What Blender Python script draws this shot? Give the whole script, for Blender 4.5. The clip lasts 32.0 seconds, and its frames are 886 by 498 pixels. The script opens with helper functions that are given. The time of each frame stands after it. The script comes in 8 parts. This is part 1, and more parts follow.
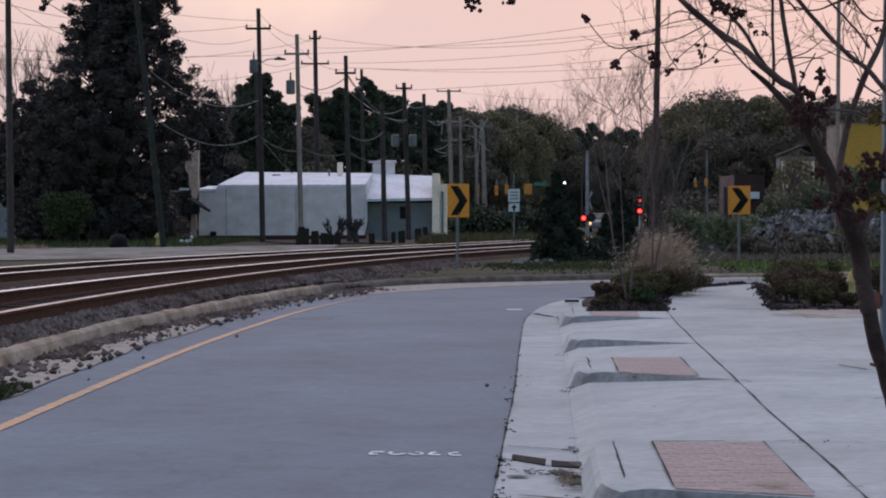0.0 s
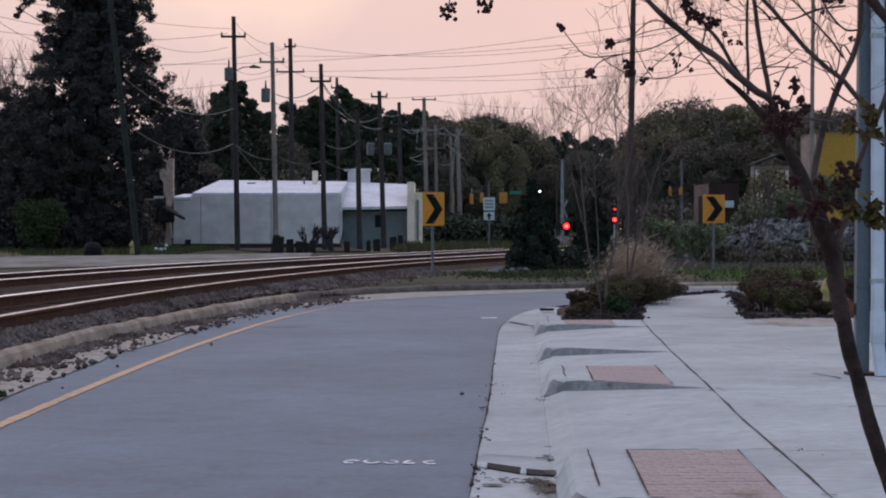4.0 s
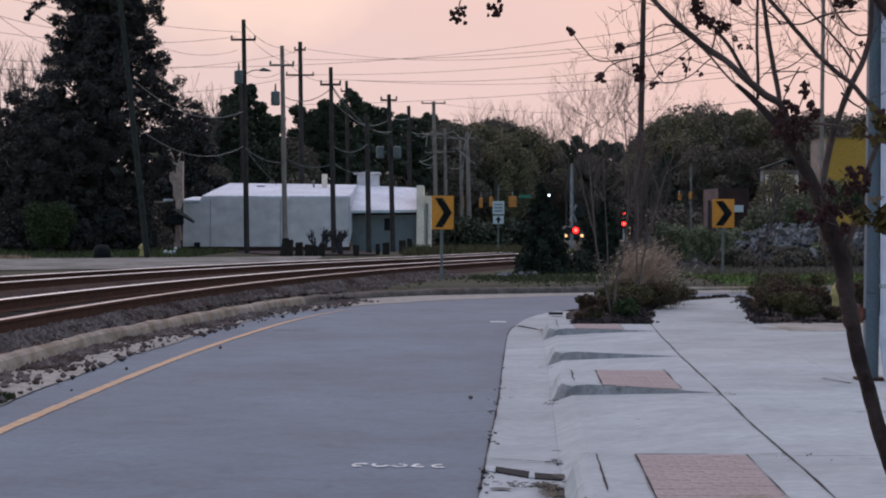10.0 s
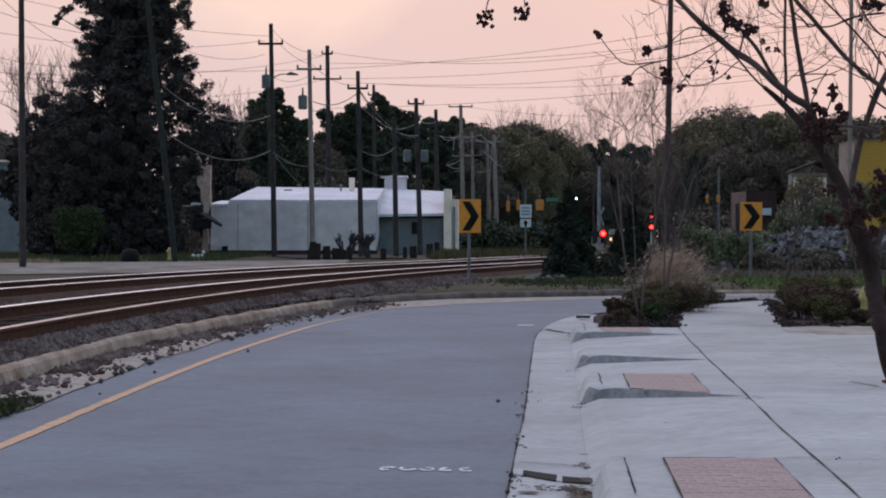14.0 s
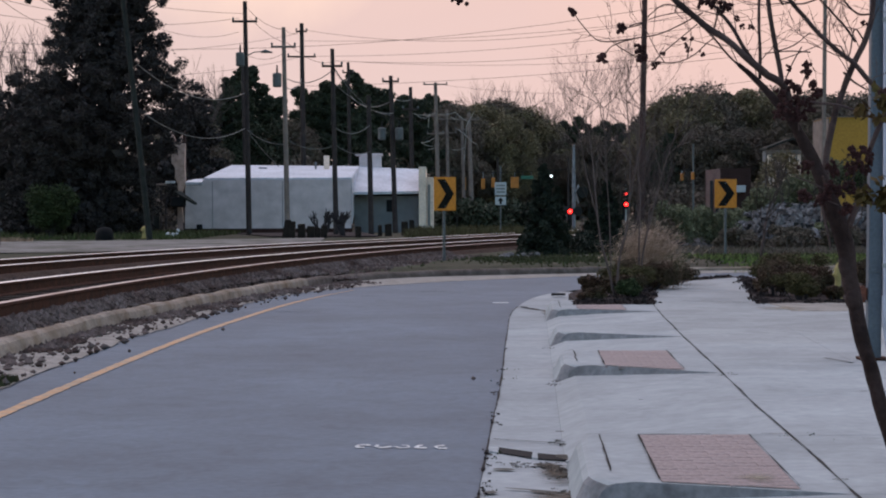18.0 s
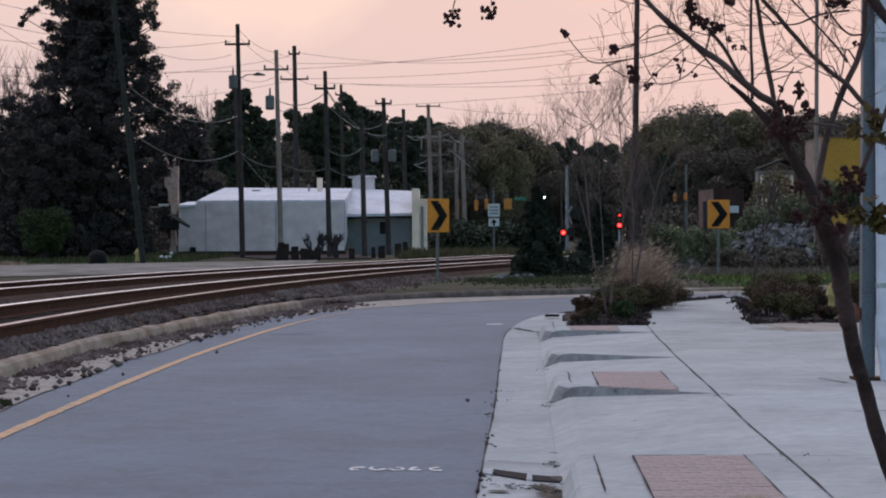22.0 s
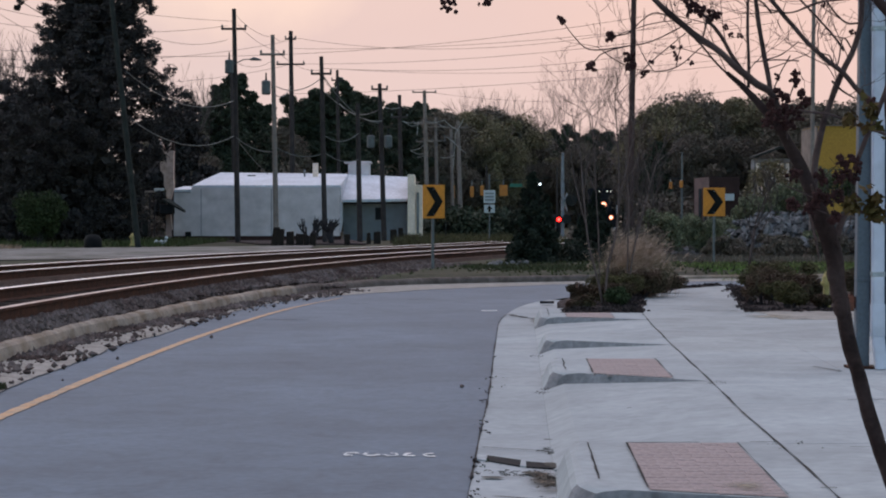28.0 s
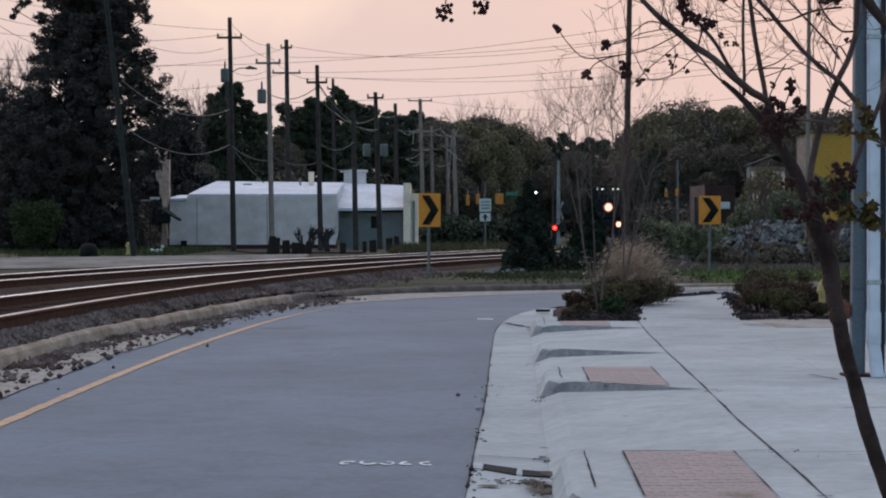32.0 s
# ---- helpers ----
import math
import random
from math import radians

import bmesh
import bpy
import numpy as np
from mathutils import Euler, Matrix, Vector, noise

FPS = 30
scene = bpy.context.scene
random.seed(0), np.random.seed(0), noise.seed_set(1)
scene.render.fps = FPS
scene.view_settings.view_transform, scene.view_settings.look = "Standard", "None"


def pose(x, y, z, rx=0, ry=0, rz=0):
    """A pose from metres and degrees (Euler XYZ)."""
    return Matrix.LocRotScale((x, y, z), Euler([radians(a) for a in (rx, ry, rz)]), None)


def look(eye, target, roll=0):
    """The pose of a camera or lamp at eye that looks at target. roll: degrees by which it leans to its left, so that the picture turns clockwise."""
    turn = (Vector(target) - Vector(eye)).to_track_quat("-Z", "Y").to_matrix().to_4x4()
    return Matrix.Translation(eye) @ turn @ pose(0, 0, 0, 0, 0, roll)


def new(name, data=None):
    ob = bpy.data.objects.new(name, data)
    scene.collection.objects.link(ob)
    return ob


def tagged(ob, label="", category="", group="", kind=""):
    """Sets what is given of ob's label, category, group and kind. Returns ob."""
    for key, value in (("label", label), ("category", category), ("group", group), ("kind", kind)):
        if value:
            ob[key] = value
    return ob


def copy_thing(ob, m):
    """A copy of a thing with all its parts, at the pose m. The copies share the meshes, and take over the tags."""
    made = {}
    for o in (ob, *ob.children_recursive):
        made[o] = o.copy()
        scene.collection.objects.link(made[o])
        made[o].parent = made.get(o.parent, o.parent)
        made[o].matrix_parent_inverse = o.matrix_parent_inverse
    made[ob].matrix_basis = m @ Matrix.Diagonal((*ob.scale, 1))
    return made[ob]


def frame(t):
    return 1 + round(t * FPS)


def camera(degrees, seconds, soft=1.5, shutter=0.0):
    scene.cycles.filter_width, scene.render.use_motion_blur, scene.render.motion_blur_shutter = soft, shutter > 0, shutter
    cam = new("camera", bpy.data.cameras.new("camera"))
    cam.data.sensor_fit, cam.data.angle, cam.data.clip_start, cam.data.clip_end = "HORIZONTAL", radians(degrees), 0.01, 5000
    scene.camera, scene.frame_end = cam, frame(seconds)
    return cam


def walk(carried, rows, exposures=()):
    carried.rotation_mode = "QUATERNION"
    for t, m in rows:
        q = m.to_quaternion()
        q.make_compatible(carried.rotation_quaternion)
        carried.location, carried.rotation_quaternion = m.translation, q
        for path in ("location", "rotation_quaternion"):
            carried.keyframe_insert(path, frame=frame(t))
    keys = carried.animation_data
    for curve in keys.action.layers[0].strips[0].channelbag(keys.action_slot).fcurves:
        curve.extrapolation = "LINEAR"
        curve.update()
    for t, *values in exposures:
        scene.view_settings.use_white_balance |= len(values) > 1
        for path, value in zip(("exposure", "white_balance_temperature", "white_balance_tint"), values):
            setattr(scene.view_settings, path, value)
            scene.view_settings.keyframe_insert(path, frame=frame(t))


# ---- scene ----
cam = camera(26.0, 32.0, soft=2.0)
# The camera is held at eye height and only sways: seconds, yaw, pitch, roll
EYE = 1.27
ROWS = [
    (0.0, 0.300, -0.864, 0.182),
    (0.5, 0.189, -0.885, 0.268),
    (1.0, -0.030, -1.061, 0.297),
    (1.5, -0.080, -1.169, 0.235),
    (2.0, -0.321, -1.190, 0.170),
    (2.5, -0.648, -1.156, 0.229),
    (3.0, -0.575, -1.190, 0.130),
    (3.5, -0.639, -0.854, 0.012),
    (4.0, -0.443, -0.615, 0.111),
    (4.5, -0.138, -0.655, 0.171),
    (6.5, -0.387, -0.581, 0.081),
    (7.0, -0.707, -0.819, 0.079),
    (7.5, -0.726, -1.094, 0.130),
    (8.0, -0.600, -0.959, 0.192),
    (8.5, -0.256, -0.634, 0.056),
    (9.0, 0.005, -0.473, 0.001),
    (9.5, -0.095, -0.401, -0.055),
    (10.0, -0.168, -0.507, -0.069),
    (10.5, -0.290, -0.495, -0.128),
    (11.0, -0.450, -0.481, -0.136),
    (11.5, -0.774, -0.629, -0.197),
    (12.0, -1.389, -0.411, -0.264),
    (12.5, -1.621, -0.060, -0.234),
    (13.0, -1.065, -0.347, -0.108),
    (13.5, -0.069, -0.557, -0.061),
    (14.0, 0.646, -0.403, 0.007),
    (14.5, 0.697, -0.660, -0.042),
    (15.0, 0.316, -0.770, -0.090),
    (15.5, 0.157, -0.961, 0.032),
    (17.5, 0.122, -1.213, 0.191),
    (18.0, -0.101, -1.068, 0.138),
    (18.5, -0.206, -0.882, 0.100),
    (19.0, -0.433, -0.661, 0.064),
    (19.5, -0.332, -0.389, 0.060),
    (20.0, -0.239, -0.425, 0.133),
    (20.5, -0.249, -0.428, 0.115),
    (21.0, -0.143, -0.544, 0.252),
    (21.5, -0.294, -0.558, 0.442),
    (22.0, -0.299, -0.420, 0.382),
    (22.5, -0.397, -0.774, 0.213),
    (23.0, -0.611, -1.166, 0.173),
    (23.5, -0.613, -1.136, 0.204),
    (24.0, -0.546, -0.770, 0.091),
    (24.5, -0.480, -0.368, -0.022),
    (26.5, -0.111, -0.392, -0.125),
    (27.0, -0.273, -0.683, -0.074),
    (27.5, -0.266, -0.781, -0.017),
    (28.0, -0.435, -0.834, 0.036),
    (28.5, -0.409, -0.820, 0.060),
    (29.0, -0.293, -0.663, 0.180),
    (29.5, -0.289, -0.252, 0.054),
    (30.0, -0.363, 0.040, -0.064),
    (30.5, -0.415, -0.119, 0.063),
    (31.0, -0.529, -0.351, 0.077),
    (31.5, -0.589, -0.503, 0.112),
    (32.0, -0.559, -0.581, 0.100),
]
walk(cam, [(t, pose(0, 0, EYE, 90 + pitch, roll, yaw)) for t, yaw, pitch, roll in ROWS],
     exposures=[(0, 1.82, 6420, 9.8), (12, 1.82, 6440, 9.8), (20, 1.82, 6470, 8.5), (28, 1.82, 6420, 6), (32, 1.82, 6350, 2.5)])

# ---- light ----
world = bpy.data.worlds.new("dusk_sky")
scene.world = world
world.use_nodes = True
wn = world.node_tree
sky = wn.nodes.new("ShaderNodeTexSky")
sky.sky_type, sky.sun_disc = "NISHITA", False
sky.sun_elevation, sky.sun_rotation = radians(9), radians(-15)
sky.air_density, sky.dust_density, sky.ozone_density = 1.0, 0.6, 2.0
wn.links.new(sky.outputs["Color"], wn.nodes["Background"].inputs["Color"])
wn.nodes["Background"].inputs["Strength"].default_value = 0.085
sun_data = bpy.data.lights.new("sun", "SUN")
sun_data.energy, sun_data.angle, sun_data.color = 0.90, radians(130), (1.0, 0.845, 0.855)
sun = new("sun", sun_data)
sun.matrix_world = look((-12, 34, 42), (0, 0, 0))


# ---- materials ----
def mat(name, color, color2=None, rough=0.85, scale=8.0, fine=60.0, bump=0.2, metal=0.0, vary=0.0, spec=0.4, mix=0.5, grain=0.17, stain=0.0, stain_scale=3.0):
    """A procedural surface: two tones mixed by coarse noise, fine grain in the tone and in the relief, and a random tone per object."""
    m = bpy.data.materials.new(name)
    m.use_nodes = True
    n, l = m.node_tree.nodes, m.node_tree.links
    b = n["Principled BSDF"]
    b.inputs["Roughness"].default_value, b.inputs["Metallic"].default_value = rough, metal
    b.inputs["Specular IOR Level"].default_value = spec
    tc = n.new("ShaderNodeTexCoord")
    big, small = n.new("ShaderNodeTexNoise"), n.new("ShaderNodeTexNoise")
    big.inputs["Scale"].default_value, small.inputs["Scale"].default_value = scale, fine
    big.inputs["Detail"].default_value = small.inputs["Detail"].default_value = 4
    for t in (big, small):
        l.new(tc.outputs["Object"], t.inputs["Vector"])
    ramp = n.new("ShaderNodeMapRange")
    ramp.inputs[1].default_value, ramp.inputs[2].default_value = mix - 0.18, mix + 0.18
    l.new(big.outputs["Fac"], ramp.inputs[0])
    c2 = color2 or tuple(c * 0.7 for c in color)
    mx = n.new("ShaderNodeMix")
    mx.data_type = "RGBA"
    mx.inputs[6].default_value, mx.inputs[7].default_value = (*color, 1), (*c2, 1)
    l.new(ramp.outputs[0], mx.inputs[0])
    g = n.new("ShaderNodeMapRange")
    g.inputs[1].default_value, g.inputs[2].default_value, g.inputs[3].default_value, g.inputs[4].default_value = 0.3, 0.7, 1 - grain, 1 + grain
    l.new(small.outputs["Fac"], g.inputs[0])
    out = g.outputs[0]
    if stain:
        st = n.new("ShaderNodeTexNoise")
        st.inputs["Scale"].default_value, st.inputs["Detail"].default_value, st.inputs["Roughness"].default_value, st.inputs["Distortion"].default_value = stain_scale, 6, 0.7, 0.8
        l.new(tc.outputs["Object"], st.inputs["Vector"])
        sr = n.new("ShaderNodeMapRange")
        sr.inputs[1].default_value, sr.inputs[2].default_value, sr.inputs[3].default_value, sr.inputs[4].default_value = 0.34, 0.58, 1 - stain, 1 + 0.25 * stain
        l.new(st.outputs["Fac"], sr.inputs[0])
        sm = n.new("ShaderNodeMath")
        sm.operation = "MULTIPLY"
        l.new(out, sm.inputs[0])
        l.new(sr.outputs[0], sm.inputs[1])
        out = sm.outputs[0]
    if vary:
        oi = n.new("ShaderNodeObjectInfo")
        geo = n.new("ShaderNodeNewGeometry")
        add = n.new("ShaderNodeMath")
        add.operation = "ADD"
        l.new(oi.outputs["Random"], add.inputs[0])
        l.new(geo.outputs["Random Per Island"], add.inputs[1])
        vr = n.new("ShaderNodeMapRange")
        vr.inputs[1].default_value, vr.inputs[2].default_value, vr.inputs[3].default_value, vr.inputs[4].default_value = 0, 2, 1 - vary, 1 + vary
        l.new(add.outputs[0], vr.inputs[0])
        mul = n.new("ShaderNodeMath")
        mul.operation = "MULTIPLY"
        l.new(out, mul.inputs[0])
        l.new(vr.outputs[0], mul.inputs[1])
        out = mul.outputs[0]
    hs = n.new("ShaderNodeHueSaturation")
    l.new(mx.outputs[2], hs.inputs["Color"])
    l.new(out, hs.inputs["Value"])
    l.new(hs.outputs["Color"], b.inputs["Base Color"])
    if bump:
        bp = n.new("ShaderNodeBump")
        bp.inputs["Strength"].default_value, bp.inputs["Distance"].default_value = bump, 0.02
        l.new(small.outputs["Fac"], bp.inputs["Height"])
        l.new(bp.outputs["Normal"], b.inputs["Normal"])
    return m


def leafy(name, color, color2, vary=0.16, scale=0.6):
    m = mat(name, color, color2, rough=0.7, scale=scale, fine=5, bump=0, vary=vary, spec=0.1)
    return m


def glow(name, color, strength):
    m = bpy.data.materials.new(name)
    m.use_nodes = True
    b = m.node_tree.nodes["Principled BSDF"]
    b.inputs["Base Color"].default_value = (*color, 1)
    b.inputs["Emission Color"].default_value, b.inputs["Emission Strength"].default_value = (*color, 1), strength
    return m


ASPHALT = mat("asphalt", (0.0888, 0.1189, 0.1595), (0.0634, 0.0844, 0.1154), rough=0.74, spec=0.42, scale=0.4, fine=18, bump=0.25, grain=0.13, stain=0.2, stain_scale=2.6)
CONCRETE = mat("concrete", (0.315, 0.335, 0.35), (0.255, 0.27, 0.285), scale=1.1, fine=50, bump=0.25, stain=0.14, stain_scale=4)
WALK = mat("pale_concrete", (0.3349, 0.3520, 0.3647), (0.2719, 0.2840, 0.2929), rough=0.97, spec=0.08, scale=0.6, fine=14, bump=0.1, grain=0.07, stain=0.14, stain_scale=2.2)
OLD_CONCRETE = mat("weathered_concrete", (0.2750, 0.2300, 0.1969), (0.1400, 0.0932, 0.0605), scale=2.6, fine=25, bump=0.5, spec=0.1, mix=0.56, stain=0.35, stain_scale=2.0)
DARK_CONCRETE = mat("dark_concrete", (0.1408, 0.1152, 0.1055), (0.0673, 0.0518, 0.0459), scale=3, fine=25, bump=0.7, spec=0.1, stain=0.3)
DUSTY_WALK = mat("dusty_concrete", (0.3251, 0.3370, 0.3434), (0.2640, 0.2710, 0.2755), rough=0.97, spec=0.08, scale=0.6, fine=14, bump=0.1, grain=0.07, stain=0.16, stain_scale=2.2)
# kerb concrete darkened: the shade of the islands' near faces is in its colour
SHADED_CONCRETE = mat("shaded_kerb_concrete", (0.235, 0.235, 0.25), (0.15, 0.148, 0.158), scale=4, fine=30, bump=0.3, spec=0.1, stain=0.2, stain_scale=3)
SAND = mat("sandy_debris", (0.31, 0.287, 0.268), (0.19, 0.172, 0.155), scale=3, fine=30, bump=0.3, spec=0.1, stain=0.3)
JOINT = mat("joint_filler", (0.020, 0.018, 0.020), (0.04, 0.036, 0.036), scale=9, bump=0.4, spec=0.1)
BRICK = mat("paver_brick", (0.2820, 0.2186, 0.2150), (0.2303, 0.1851, 0.1818), scale=3, fine=40, bump=0.3, vary=0.09, stain=0.15, stain_scale=5)
GROUND = mat("ground_dirt_grass", (0.0300, 0.0375, 0.0180), (0.0495, 0.0420, 0.0330), scale=0.45, fine=9, bump=0.6, spec=0.1, stain=0.3, stain_scale=1.5)
GRAVEL_BED = mat("ballast_bed", (0.052, 0.032, 0.026), (0.024, 0.015, 0.012), scale=2, fine=30, bump=1.0, spec=0.1)
STONE = mat("ballast_stone", (0.1187, 0.0950, 0.0912), (0.0456, 0.0282, 0.0249), scale=1.3, fine=50, bump=0.3, vary=0.9, spec=0.1)
LOT = mat("gravel_lot", (0.20, 0.187, 0.18), (0.085, 0.08, 0.064), scale=0.7, fine=4, bump=0.5, spec=0.1, mix=0.54, stain=0.4, stain_scale=0.9)
GRASS = leafy("grass_blades", (0.0404, 0.0503, 0.0177), (0.0626, 0.0542, 0.0328))
LANE_GRASS = leafy("lane_grass_blades", (0.046, 0.060, 0.020), (0.062, 0.055, 0.030), scale=0.3)
LAWN = leafy("lawn_blades", (0.0937, 0.1391, 0.0349), (0.1286, 0.1344, 0.0508), scale=0.25)
YELLOW_LINE = mat("yellow_paint", (0.53, 0.285, 0.135), (0.31, 0.25, 0.19), scale=9, fine=70, bump=0.2, mix=0.48, stain=0.2, stain_scale=5)
WHITE_LINE = mat("white_paint", (0.6, 0.6, 0.6), (0.4, 0.4, 0.41), scale=14, fine=70, bump=0.2)
RUST = mat("rusty_steel", (0.0725, 0.0275, 0.0169), (0.0345, 0.0165, 0.0121), scale=8, fine=50, bump=0.4, rough=0.8, spec=0.1)
RAIL_TOP = mat("polished_rail", (0.9486, 0.8736, 0.8463), (0.8568, 0.7872, 0.7626), scale=5, fine=40, bump=0.02, rough=0.62, metal=1.0)
RAIL_DULL = mat("dull_rail_top", (0.6120, 0.5175, 0.4916), (0.3960, 0.2932, 0.2587), scale=3, fine=30, bump=0.05, rough=0.6, metal=0.7)
TIE = mat("creosote_wood", (0.0275, 0.0198, 0.0165), (0.0165, 0.0130, 0.0121), scale=5, fine=40, bump=0.6, spec=0.1)
POLE = mat("weathered_pole_wood", (0.0565, 0.0440, 0.0428), (0.0330, 0.0273, 0.0282), scale=3, fine=30, bump=0.5, spec=0.1)
POLE_BROWN = mat("red_brown_pole_wood", (0.0765, 0.0432, 0.0408), (0.0459, 0.0276, 0.0272), scale=3, fine=30, bump=0.5, spec=0.1)
POLE_GREY = mat("grey_pole_wood", (0.030, 0.032, 0.030), (0.019, 0.020, 0.019), scale=3, fine=30, bump=0.5, spec=0.1)
WIRE = mat("black_cable", (0.03, 0.03, 0.032), scale=3, bump=0, spec=0.1)
GALV = mat("galvanised_steel", (0.33, 0.35, 0.37), (0.25, 0.27, 0.29), scale=6, fine=40, bump=0.05, rough=0.5, metal=0.5)
GALV_MID = mat("weathered_silver_paint", (0.2040, 0.2124, 0.2360), (0.1440, 0.1499, 0.1652), scale=4, fine=20, bump=0.05, rough=0.6)
POLE_PALE = mat("sun_bleached_pole_wood", (0.2366, 0.1864, 0.1659), (0.1547, 0.1216, 0.1106), scale=2, fine=20, bump=0.4, spec=0.1)
DIRT = mat("gutter_dirt", (0.10, 0.095, 0.085), (0.05, 0.046, 0.042), scale=9, fine=40, bump=0.3, spec=0.1)
GALV_DARK = mat("dull_galvanised_steel", (0.11, 0.115, 0.12), (0.08, 0.083, 0.087), scale=6, fine=40, bump=0.1, rough=0.6, metal=0.2)
PALE_CABLE = mat("bleached_cable", (0.36, 0.33, 0.31), (0.24, 0.22, 0.21), scale=3, bump=0)
CABLE = mat("pale_weathered_cable", (0.16, 0.15, 0.145), (0.12, 0.11, 0.11), scale=3, bump=0)
BLUE_STEEL = mat("blue_grey_painted_steel", (0.07, 0.088, 0.115), (0.055, 0.07, 0.095), scale=5, fine=40, bump=0.08, rough=0.45)
DARK_BLUE = mat("dark_blue_strip", (0.022, 0.028, 0.05), (0.03, 0.034, 0.05), scale=4, fine=30, bump=0.08, rough=0.5)
RUST_RED = mat("rust_red_iron", (0.16, 0.05, 0.03), (0.09, 0.035, 0.025), scale=20, fine=60, bump=0.4)
PIPE = mat("white_painted_metal", (0.50, 0.505, 0.585), (0.44, 0.445, 0.525), scale=2, fine=5, bump=0.05, rough=0.5)
SIGN_YELLOW = mat("sign_yellow", (0.5824, 0.2009, 0.0096), (0.5152, 0.1715, 0.0084), scale=4, fine=30, bump=0.02, rough=0.4)
SIGN_BLACK = mat("sign_black", (0.012, 0.012, 0.012), (0.02, 0.02, 0.02), scale=5, bump=0.02, rough=0.5, spec=0.1)
SIGN_WHITE = mat("sign_white", (0.42, 0.43, 0.45), (0.36, 0.37, 0.39), scale=4, bump=0.02, rough=0.45)
WHITE_WALL = mat("white_painted_block", (0.5564, 0.4850, 0.5000), (0.4952, 0.4300, 0.4450), scale=0.35, fine=1.5, bump=0.15, stain=0.12, stain_scale=0.5)
ROOF = mat("white_roof_coating", (0.5280, 0.5368, 0.5896), (0.4400, 0.4488, 0.4972), scale=0.4, fine=7, bump=0.15, stain=0.14, stain_scale=0.6)
GREY_WALL = mat("grey_block", (0.19, 0.195, 0.21), (0.15, 0.154, 0.165), scale=0.5, fine=2, bump=0.1)
BEIGE = mat("cream_stucco", (0.8467, 0.6729, 0.5526), (0.6502, 0.5120, 0.4234), scale=1.0, fine=12, bump=0.2)
YELLOW_WALL = mat("ochre_siding", (0.4030, 0.2130, 0.0348), (0.3332, 0.1732, 0.0290), scale=0.5, fine=8, bump=0.1)
PLASTER = mat("flaking_plaster", (0.4855, 0.3367, 0.2878), (0.2856, 0.1916, 0.1599), scale=4, fine=20, bump=0.6)
BRICK_DARK = mat("dark_red_brick", (0.045, 0.024, 0.022), (0.032, 0.018, 0.017), scale=1.5, fine=14, bump=0.3, spec=0.1)
BRICK_PINK = mat("pink_brick", (0.3510, 0.2400, 0.2240), (0.2700, 0.1875, 0.1760), scale=1.5, fine=14, bump=0.3, spec=0.1)
DARK = mat("dark_opening", (0.012, 0.012, 0.014), (0.02, 0.02, 0.022), scale=2, bump=0.0, spec=0.1)
GLASS = mat("dark_glass", (0.02, 0.025, 0.03), (0.03, 0.035, 0.04), scale=1, bump=0, rough=0.08, spec=0.8)
# limb bark lightened for sky light scattered round it; the trunk keeps a darker copy
SKYLIT_BARK = mat("smooth_skylit_bark", (0.1010, 0.0671, 0.0632), (0.0401, 0.0250, 0.0233), scale=7, fine=50, bump=0.4, spec=0.1)
TRUNK_BARK = mat("darker_trunk_bark", (0.0566, 0.0356, 0.0335), (0.0225, 0.0133, 0.0123), scale=7, fine=50, bump=0.4, spec=0.1)
BARK_DARK = mat("dark_bark", (0.0504, 0.0418, 0.0459), (0.0314, 0.0264, 0.0297), scale=4, fine=25, bump=0.5, spec=0.1)
TWIG_DARK = mat("dark_twig", (0.0900, 0.0700, 0.0645), (0.0600, 0.0462, 0.0435), scale=5, bump=0, spec=0.1)
TWIG = mat("pinkish_twig", (0.0780, 0.0565, 0.0544), (0.0450, 0.0333, 0.0320), scale=5, bump=0, spec=0.1)
PALE_TWIG = mat("pale_crape_twig", (0.1125, 0.0810, 0.0765), (0.0735, 0.0540, 0.0510), scale=5, bump=0, spec=0.1)
POD = mat("dry_seed_pod", (0.0347, 0.0144, 0.0143), (0.0469, 0.0202, 0.0194), scale=30, fine=90, bump=0.4, vary=0.3, spec=0.1)
NEW_LEAF = leafy("new_leaf", (0.075, 0.058, 0.018), (0.085, 0.04, 0.018), scale=8)
MAGNOLIA = leafy("glossy_dark_leaf", (0.0450, 0.0375, 0.0371), (0.0338, 0.0291, 0.0291), vary=0.12)
PINE = leafy("pine_needles", (0.0480, 0.0567, 0.0362), (0.0343, 0.0396, 0.0290))
SPRING = leafy("spring_leaf", (0.1579, 0.1296, 0.0726), (0.1128, 0.0890, 0.0609))
WOOD_DARK = leafy("dull_foliage", (0.1067, 0.0912, 0.0688), (0.1167, 0.0850, 0.0717))
CONIFER = leafy("arborvitae", (0.0280, 0.0351, 0.0254), (0.0196, 0.0235, 0.0181), scale=3)
SHRUB_BROWN = leafy("bronze_shrub_leaf", (0.0875, 0.0483, 0.0365), (0.0499, 0.0445, 0.0243), scale=4)
SHRUB_GREEN = leafy("green_shrub_leaf", (0.0504, 0.0688, 0.0316), (0.0307, 0.0413, 0.0211), scale=3)
PALE_GREEN = leafy("pale_green_leaf", (0.1620, 0.1650, 0.0990), (0.1020, 0.1063, 0.0682), scale=2)
STRAW = mat("dry_straw", (0.2782, 0.1896, 0.1331), (0.1809, 0.1202, 0.0862), scale=3, fine=20, bump=0, vary=0.3, spec=0.1)
PLUME = mat("pale_grass_plume", (0.5554, 0.4067, 0.3254), (0.3857, 0.2736, 0.2169), scale=3, bump=0, vary=0.3, spec=0.1)
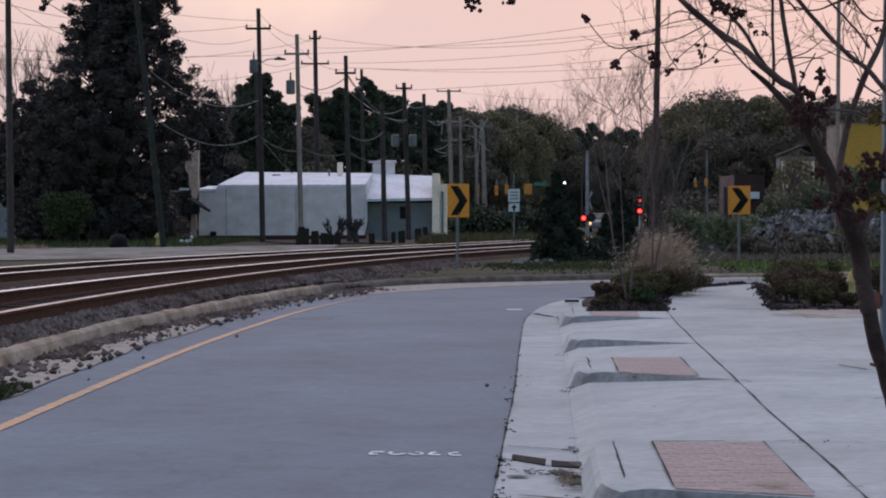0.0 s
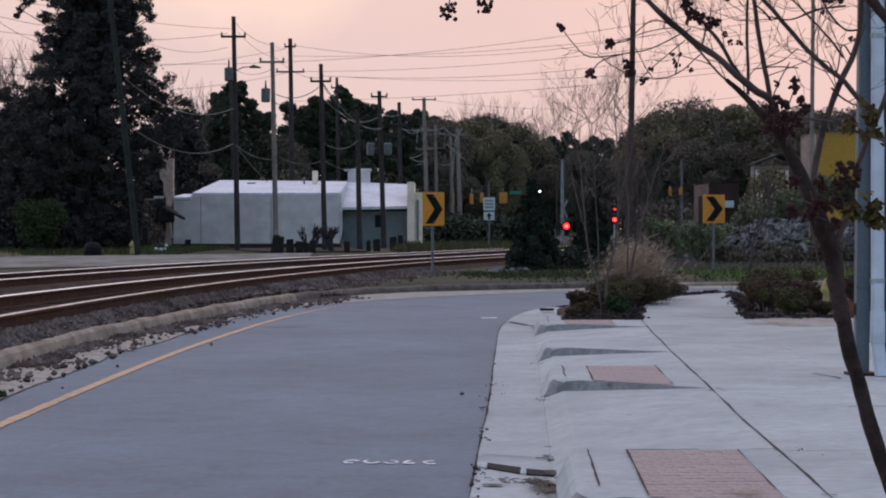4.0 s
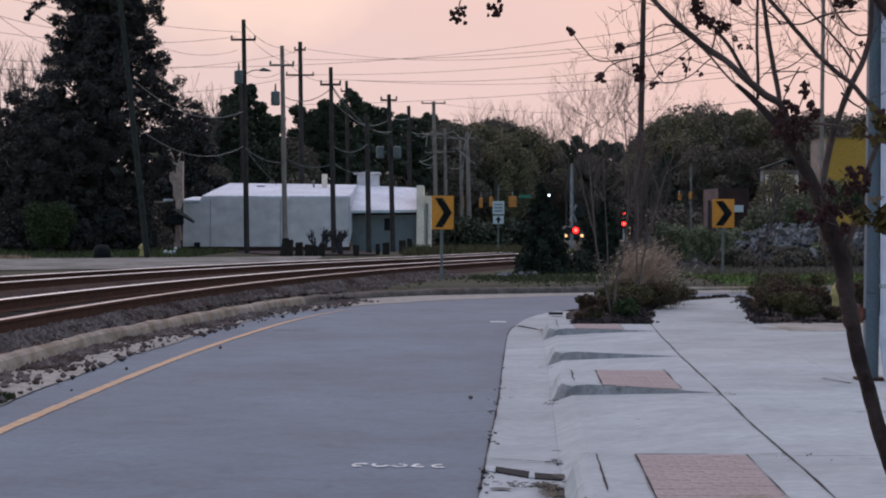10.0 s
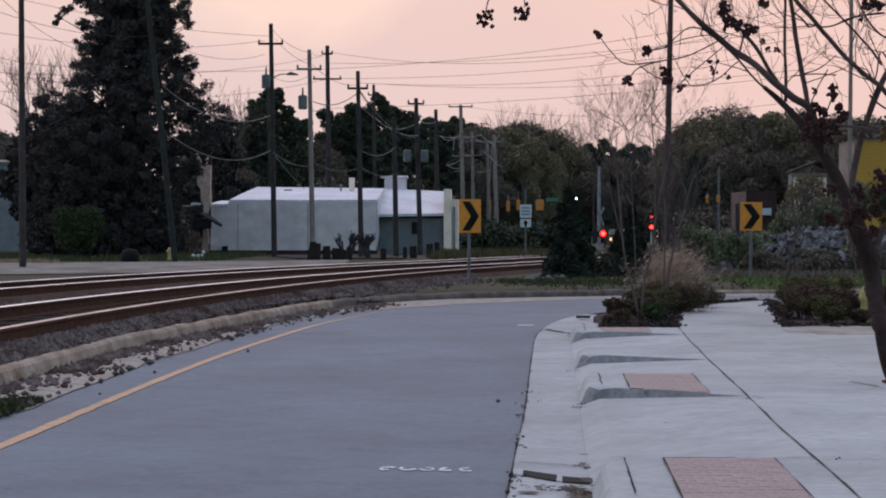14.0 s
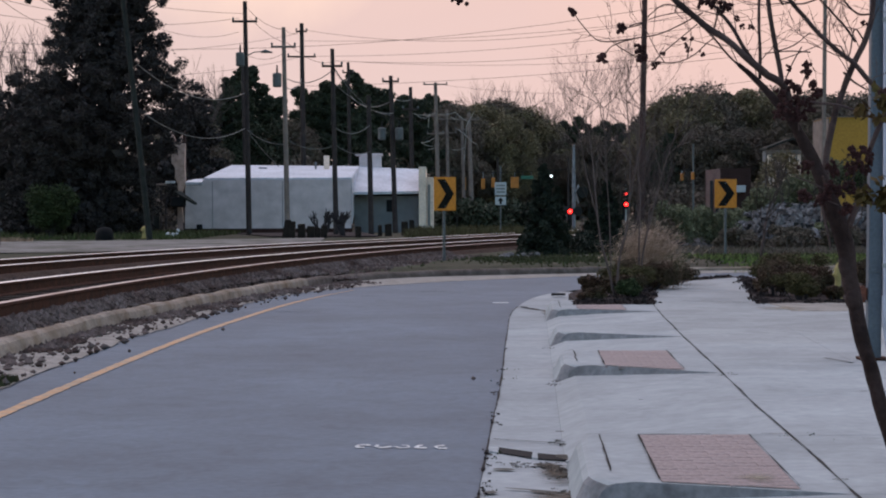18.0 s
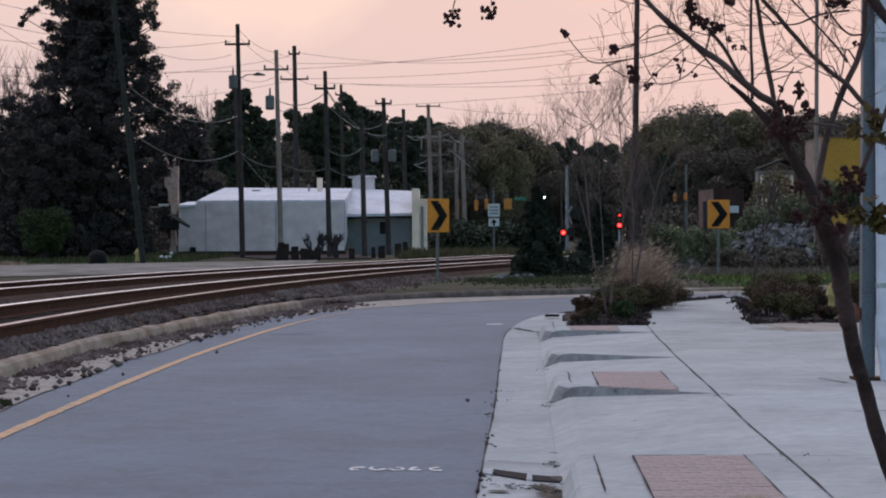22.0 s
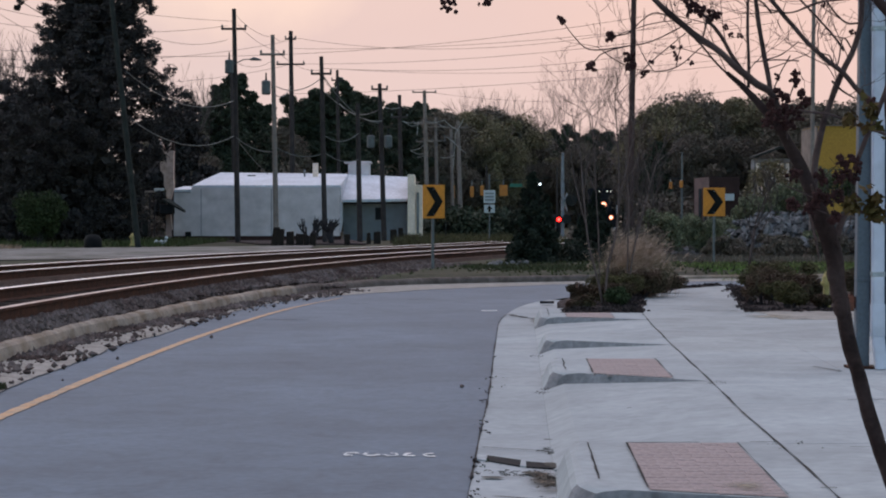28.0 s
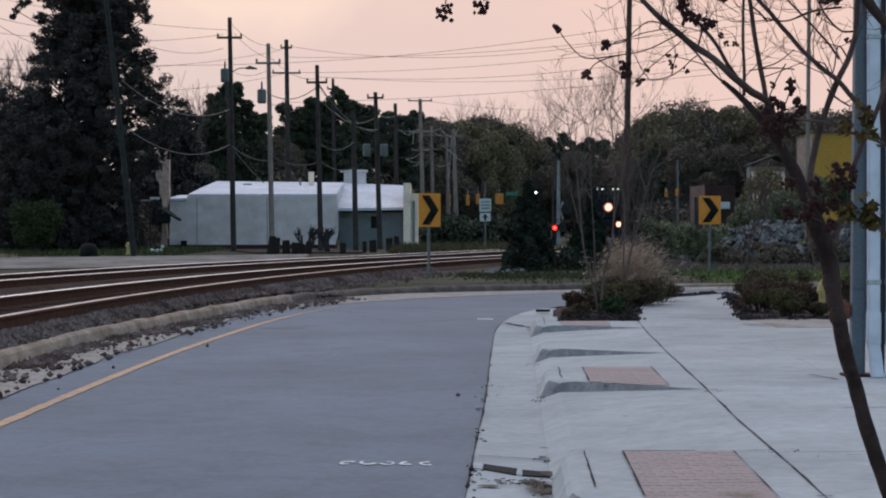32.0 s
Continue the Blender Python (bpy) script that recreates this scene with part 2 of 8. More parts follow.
MULCH = mat("dark_mulch", (0.0490, 0.0358, 0.0356), (0.0280, 0.0220, 0.0227), scale=12, fine=60, bump=1.0, spec=0.1)
ROCK = mat("pale_rubble", (0.1443, 0.1429, 0.1502), (0.0346, 0.0315, 0.0317), scale=1.8, fine=14, bump=0.5, vary=0.7, spec=0.1)
HYDRANT = mat("hydrant_yellow", (0.34, 0.27, 0.10), (0.24, 0.18, 0.06), scale=8, bump=0.1, rough=0.6)
RUBBER = mat("black_rubber", (0.011, 0.011, 0.012), scale=8, bump=0.2, spec=0.1)
CAR_PAINT = mat("grey_car_paint", (0.10, 0.11, 0.12), (0.09, 0.10, 0.11), scale=2, bump=0, rough=0.3, spec=0.6)
LOCO_PAINT = mat("dark_blue_loco_paint", (0.014, 0.015, 0.019), (0.010, 0.011, 0.014), scale=1.5, fine=12, bump=0.05, rough=0.8, spec=0.1)
SIGNAL_ORANGE = mat("signal_housing_yellow", (0.4600, 0.1564, 0.0200), (0.3680, 0.1242, 0.0160), scale=3, bump=0, rough=0.5)
STREET_GREEN = mat("street_sign_green", (0.03, 0.14, 0.09), scale=2, bump=0, rough=0.5)
RED_GLOW = glow("red_lamp", (1.0, 0.006, 0.006), 1.4)
RED_CORE = glow("red_lamp_filament", (1.0, 0.05, 0.035), 2.2)
MOSS_LEAF = leafy("dull_green_bush_leaf", (0.0450, 0.0594, 0.0238), (0.0225, 0.0302, 0.0140), scale=1.5)
OLIVE_LEAF = leafy("olive_shrub_leaf", (0.0790, 0.0689, 0.0309), (0.0527, 0.0416, 0.0217), scale=4)
RED_SOFT = glow("red_lamp_far", (1.0, 0.045, 0.05), 0.8)
HEAD_GLOW = glow("headlight", (1.0, 0.56, 0.34), 1.1)
HALO_GLOW = glow("headlight_halo", (1.0, 0.30, 0.16), 0.2)
CAR_GLOW = glow("car_headlight", (1.0, 0.52, 0.2), 0.42)
BOARD_GLOW = glow("lit_number_board", (1.0, 0.92, 0.75), 0.22)
WHITE_GLOW = glow("white_street_light", (0.85, 0.95, 1.0), 0.9)
GREEN_GLOW = glow("green_lamp", (0.1, 0.9, 0.5), 0.4)


# ---- mesh helpers ----
def part(name, bm, material, parent=None, label="", m=None, smooth=False):
    """Links a bmesh as one mesh object under a thing or a part."""
    me = bpy.data.meshes.new(name)
    bm.normal_update()
    bm.to_mesh(me)
    bm.free()
    me.materials.append(material)
    if smooth:
        for p in me.polygons:
            p.use_smooth = True
    ob = new(name, me)
    ob.parent = parent
    if m is not None:
        ob.matrix_basis = m
    if label:
        ob["label"] = label
    return ob


def shared(name, me, parent, m):
    ob = new(name, me)
    ob.parent = parent
    ob.matrix_basis = m
    return ob


def data_part(name, verts, faces, material, parent=None, label=""):
    me = bpy.data.meshes.new(name)
    me.from_pydata([tuple(v) for v in verts], [], [tuple(int(i) for i in q) for q in faces])
    me.materials.append(material)
    ob = new(name, me)
    ob.parent = parent
    if label:
        ob["label"] = label
    return ob


def thing(name, label, category, m=None, group="", kind=""):
    ob = tagged(new(name), label, category, group, kind)
    if m is not None:
        ob.matrix_basis = m
    return ob


def box(bm, x0, x1, y0, y1, z0, z1, m=None):
    c = Matrix.Translation(((x0 + x1) / 2, (y0 + y1) / 2, (z0 + z1) / 2)) @ Matrix.Diagonal((x1 - x0, y1 - y0, z1 - z0, 1))
    return bmesh.ops.create_cube(bm, size=1, matrix=(m @ c) if m is not None else c)["verts"]


def bevelled(x0, x1, y0, y1, z0, z1, r=0.01, seg=2):
    bm = bmesh.new()
    box(bm, x0, x1, y0, y1, z0, z1)
    bmesh.ops.bevel(bm, geom=bm.edges[:], offset=r, segments=seg, affect="EDGES")
    return bm


def tube(bm, pts, radii, sides=8, cap=True):
    """A tapered tube along a line of points."""
    pts = [Vector(p) for p in pts]
    if not hasattr(radii, "__len__"):
        radii = [radii] * len(pts)
    rings = []
    for i, p in enumerate(pts):
        d = (pts[min(i + 1, len(pts) - 1)] - pts[max(i - 1, 0)]).normalized()
        a = d.orthogonal().normalized() if i == 0 else (rings_a - d * rings_a.dot(d)).normalized()
        rings_a = a
        b = d.cross(a)
        rings.append([bm.verts.new(p + (a * math.cos(k * math.tau / sides) + b * math.sin(k * math.tau / sides)) * radii[i]) for k in range(sides)])
    for r0, r1 in zip(rings, rings[1:]):
        for k in range(sides):
            bm.faces.new((r0[k], r0[(k + 1) % sides], r1[(k + 1) % sides], r1[k]))
    if cap:
        bm.faces.new(rings[0][::-1])
        bm.faces.new(rings[-1])
    return bm


def smooth_line(pts, n=8):
    """Catmull-Rom through control points."""
    p = [Vector(q) for q in pts]
    p = [p[0] * 2 - p[1]] + p + [p[-1] * 2 - p[-2]]
    out = []
    for a, b, c, d in zip(p, p[1:], p[2:], p[3:]):
        for k in range(n):
            t = k / n
            out.append(0.5 * (2 * b + (c - a) * t + (2 * a - 5 * b + 4 * c - d) * t * t + (3 * b - a - 3 * c + d) * t ** 3))
    out.append(p[-2])
    return out


def leaves(rng, centres, radius, n, size, flat=1.0, long=1.6):
    """Many small leaf quads scattered in balls round the centres: vertices and faces."""
    centres = np.asarray(centres, float)
    k = rng.integers(0, len(centres), n)
    d = rng.normal(size=(n, 3))
    d /= np.linalg.norm(d, axis=1)[:, None]
    rad = np.asarray(radius, float)
    rad = rad[k] if rad.ndim else np.full(n, rad)
    pos = centres[k] + d * (rad * rng.random(n) ** 0.45)[:, None] * np.array([1, 1, flat])
    a = rng.normal(size=(n, 3))
    a /= np.linalg.norm(a, axis=1)[:, None]
    b = np.cross(a, rng.normal(size=(n, 3)))
    b /= np.linalg.norm(b, axis=1)[:, None]
    s = (size * (0.6 + 0.8 * rng.random(n)))[:, None]
    v = np.stack([pos - a * s * long / 2, pos + b * s * 0.4, pos + a * s * long / 2, pos - b * s * 0.4], 1).reshape(-1, 3)
    return v, np.arange(4 * n).reshape(n, 4)


def strip(bm, left, right, z0, z1=None):
    """A flat or sloped ribbon between two lines of the same length, as a thin slab top."""
    vl = [bm.verts.new((p[0], p[1], z0)) for p in left]
    vr = [bm.verts.new((p[0], p[1], z0 if z1 is None else z1)) for p in right]
    for i in range(len(vl) - 1):
        bm.faces.new((vl[i], vr[i], vr[i + 1], vl[i + 1]))
    return bm


def slab(top, depth, material, name, parent=None, label=""):
    """A slab with thickness from a ring of top points (x, y, z)."""
    bm = bmesh.new()
    f = bm.faces.new([bm.verts.new(p) for p in top])
    ret = bmesh.ops.extrude_face_region(bm, geom=[f])
    for v in ret["geom"]:
        if isinstance(v, bmesh.types.BMVert):
            v.co.z -= depth
    bmesh.ops.recalc_face_normals(bm, faces=bm.faces[:])
    return part(name, bm, material, parent, label)


def step(x, a, b):
    t = min(1, max(0, (x - a) / (b - a)))
    return t * t * (3 - 2 * t)


def sweep(pts, profile, closed=True, wobble=0.0):
    """A profile of (offset to the right, height) swept along a plan line."""
    bm = bmesh.new()
    rings = []
    for i, p in enumerate(pts):
        d = (pts[min(i + 1, len(pts) - 1)] - pts[max(i - 1, 0)])
        d = Vector((d.x, d.y, 0)).normalized()
        r = Vector((d.y, -d.x, 0))
        rings.append([bm.verts.new(p + r * (o + wobble * (noise.noise(p * 0.9) + 0.35 * noise.noise(p * 2.6))) + Vector((0, 0, z + (wobble * noise.noise(p * 1.2 + Vector((5, 0, 0))) if z > 0.1 else 0)))) for o, z in profile])
    n = len(profile)
    for a, b in zip(rings, rings[1:]):
        for k in range(n if closed else n - 1):
            bm.faces.new((a[k], b[k], b[(k + 1) % n], a[(k + 1) % n]))
    if closed:
        bm.faces.new(rings[0])
        bm.faces.new(rings[-1][::-1])
    bmesh.ops.recalc_face_normals(bm, faces=bm.faces[:])
    return bm


def offset_line(pts, o):
    out = []
    for i, p in enumerate(pts):
        d = pts[min(i + 1, len(pts) - 1)] - pts[max(i - 1, 0)]
        d = Vector((d.x, d.y, 0)).normalized()
        out.append(p + Vector((d.y, -d.x, 0)) * o)
    return out


def resample(pts, n):
    d = np.concatenate([[0], np.cumsum([(b - a).length for a, b in zip(pts, pts[1:])])])
    s = np.linspace(0, d[-1], n)
    return [Vector([np.interp(q, d, [p[k] for p in pts]) for k in range(3)]) for q in s]


def nearest(pts, p):
    best = None
    for a, b in zip(pts, pts[1:]):
        d = b - a
        t = min(1, max(0, (p - a).dot(d) / d.length_squared))
        q = a + d * t
        if best is None or (q - p).length < best[0]:
            best = ((q - p).length, q)
    return best[1]


# ---- plan ----
OUTER = smooth_line([(-3.3, -30, 0), (-3.27, 6, 0), (-3.2, 14, 0), (-3.15, 18.5, 0), (-3.0, 21.5, 0), (-2.88, 24.5, 0), (-2.72, 27, 0), (-2.36, 29.9, 0), (-1.9, 31.6, 0), (-1.15, 33.4, 0), (-0.25, 35.0, 0), (0.75, 36.3, 0), (3.2, 38.7, 0), (8, 41.0, 0), (20, 44.4, 0), (45, 49, 0)], 10)
KERB = smooth_line([(-3.95, -30, 0), (-3.92, 8, 0), (-3.86, 17, 0), (-3.72, 21.2, 0), (-3.45, 24, 0), (-3.08, 27.4, 0), (-2.6, 31, 0), (-1.9, 34.1, 0), (-0.9, 36.6, 0), (0.3, 37.9, 0), (2.9, 39.4, 0), (6.0, 41.2, 0), (12, 43.0, 0), (24, 46, 0), (45, 50, 0)], 8)
INNER = smooth_line([(-1.6, -30, 0), (0.05, 6, 0), (0.44, 14, 0), (0.7, 20, 0), (1.0, 25.4, 0), (1.7, 30, 0), (3.2, 33.4, 0), (5.6, 35.7, 0), (9.5, 37.6, 0), (20, 40.4, 0), (45, 44.6, 0)], 10)
SLOPE = 0.048          # the pavement runs a little to the right
CURB_W = 0.20
WALK_Z = 0.15
RAIL_Z = 0.40


def side(w, s, z=0.0):
    return Vector((w + SLOPE * s, s, z))


def track_x(y, o=0.0):
    """The near track's middle, with an offset for the far one."""
    if y < 13.2:
        x, dx = -5.225, 0.0
    elif y < 60.5:
        x, dx = -5.225 + 0.00327 * (y - 13.2) ** 2, 0.00654 * (y - 13.2)
    elif y < 150:
        t, h = (y - 60.5) / 89.5, 89.5
        x0, x1, m0, m1 = 2.091, 14.42, 0.3093, 0.078
        x = (2 * t ** 3 - 3 * t * t + 1) * x0 + (t ** 3 - 2 * t * t + t) * h * m0 + (3 * t * t - 2 * t ** 3) * x1 + (t ** 3 - t * t) * h * m1
        dx = ((6 * t * t - 6 * t) * x0 + (6 * t - 6 * t * t) * x1) / h + (3 * t * t - 4 * t + 1) * m0 + (3 * t * t - 2 * t) * m1
    else:
        x, dx = 14.42 + 0.078 * (y - 150), 0.078
    return x, dx


def track_line(o, y0, y1, dy=1.0):
    out = []
    y = y0
    while y <= y1:
        x, dx = track_x(y)
        q = o * (1 - step(y, 72, 116))
        n = math.hypot(1, dx)
        out.append(Vector((x - q / n, y + q * dx / n, 0)))
        y += dy
    return out


NEAR, FAR = track_line(0, -30, 640), track_line(4.25, -30, 118)
OUT_XY = np.array([(p.x, p.y) for p in OUTER])


def outward(x, y):
    """Distance to the left of, or beyond, the road's outer edge; negative on the road's side."""
    a, b = OUT_XY[:-1], OUT_XY[1:]
    d = b - a
    t = np.clip(((np.array([x, y]) - a) * d).sum(1) / (d * d).sum(1), 0, 1)
    q = a + d * t[:, None] - [x, y]
    k = np.argmin((q * q).sum(1))
    s = d[k][0] * (y - a[k][1]) - d[k][1] * (x - a[k][0])
    return math.copysign(math.hypot(*q[k]), s)


def ground_z(x, y):
    e = outward(x, y)
    if e < 0.05:
        return -0.06
    far = step(y, 31, 36)
    return -0.02 + 0.19 * step(e, 0.7 + 0.95 * far, 1.9 + 0.8 * far) + 0.08 * step(y, 55, 85) + 0.02 * noise.noise(Vector((x, y, 0)) * 0.4)


# ---- ground, road, kerbs ----
def build_ground():
    xs = sorted({*np.arange(-12, 14.1, 0.6).round(2), *np.arange(-60, 61, 6.0), *np.arange(-1200, 1201, 120.0)})
    ys = sorted({*np.arange(-6, 64, 0.8).round(2), *np.arange(-60, 260, 8.0), *np.arange(-300, 2401, 150.0)})
    v = [(x, y, ground_z(x, y) if y > -40 else 0) for y in ys for x in xs]
    n = len(xs)
    f = [(j * n + i, j * n + i + 1, (j + 1) * n + i + 1, (j + 1) * n + i) for j in range(len(ys) - 1) for i in range(n - 1)]
    tagged(data_part("ground", v, f, GROUND), "patchy ground of dirt, weeds and short grass", "ground", kind="structure")


def build_road():
    bm = bmesh.new()
    strip(bm, offset_line(resample(OUTER, 160), -0.3), resample(INNER, 160), 0.0)
    road = tagged(part("road", bm, ASPHALT), "grey worn asphalt one-way road curving to the right", "road", kind="structure")
    # yellow edge line, worn away in the bend
    line = [p for p in offset_line(smooth_line([(-2.95, -30, 0), (-2.85, 6, 0), (-2.78, 12, 0), (-2.65, 18, 0), (-2.44, 22.5, 0), (-2.05, 27.5, 0), (-1.42, 31.8, 0)], 12), 0.0)]
    bm = bmesh.new()
    line = [p for p in resample(line, 900)]
    wide = [0.045 * min(1.15, max(0.1, 1.0 + 0.12 * noise.noise(p * 2.3) + 0.3 * noise.noise(p * 14.0) - 0.75 * step(p.y, 25, 33))) for p in line]
    strip(bm, [p + Vector((-w, 0, 0)) for p, w in zip(line, wide)], [p + Vector((w, 0, 0)) for p, w in zip(line, wide)], 0.005)
    part("yellow_edge_line", bm, YELLOW_LINE, road, "worn yellow edge line")
    # short white marks by the gutter
    for y, x, ln, w in ((27.1, 0.86, 0.22, 0.2),):
        bm = bmesh.new()
        box(bm, x - ln / 2, x + ln / 2, y - w / 2, y + w / 2, 0.001, 0.005)
        part("white_mark", bm, WHITE_LINE, road)
    # sprayed lettering that cannot be read: plain bars
    for i in range(5):
        bm = bmesh.new()
        x = -0.42 + i * 0.108
        cy, n = 10.42 - 0.012 * i, 16
        worn = random.Random(40 + i)
        keep = 0.62 + 0.3 * worn.random()
        tilt, start = worn.uniform(-0.5, 0.5), worn.randrange(n)
        out, inn = [], []
        for q in range(n):
            c, w = math.cos(q * math.tau / n), math.sin(q * math.tau / n)
            jo, ji = worn.uniform(0.85, 1.12), worn.uniform(0.7, 1.3)
            out.append(bm.verts.new((x + 0.047 * jo * c + 0.012 * tilt * w, cy + 0.085 * jo * w, 0.005)))
            inn.append(bm.verts.new((x + 0.026 * ji * c + 0.012 * tilt * w, cy + (0.03 + 0.014 * (i % 3)) * ji * w, 0.005)))
        for q in range(int(n * keep)):
            k0, k1 = (start + q) % n, (start + q + 1) % n
            bm.faces.new((out[k0], out[k1], inn[k1], inn[k0]))
        part("painted_bar", bm, WHITE_LINE, road, "faded sprayed white mark")
    # old kerb
    k = [p for p in KERB if p.y > -12 and p.x < 4.6]
    kn, kf = [p for p in k if p.y < 33], [p for p in k if p.y > 32.2]
    tagged(part("kerb_grimy", sweep(smooth_line(kf, 4), [(-0.21, -0.1), (-0.2, 0.13), (-0.16, 0.155), (-0.05, 0.15), (-0.015, 0.12), (0.0, 0.08), (0.03, -0.1)], wobble=0.02), DARK_CONCRETE), "dark concrete kerb at the bend", "kerb", kind="structure")
    tagged(part("kerb_old", sweep(smooth_line(kn, 10), [(-0.15, -0.1), (-0.14, 0.12), (-0.09, 0.165), (0.005, 0.16), (0.04, 0.132), (0.06, 0.08), (0.1, -0.1)], wobble=0.018), OLD_CONCRETE), "weathered stained concrete kerb along the railway", "kerb", kind="structure")
    k2 = [p for p in KERB if p.x > 4.3]
    tagged(part("kerb_far", sweep(k2, [(-0.15, -0.1), (-0.14, 0.1), (0.0, 0.1), (0.04, 0.07), (0.06, -0.1)]), OLD_CONCRETE), "pale tan concrete kerb round the bend", "kerb", kind="structure")
    # sand and grit washed against the kerb
    bm = bmesh.new()
    a = [p for p in resample(KERB, 700) if p.y > -5]
    b = [nearest(OUTER, p) for p in a]
    strip(bm, a, [q + (q - p).normalized() * (0.055 * noise.noise(p * 0.9) + 0.03 * noise.noise(p * 3.2)) for p, q in zip(a, b)], 0.03, 0.006)
    edge = [q + (q - p).normalized() * (0.055 * noise.noise(p * 0.9) + 0.03 * noise.noise(p * 3.2)) for p, q in zip(a, b)]
    crack = bmesh.new()
    cut = [p for p in edge if p.y < 28]
    strip(crack, offset_line(cut, -0.004), [p + Vector((0.004 + 0.016 * noise.noise(p * 5), 0, 0)) for p in cut], 0.0075)
    part("edge_crack", crack, JOINT, road)
    for x0, x1, y in ((-2.12, -1.55, 24.7), (-1.2, -0.9, 29.4), (-0.3, 0.1, 31.0)):
        crack = bmesh.new()
        pts = [Vector((x, y + 0.05 * noise.noise(Vector((x * 4, y, 0))), 0)) for x in np.linspace(x0, x1, 12)]
        strip(crack, [p + Vector((0, 0.03, 0)) for p in pts], [p - Vector((0, 0.02, 0)) for p in pts], 0.006)
        part("crack", crack, JOINT, road)
    tagged(part("grit_verge", bm, SAND), "sandy grit and broken concrete beside the road", "verge", kind="structure")


# ---- pavement on the right ----
# near edge at the kerb side, far edge, paver panel, how fast the near edge runs towards the road's start
ISLANDS = ((8.02, 9.70, True, 0.40), (14.2, 15.6, True, 0.74), (18.07, 19.3, False, 0.66), (22.4, 24.6, True, 0.5))


def walk_w(s):
    """The joint between the aprons and the walk, which spreads a little with the distance."""
    return float(np.interp(s, (-9, 7.4, 11.5, 13.5, 15.6, 20, 22.6, 25), (1.25, 1.288, 1.302, 1.33, 1.35, 1.403, 1.463, 1.51)))


def walk_w2(s):
    return float(np.interp(s, (-9, 12.2, 15.3, 20.2, 25.7), (2.25, 2.372, 2.417, 2.52, 2.9)))


def isle_near(isle, w):
    """Where an island's near face stands, at an offset from the kerb."""
    a, b, panel, skew = isle
    return a - skew * max(0.0, w - CURB_W - 0.04)


def patch_mesh(cx, cy, rx, ry, z, seed, turn=0.0):
    """A thin flat stain with a ragged outline."""
    bm = bmesh.new()
    ring = []
    for k in range(40):
        a = k * math.tau / 40
        r = 1 + 0.34 * noise.noise(Vector((math.cos(a) * 1.6, math.sin(a) * 1.6, seed))) + 0.2 * noise.noise(Vector((math.cos(a) * 5, math.sin(a) * 5, seed)))
        x, y = rx * r * math.cos(a), ry * r * math.sin(a)
        ring.append(bm.verts.new((cx + x * math.cos(turn) - y * math.sin(turn), cy + x * math.sin(turn) + y * math.cos(turn), z)))
    bm.faces.new(ring)
    return bm


def ragged_line(pts, half, z, seed=0.0):
    """A dirty joint: a ribbon whose width swells and pinches along its way."""
    bm = bmesh.new()
    pts = resample([Vector((q[0], q[1], 0)) for q in pts], max(8, int(sum((Vector(v[:2]) - Vector(u[:2])).length for u, v in zip(pts, pts[1:])) / 0.05)))
    left, right = [], []
    for i, q in enumerate(pts):
        d = (pts[min(i + 1, len(pts) - 1)] - pts[max(i - 1, 0)]).normalized()
        n = Vector((d.y, -d.x, 0))
        k = half * max(0.25, 0.85 + 1.1 * noise.noise(q * 1.7 + Vector((seed, 0, 0))) + 0.5 * noise.noise(q * 7 + Vector((0, seed, 0))))
        c = q + n * half * 0.5 * noise.noise(q * 3 + Vector((0, 0, seed)))
        left.append(c - n * k)
        right.append(c + n * k)
    strip(bm, left, right, z)
    return bm


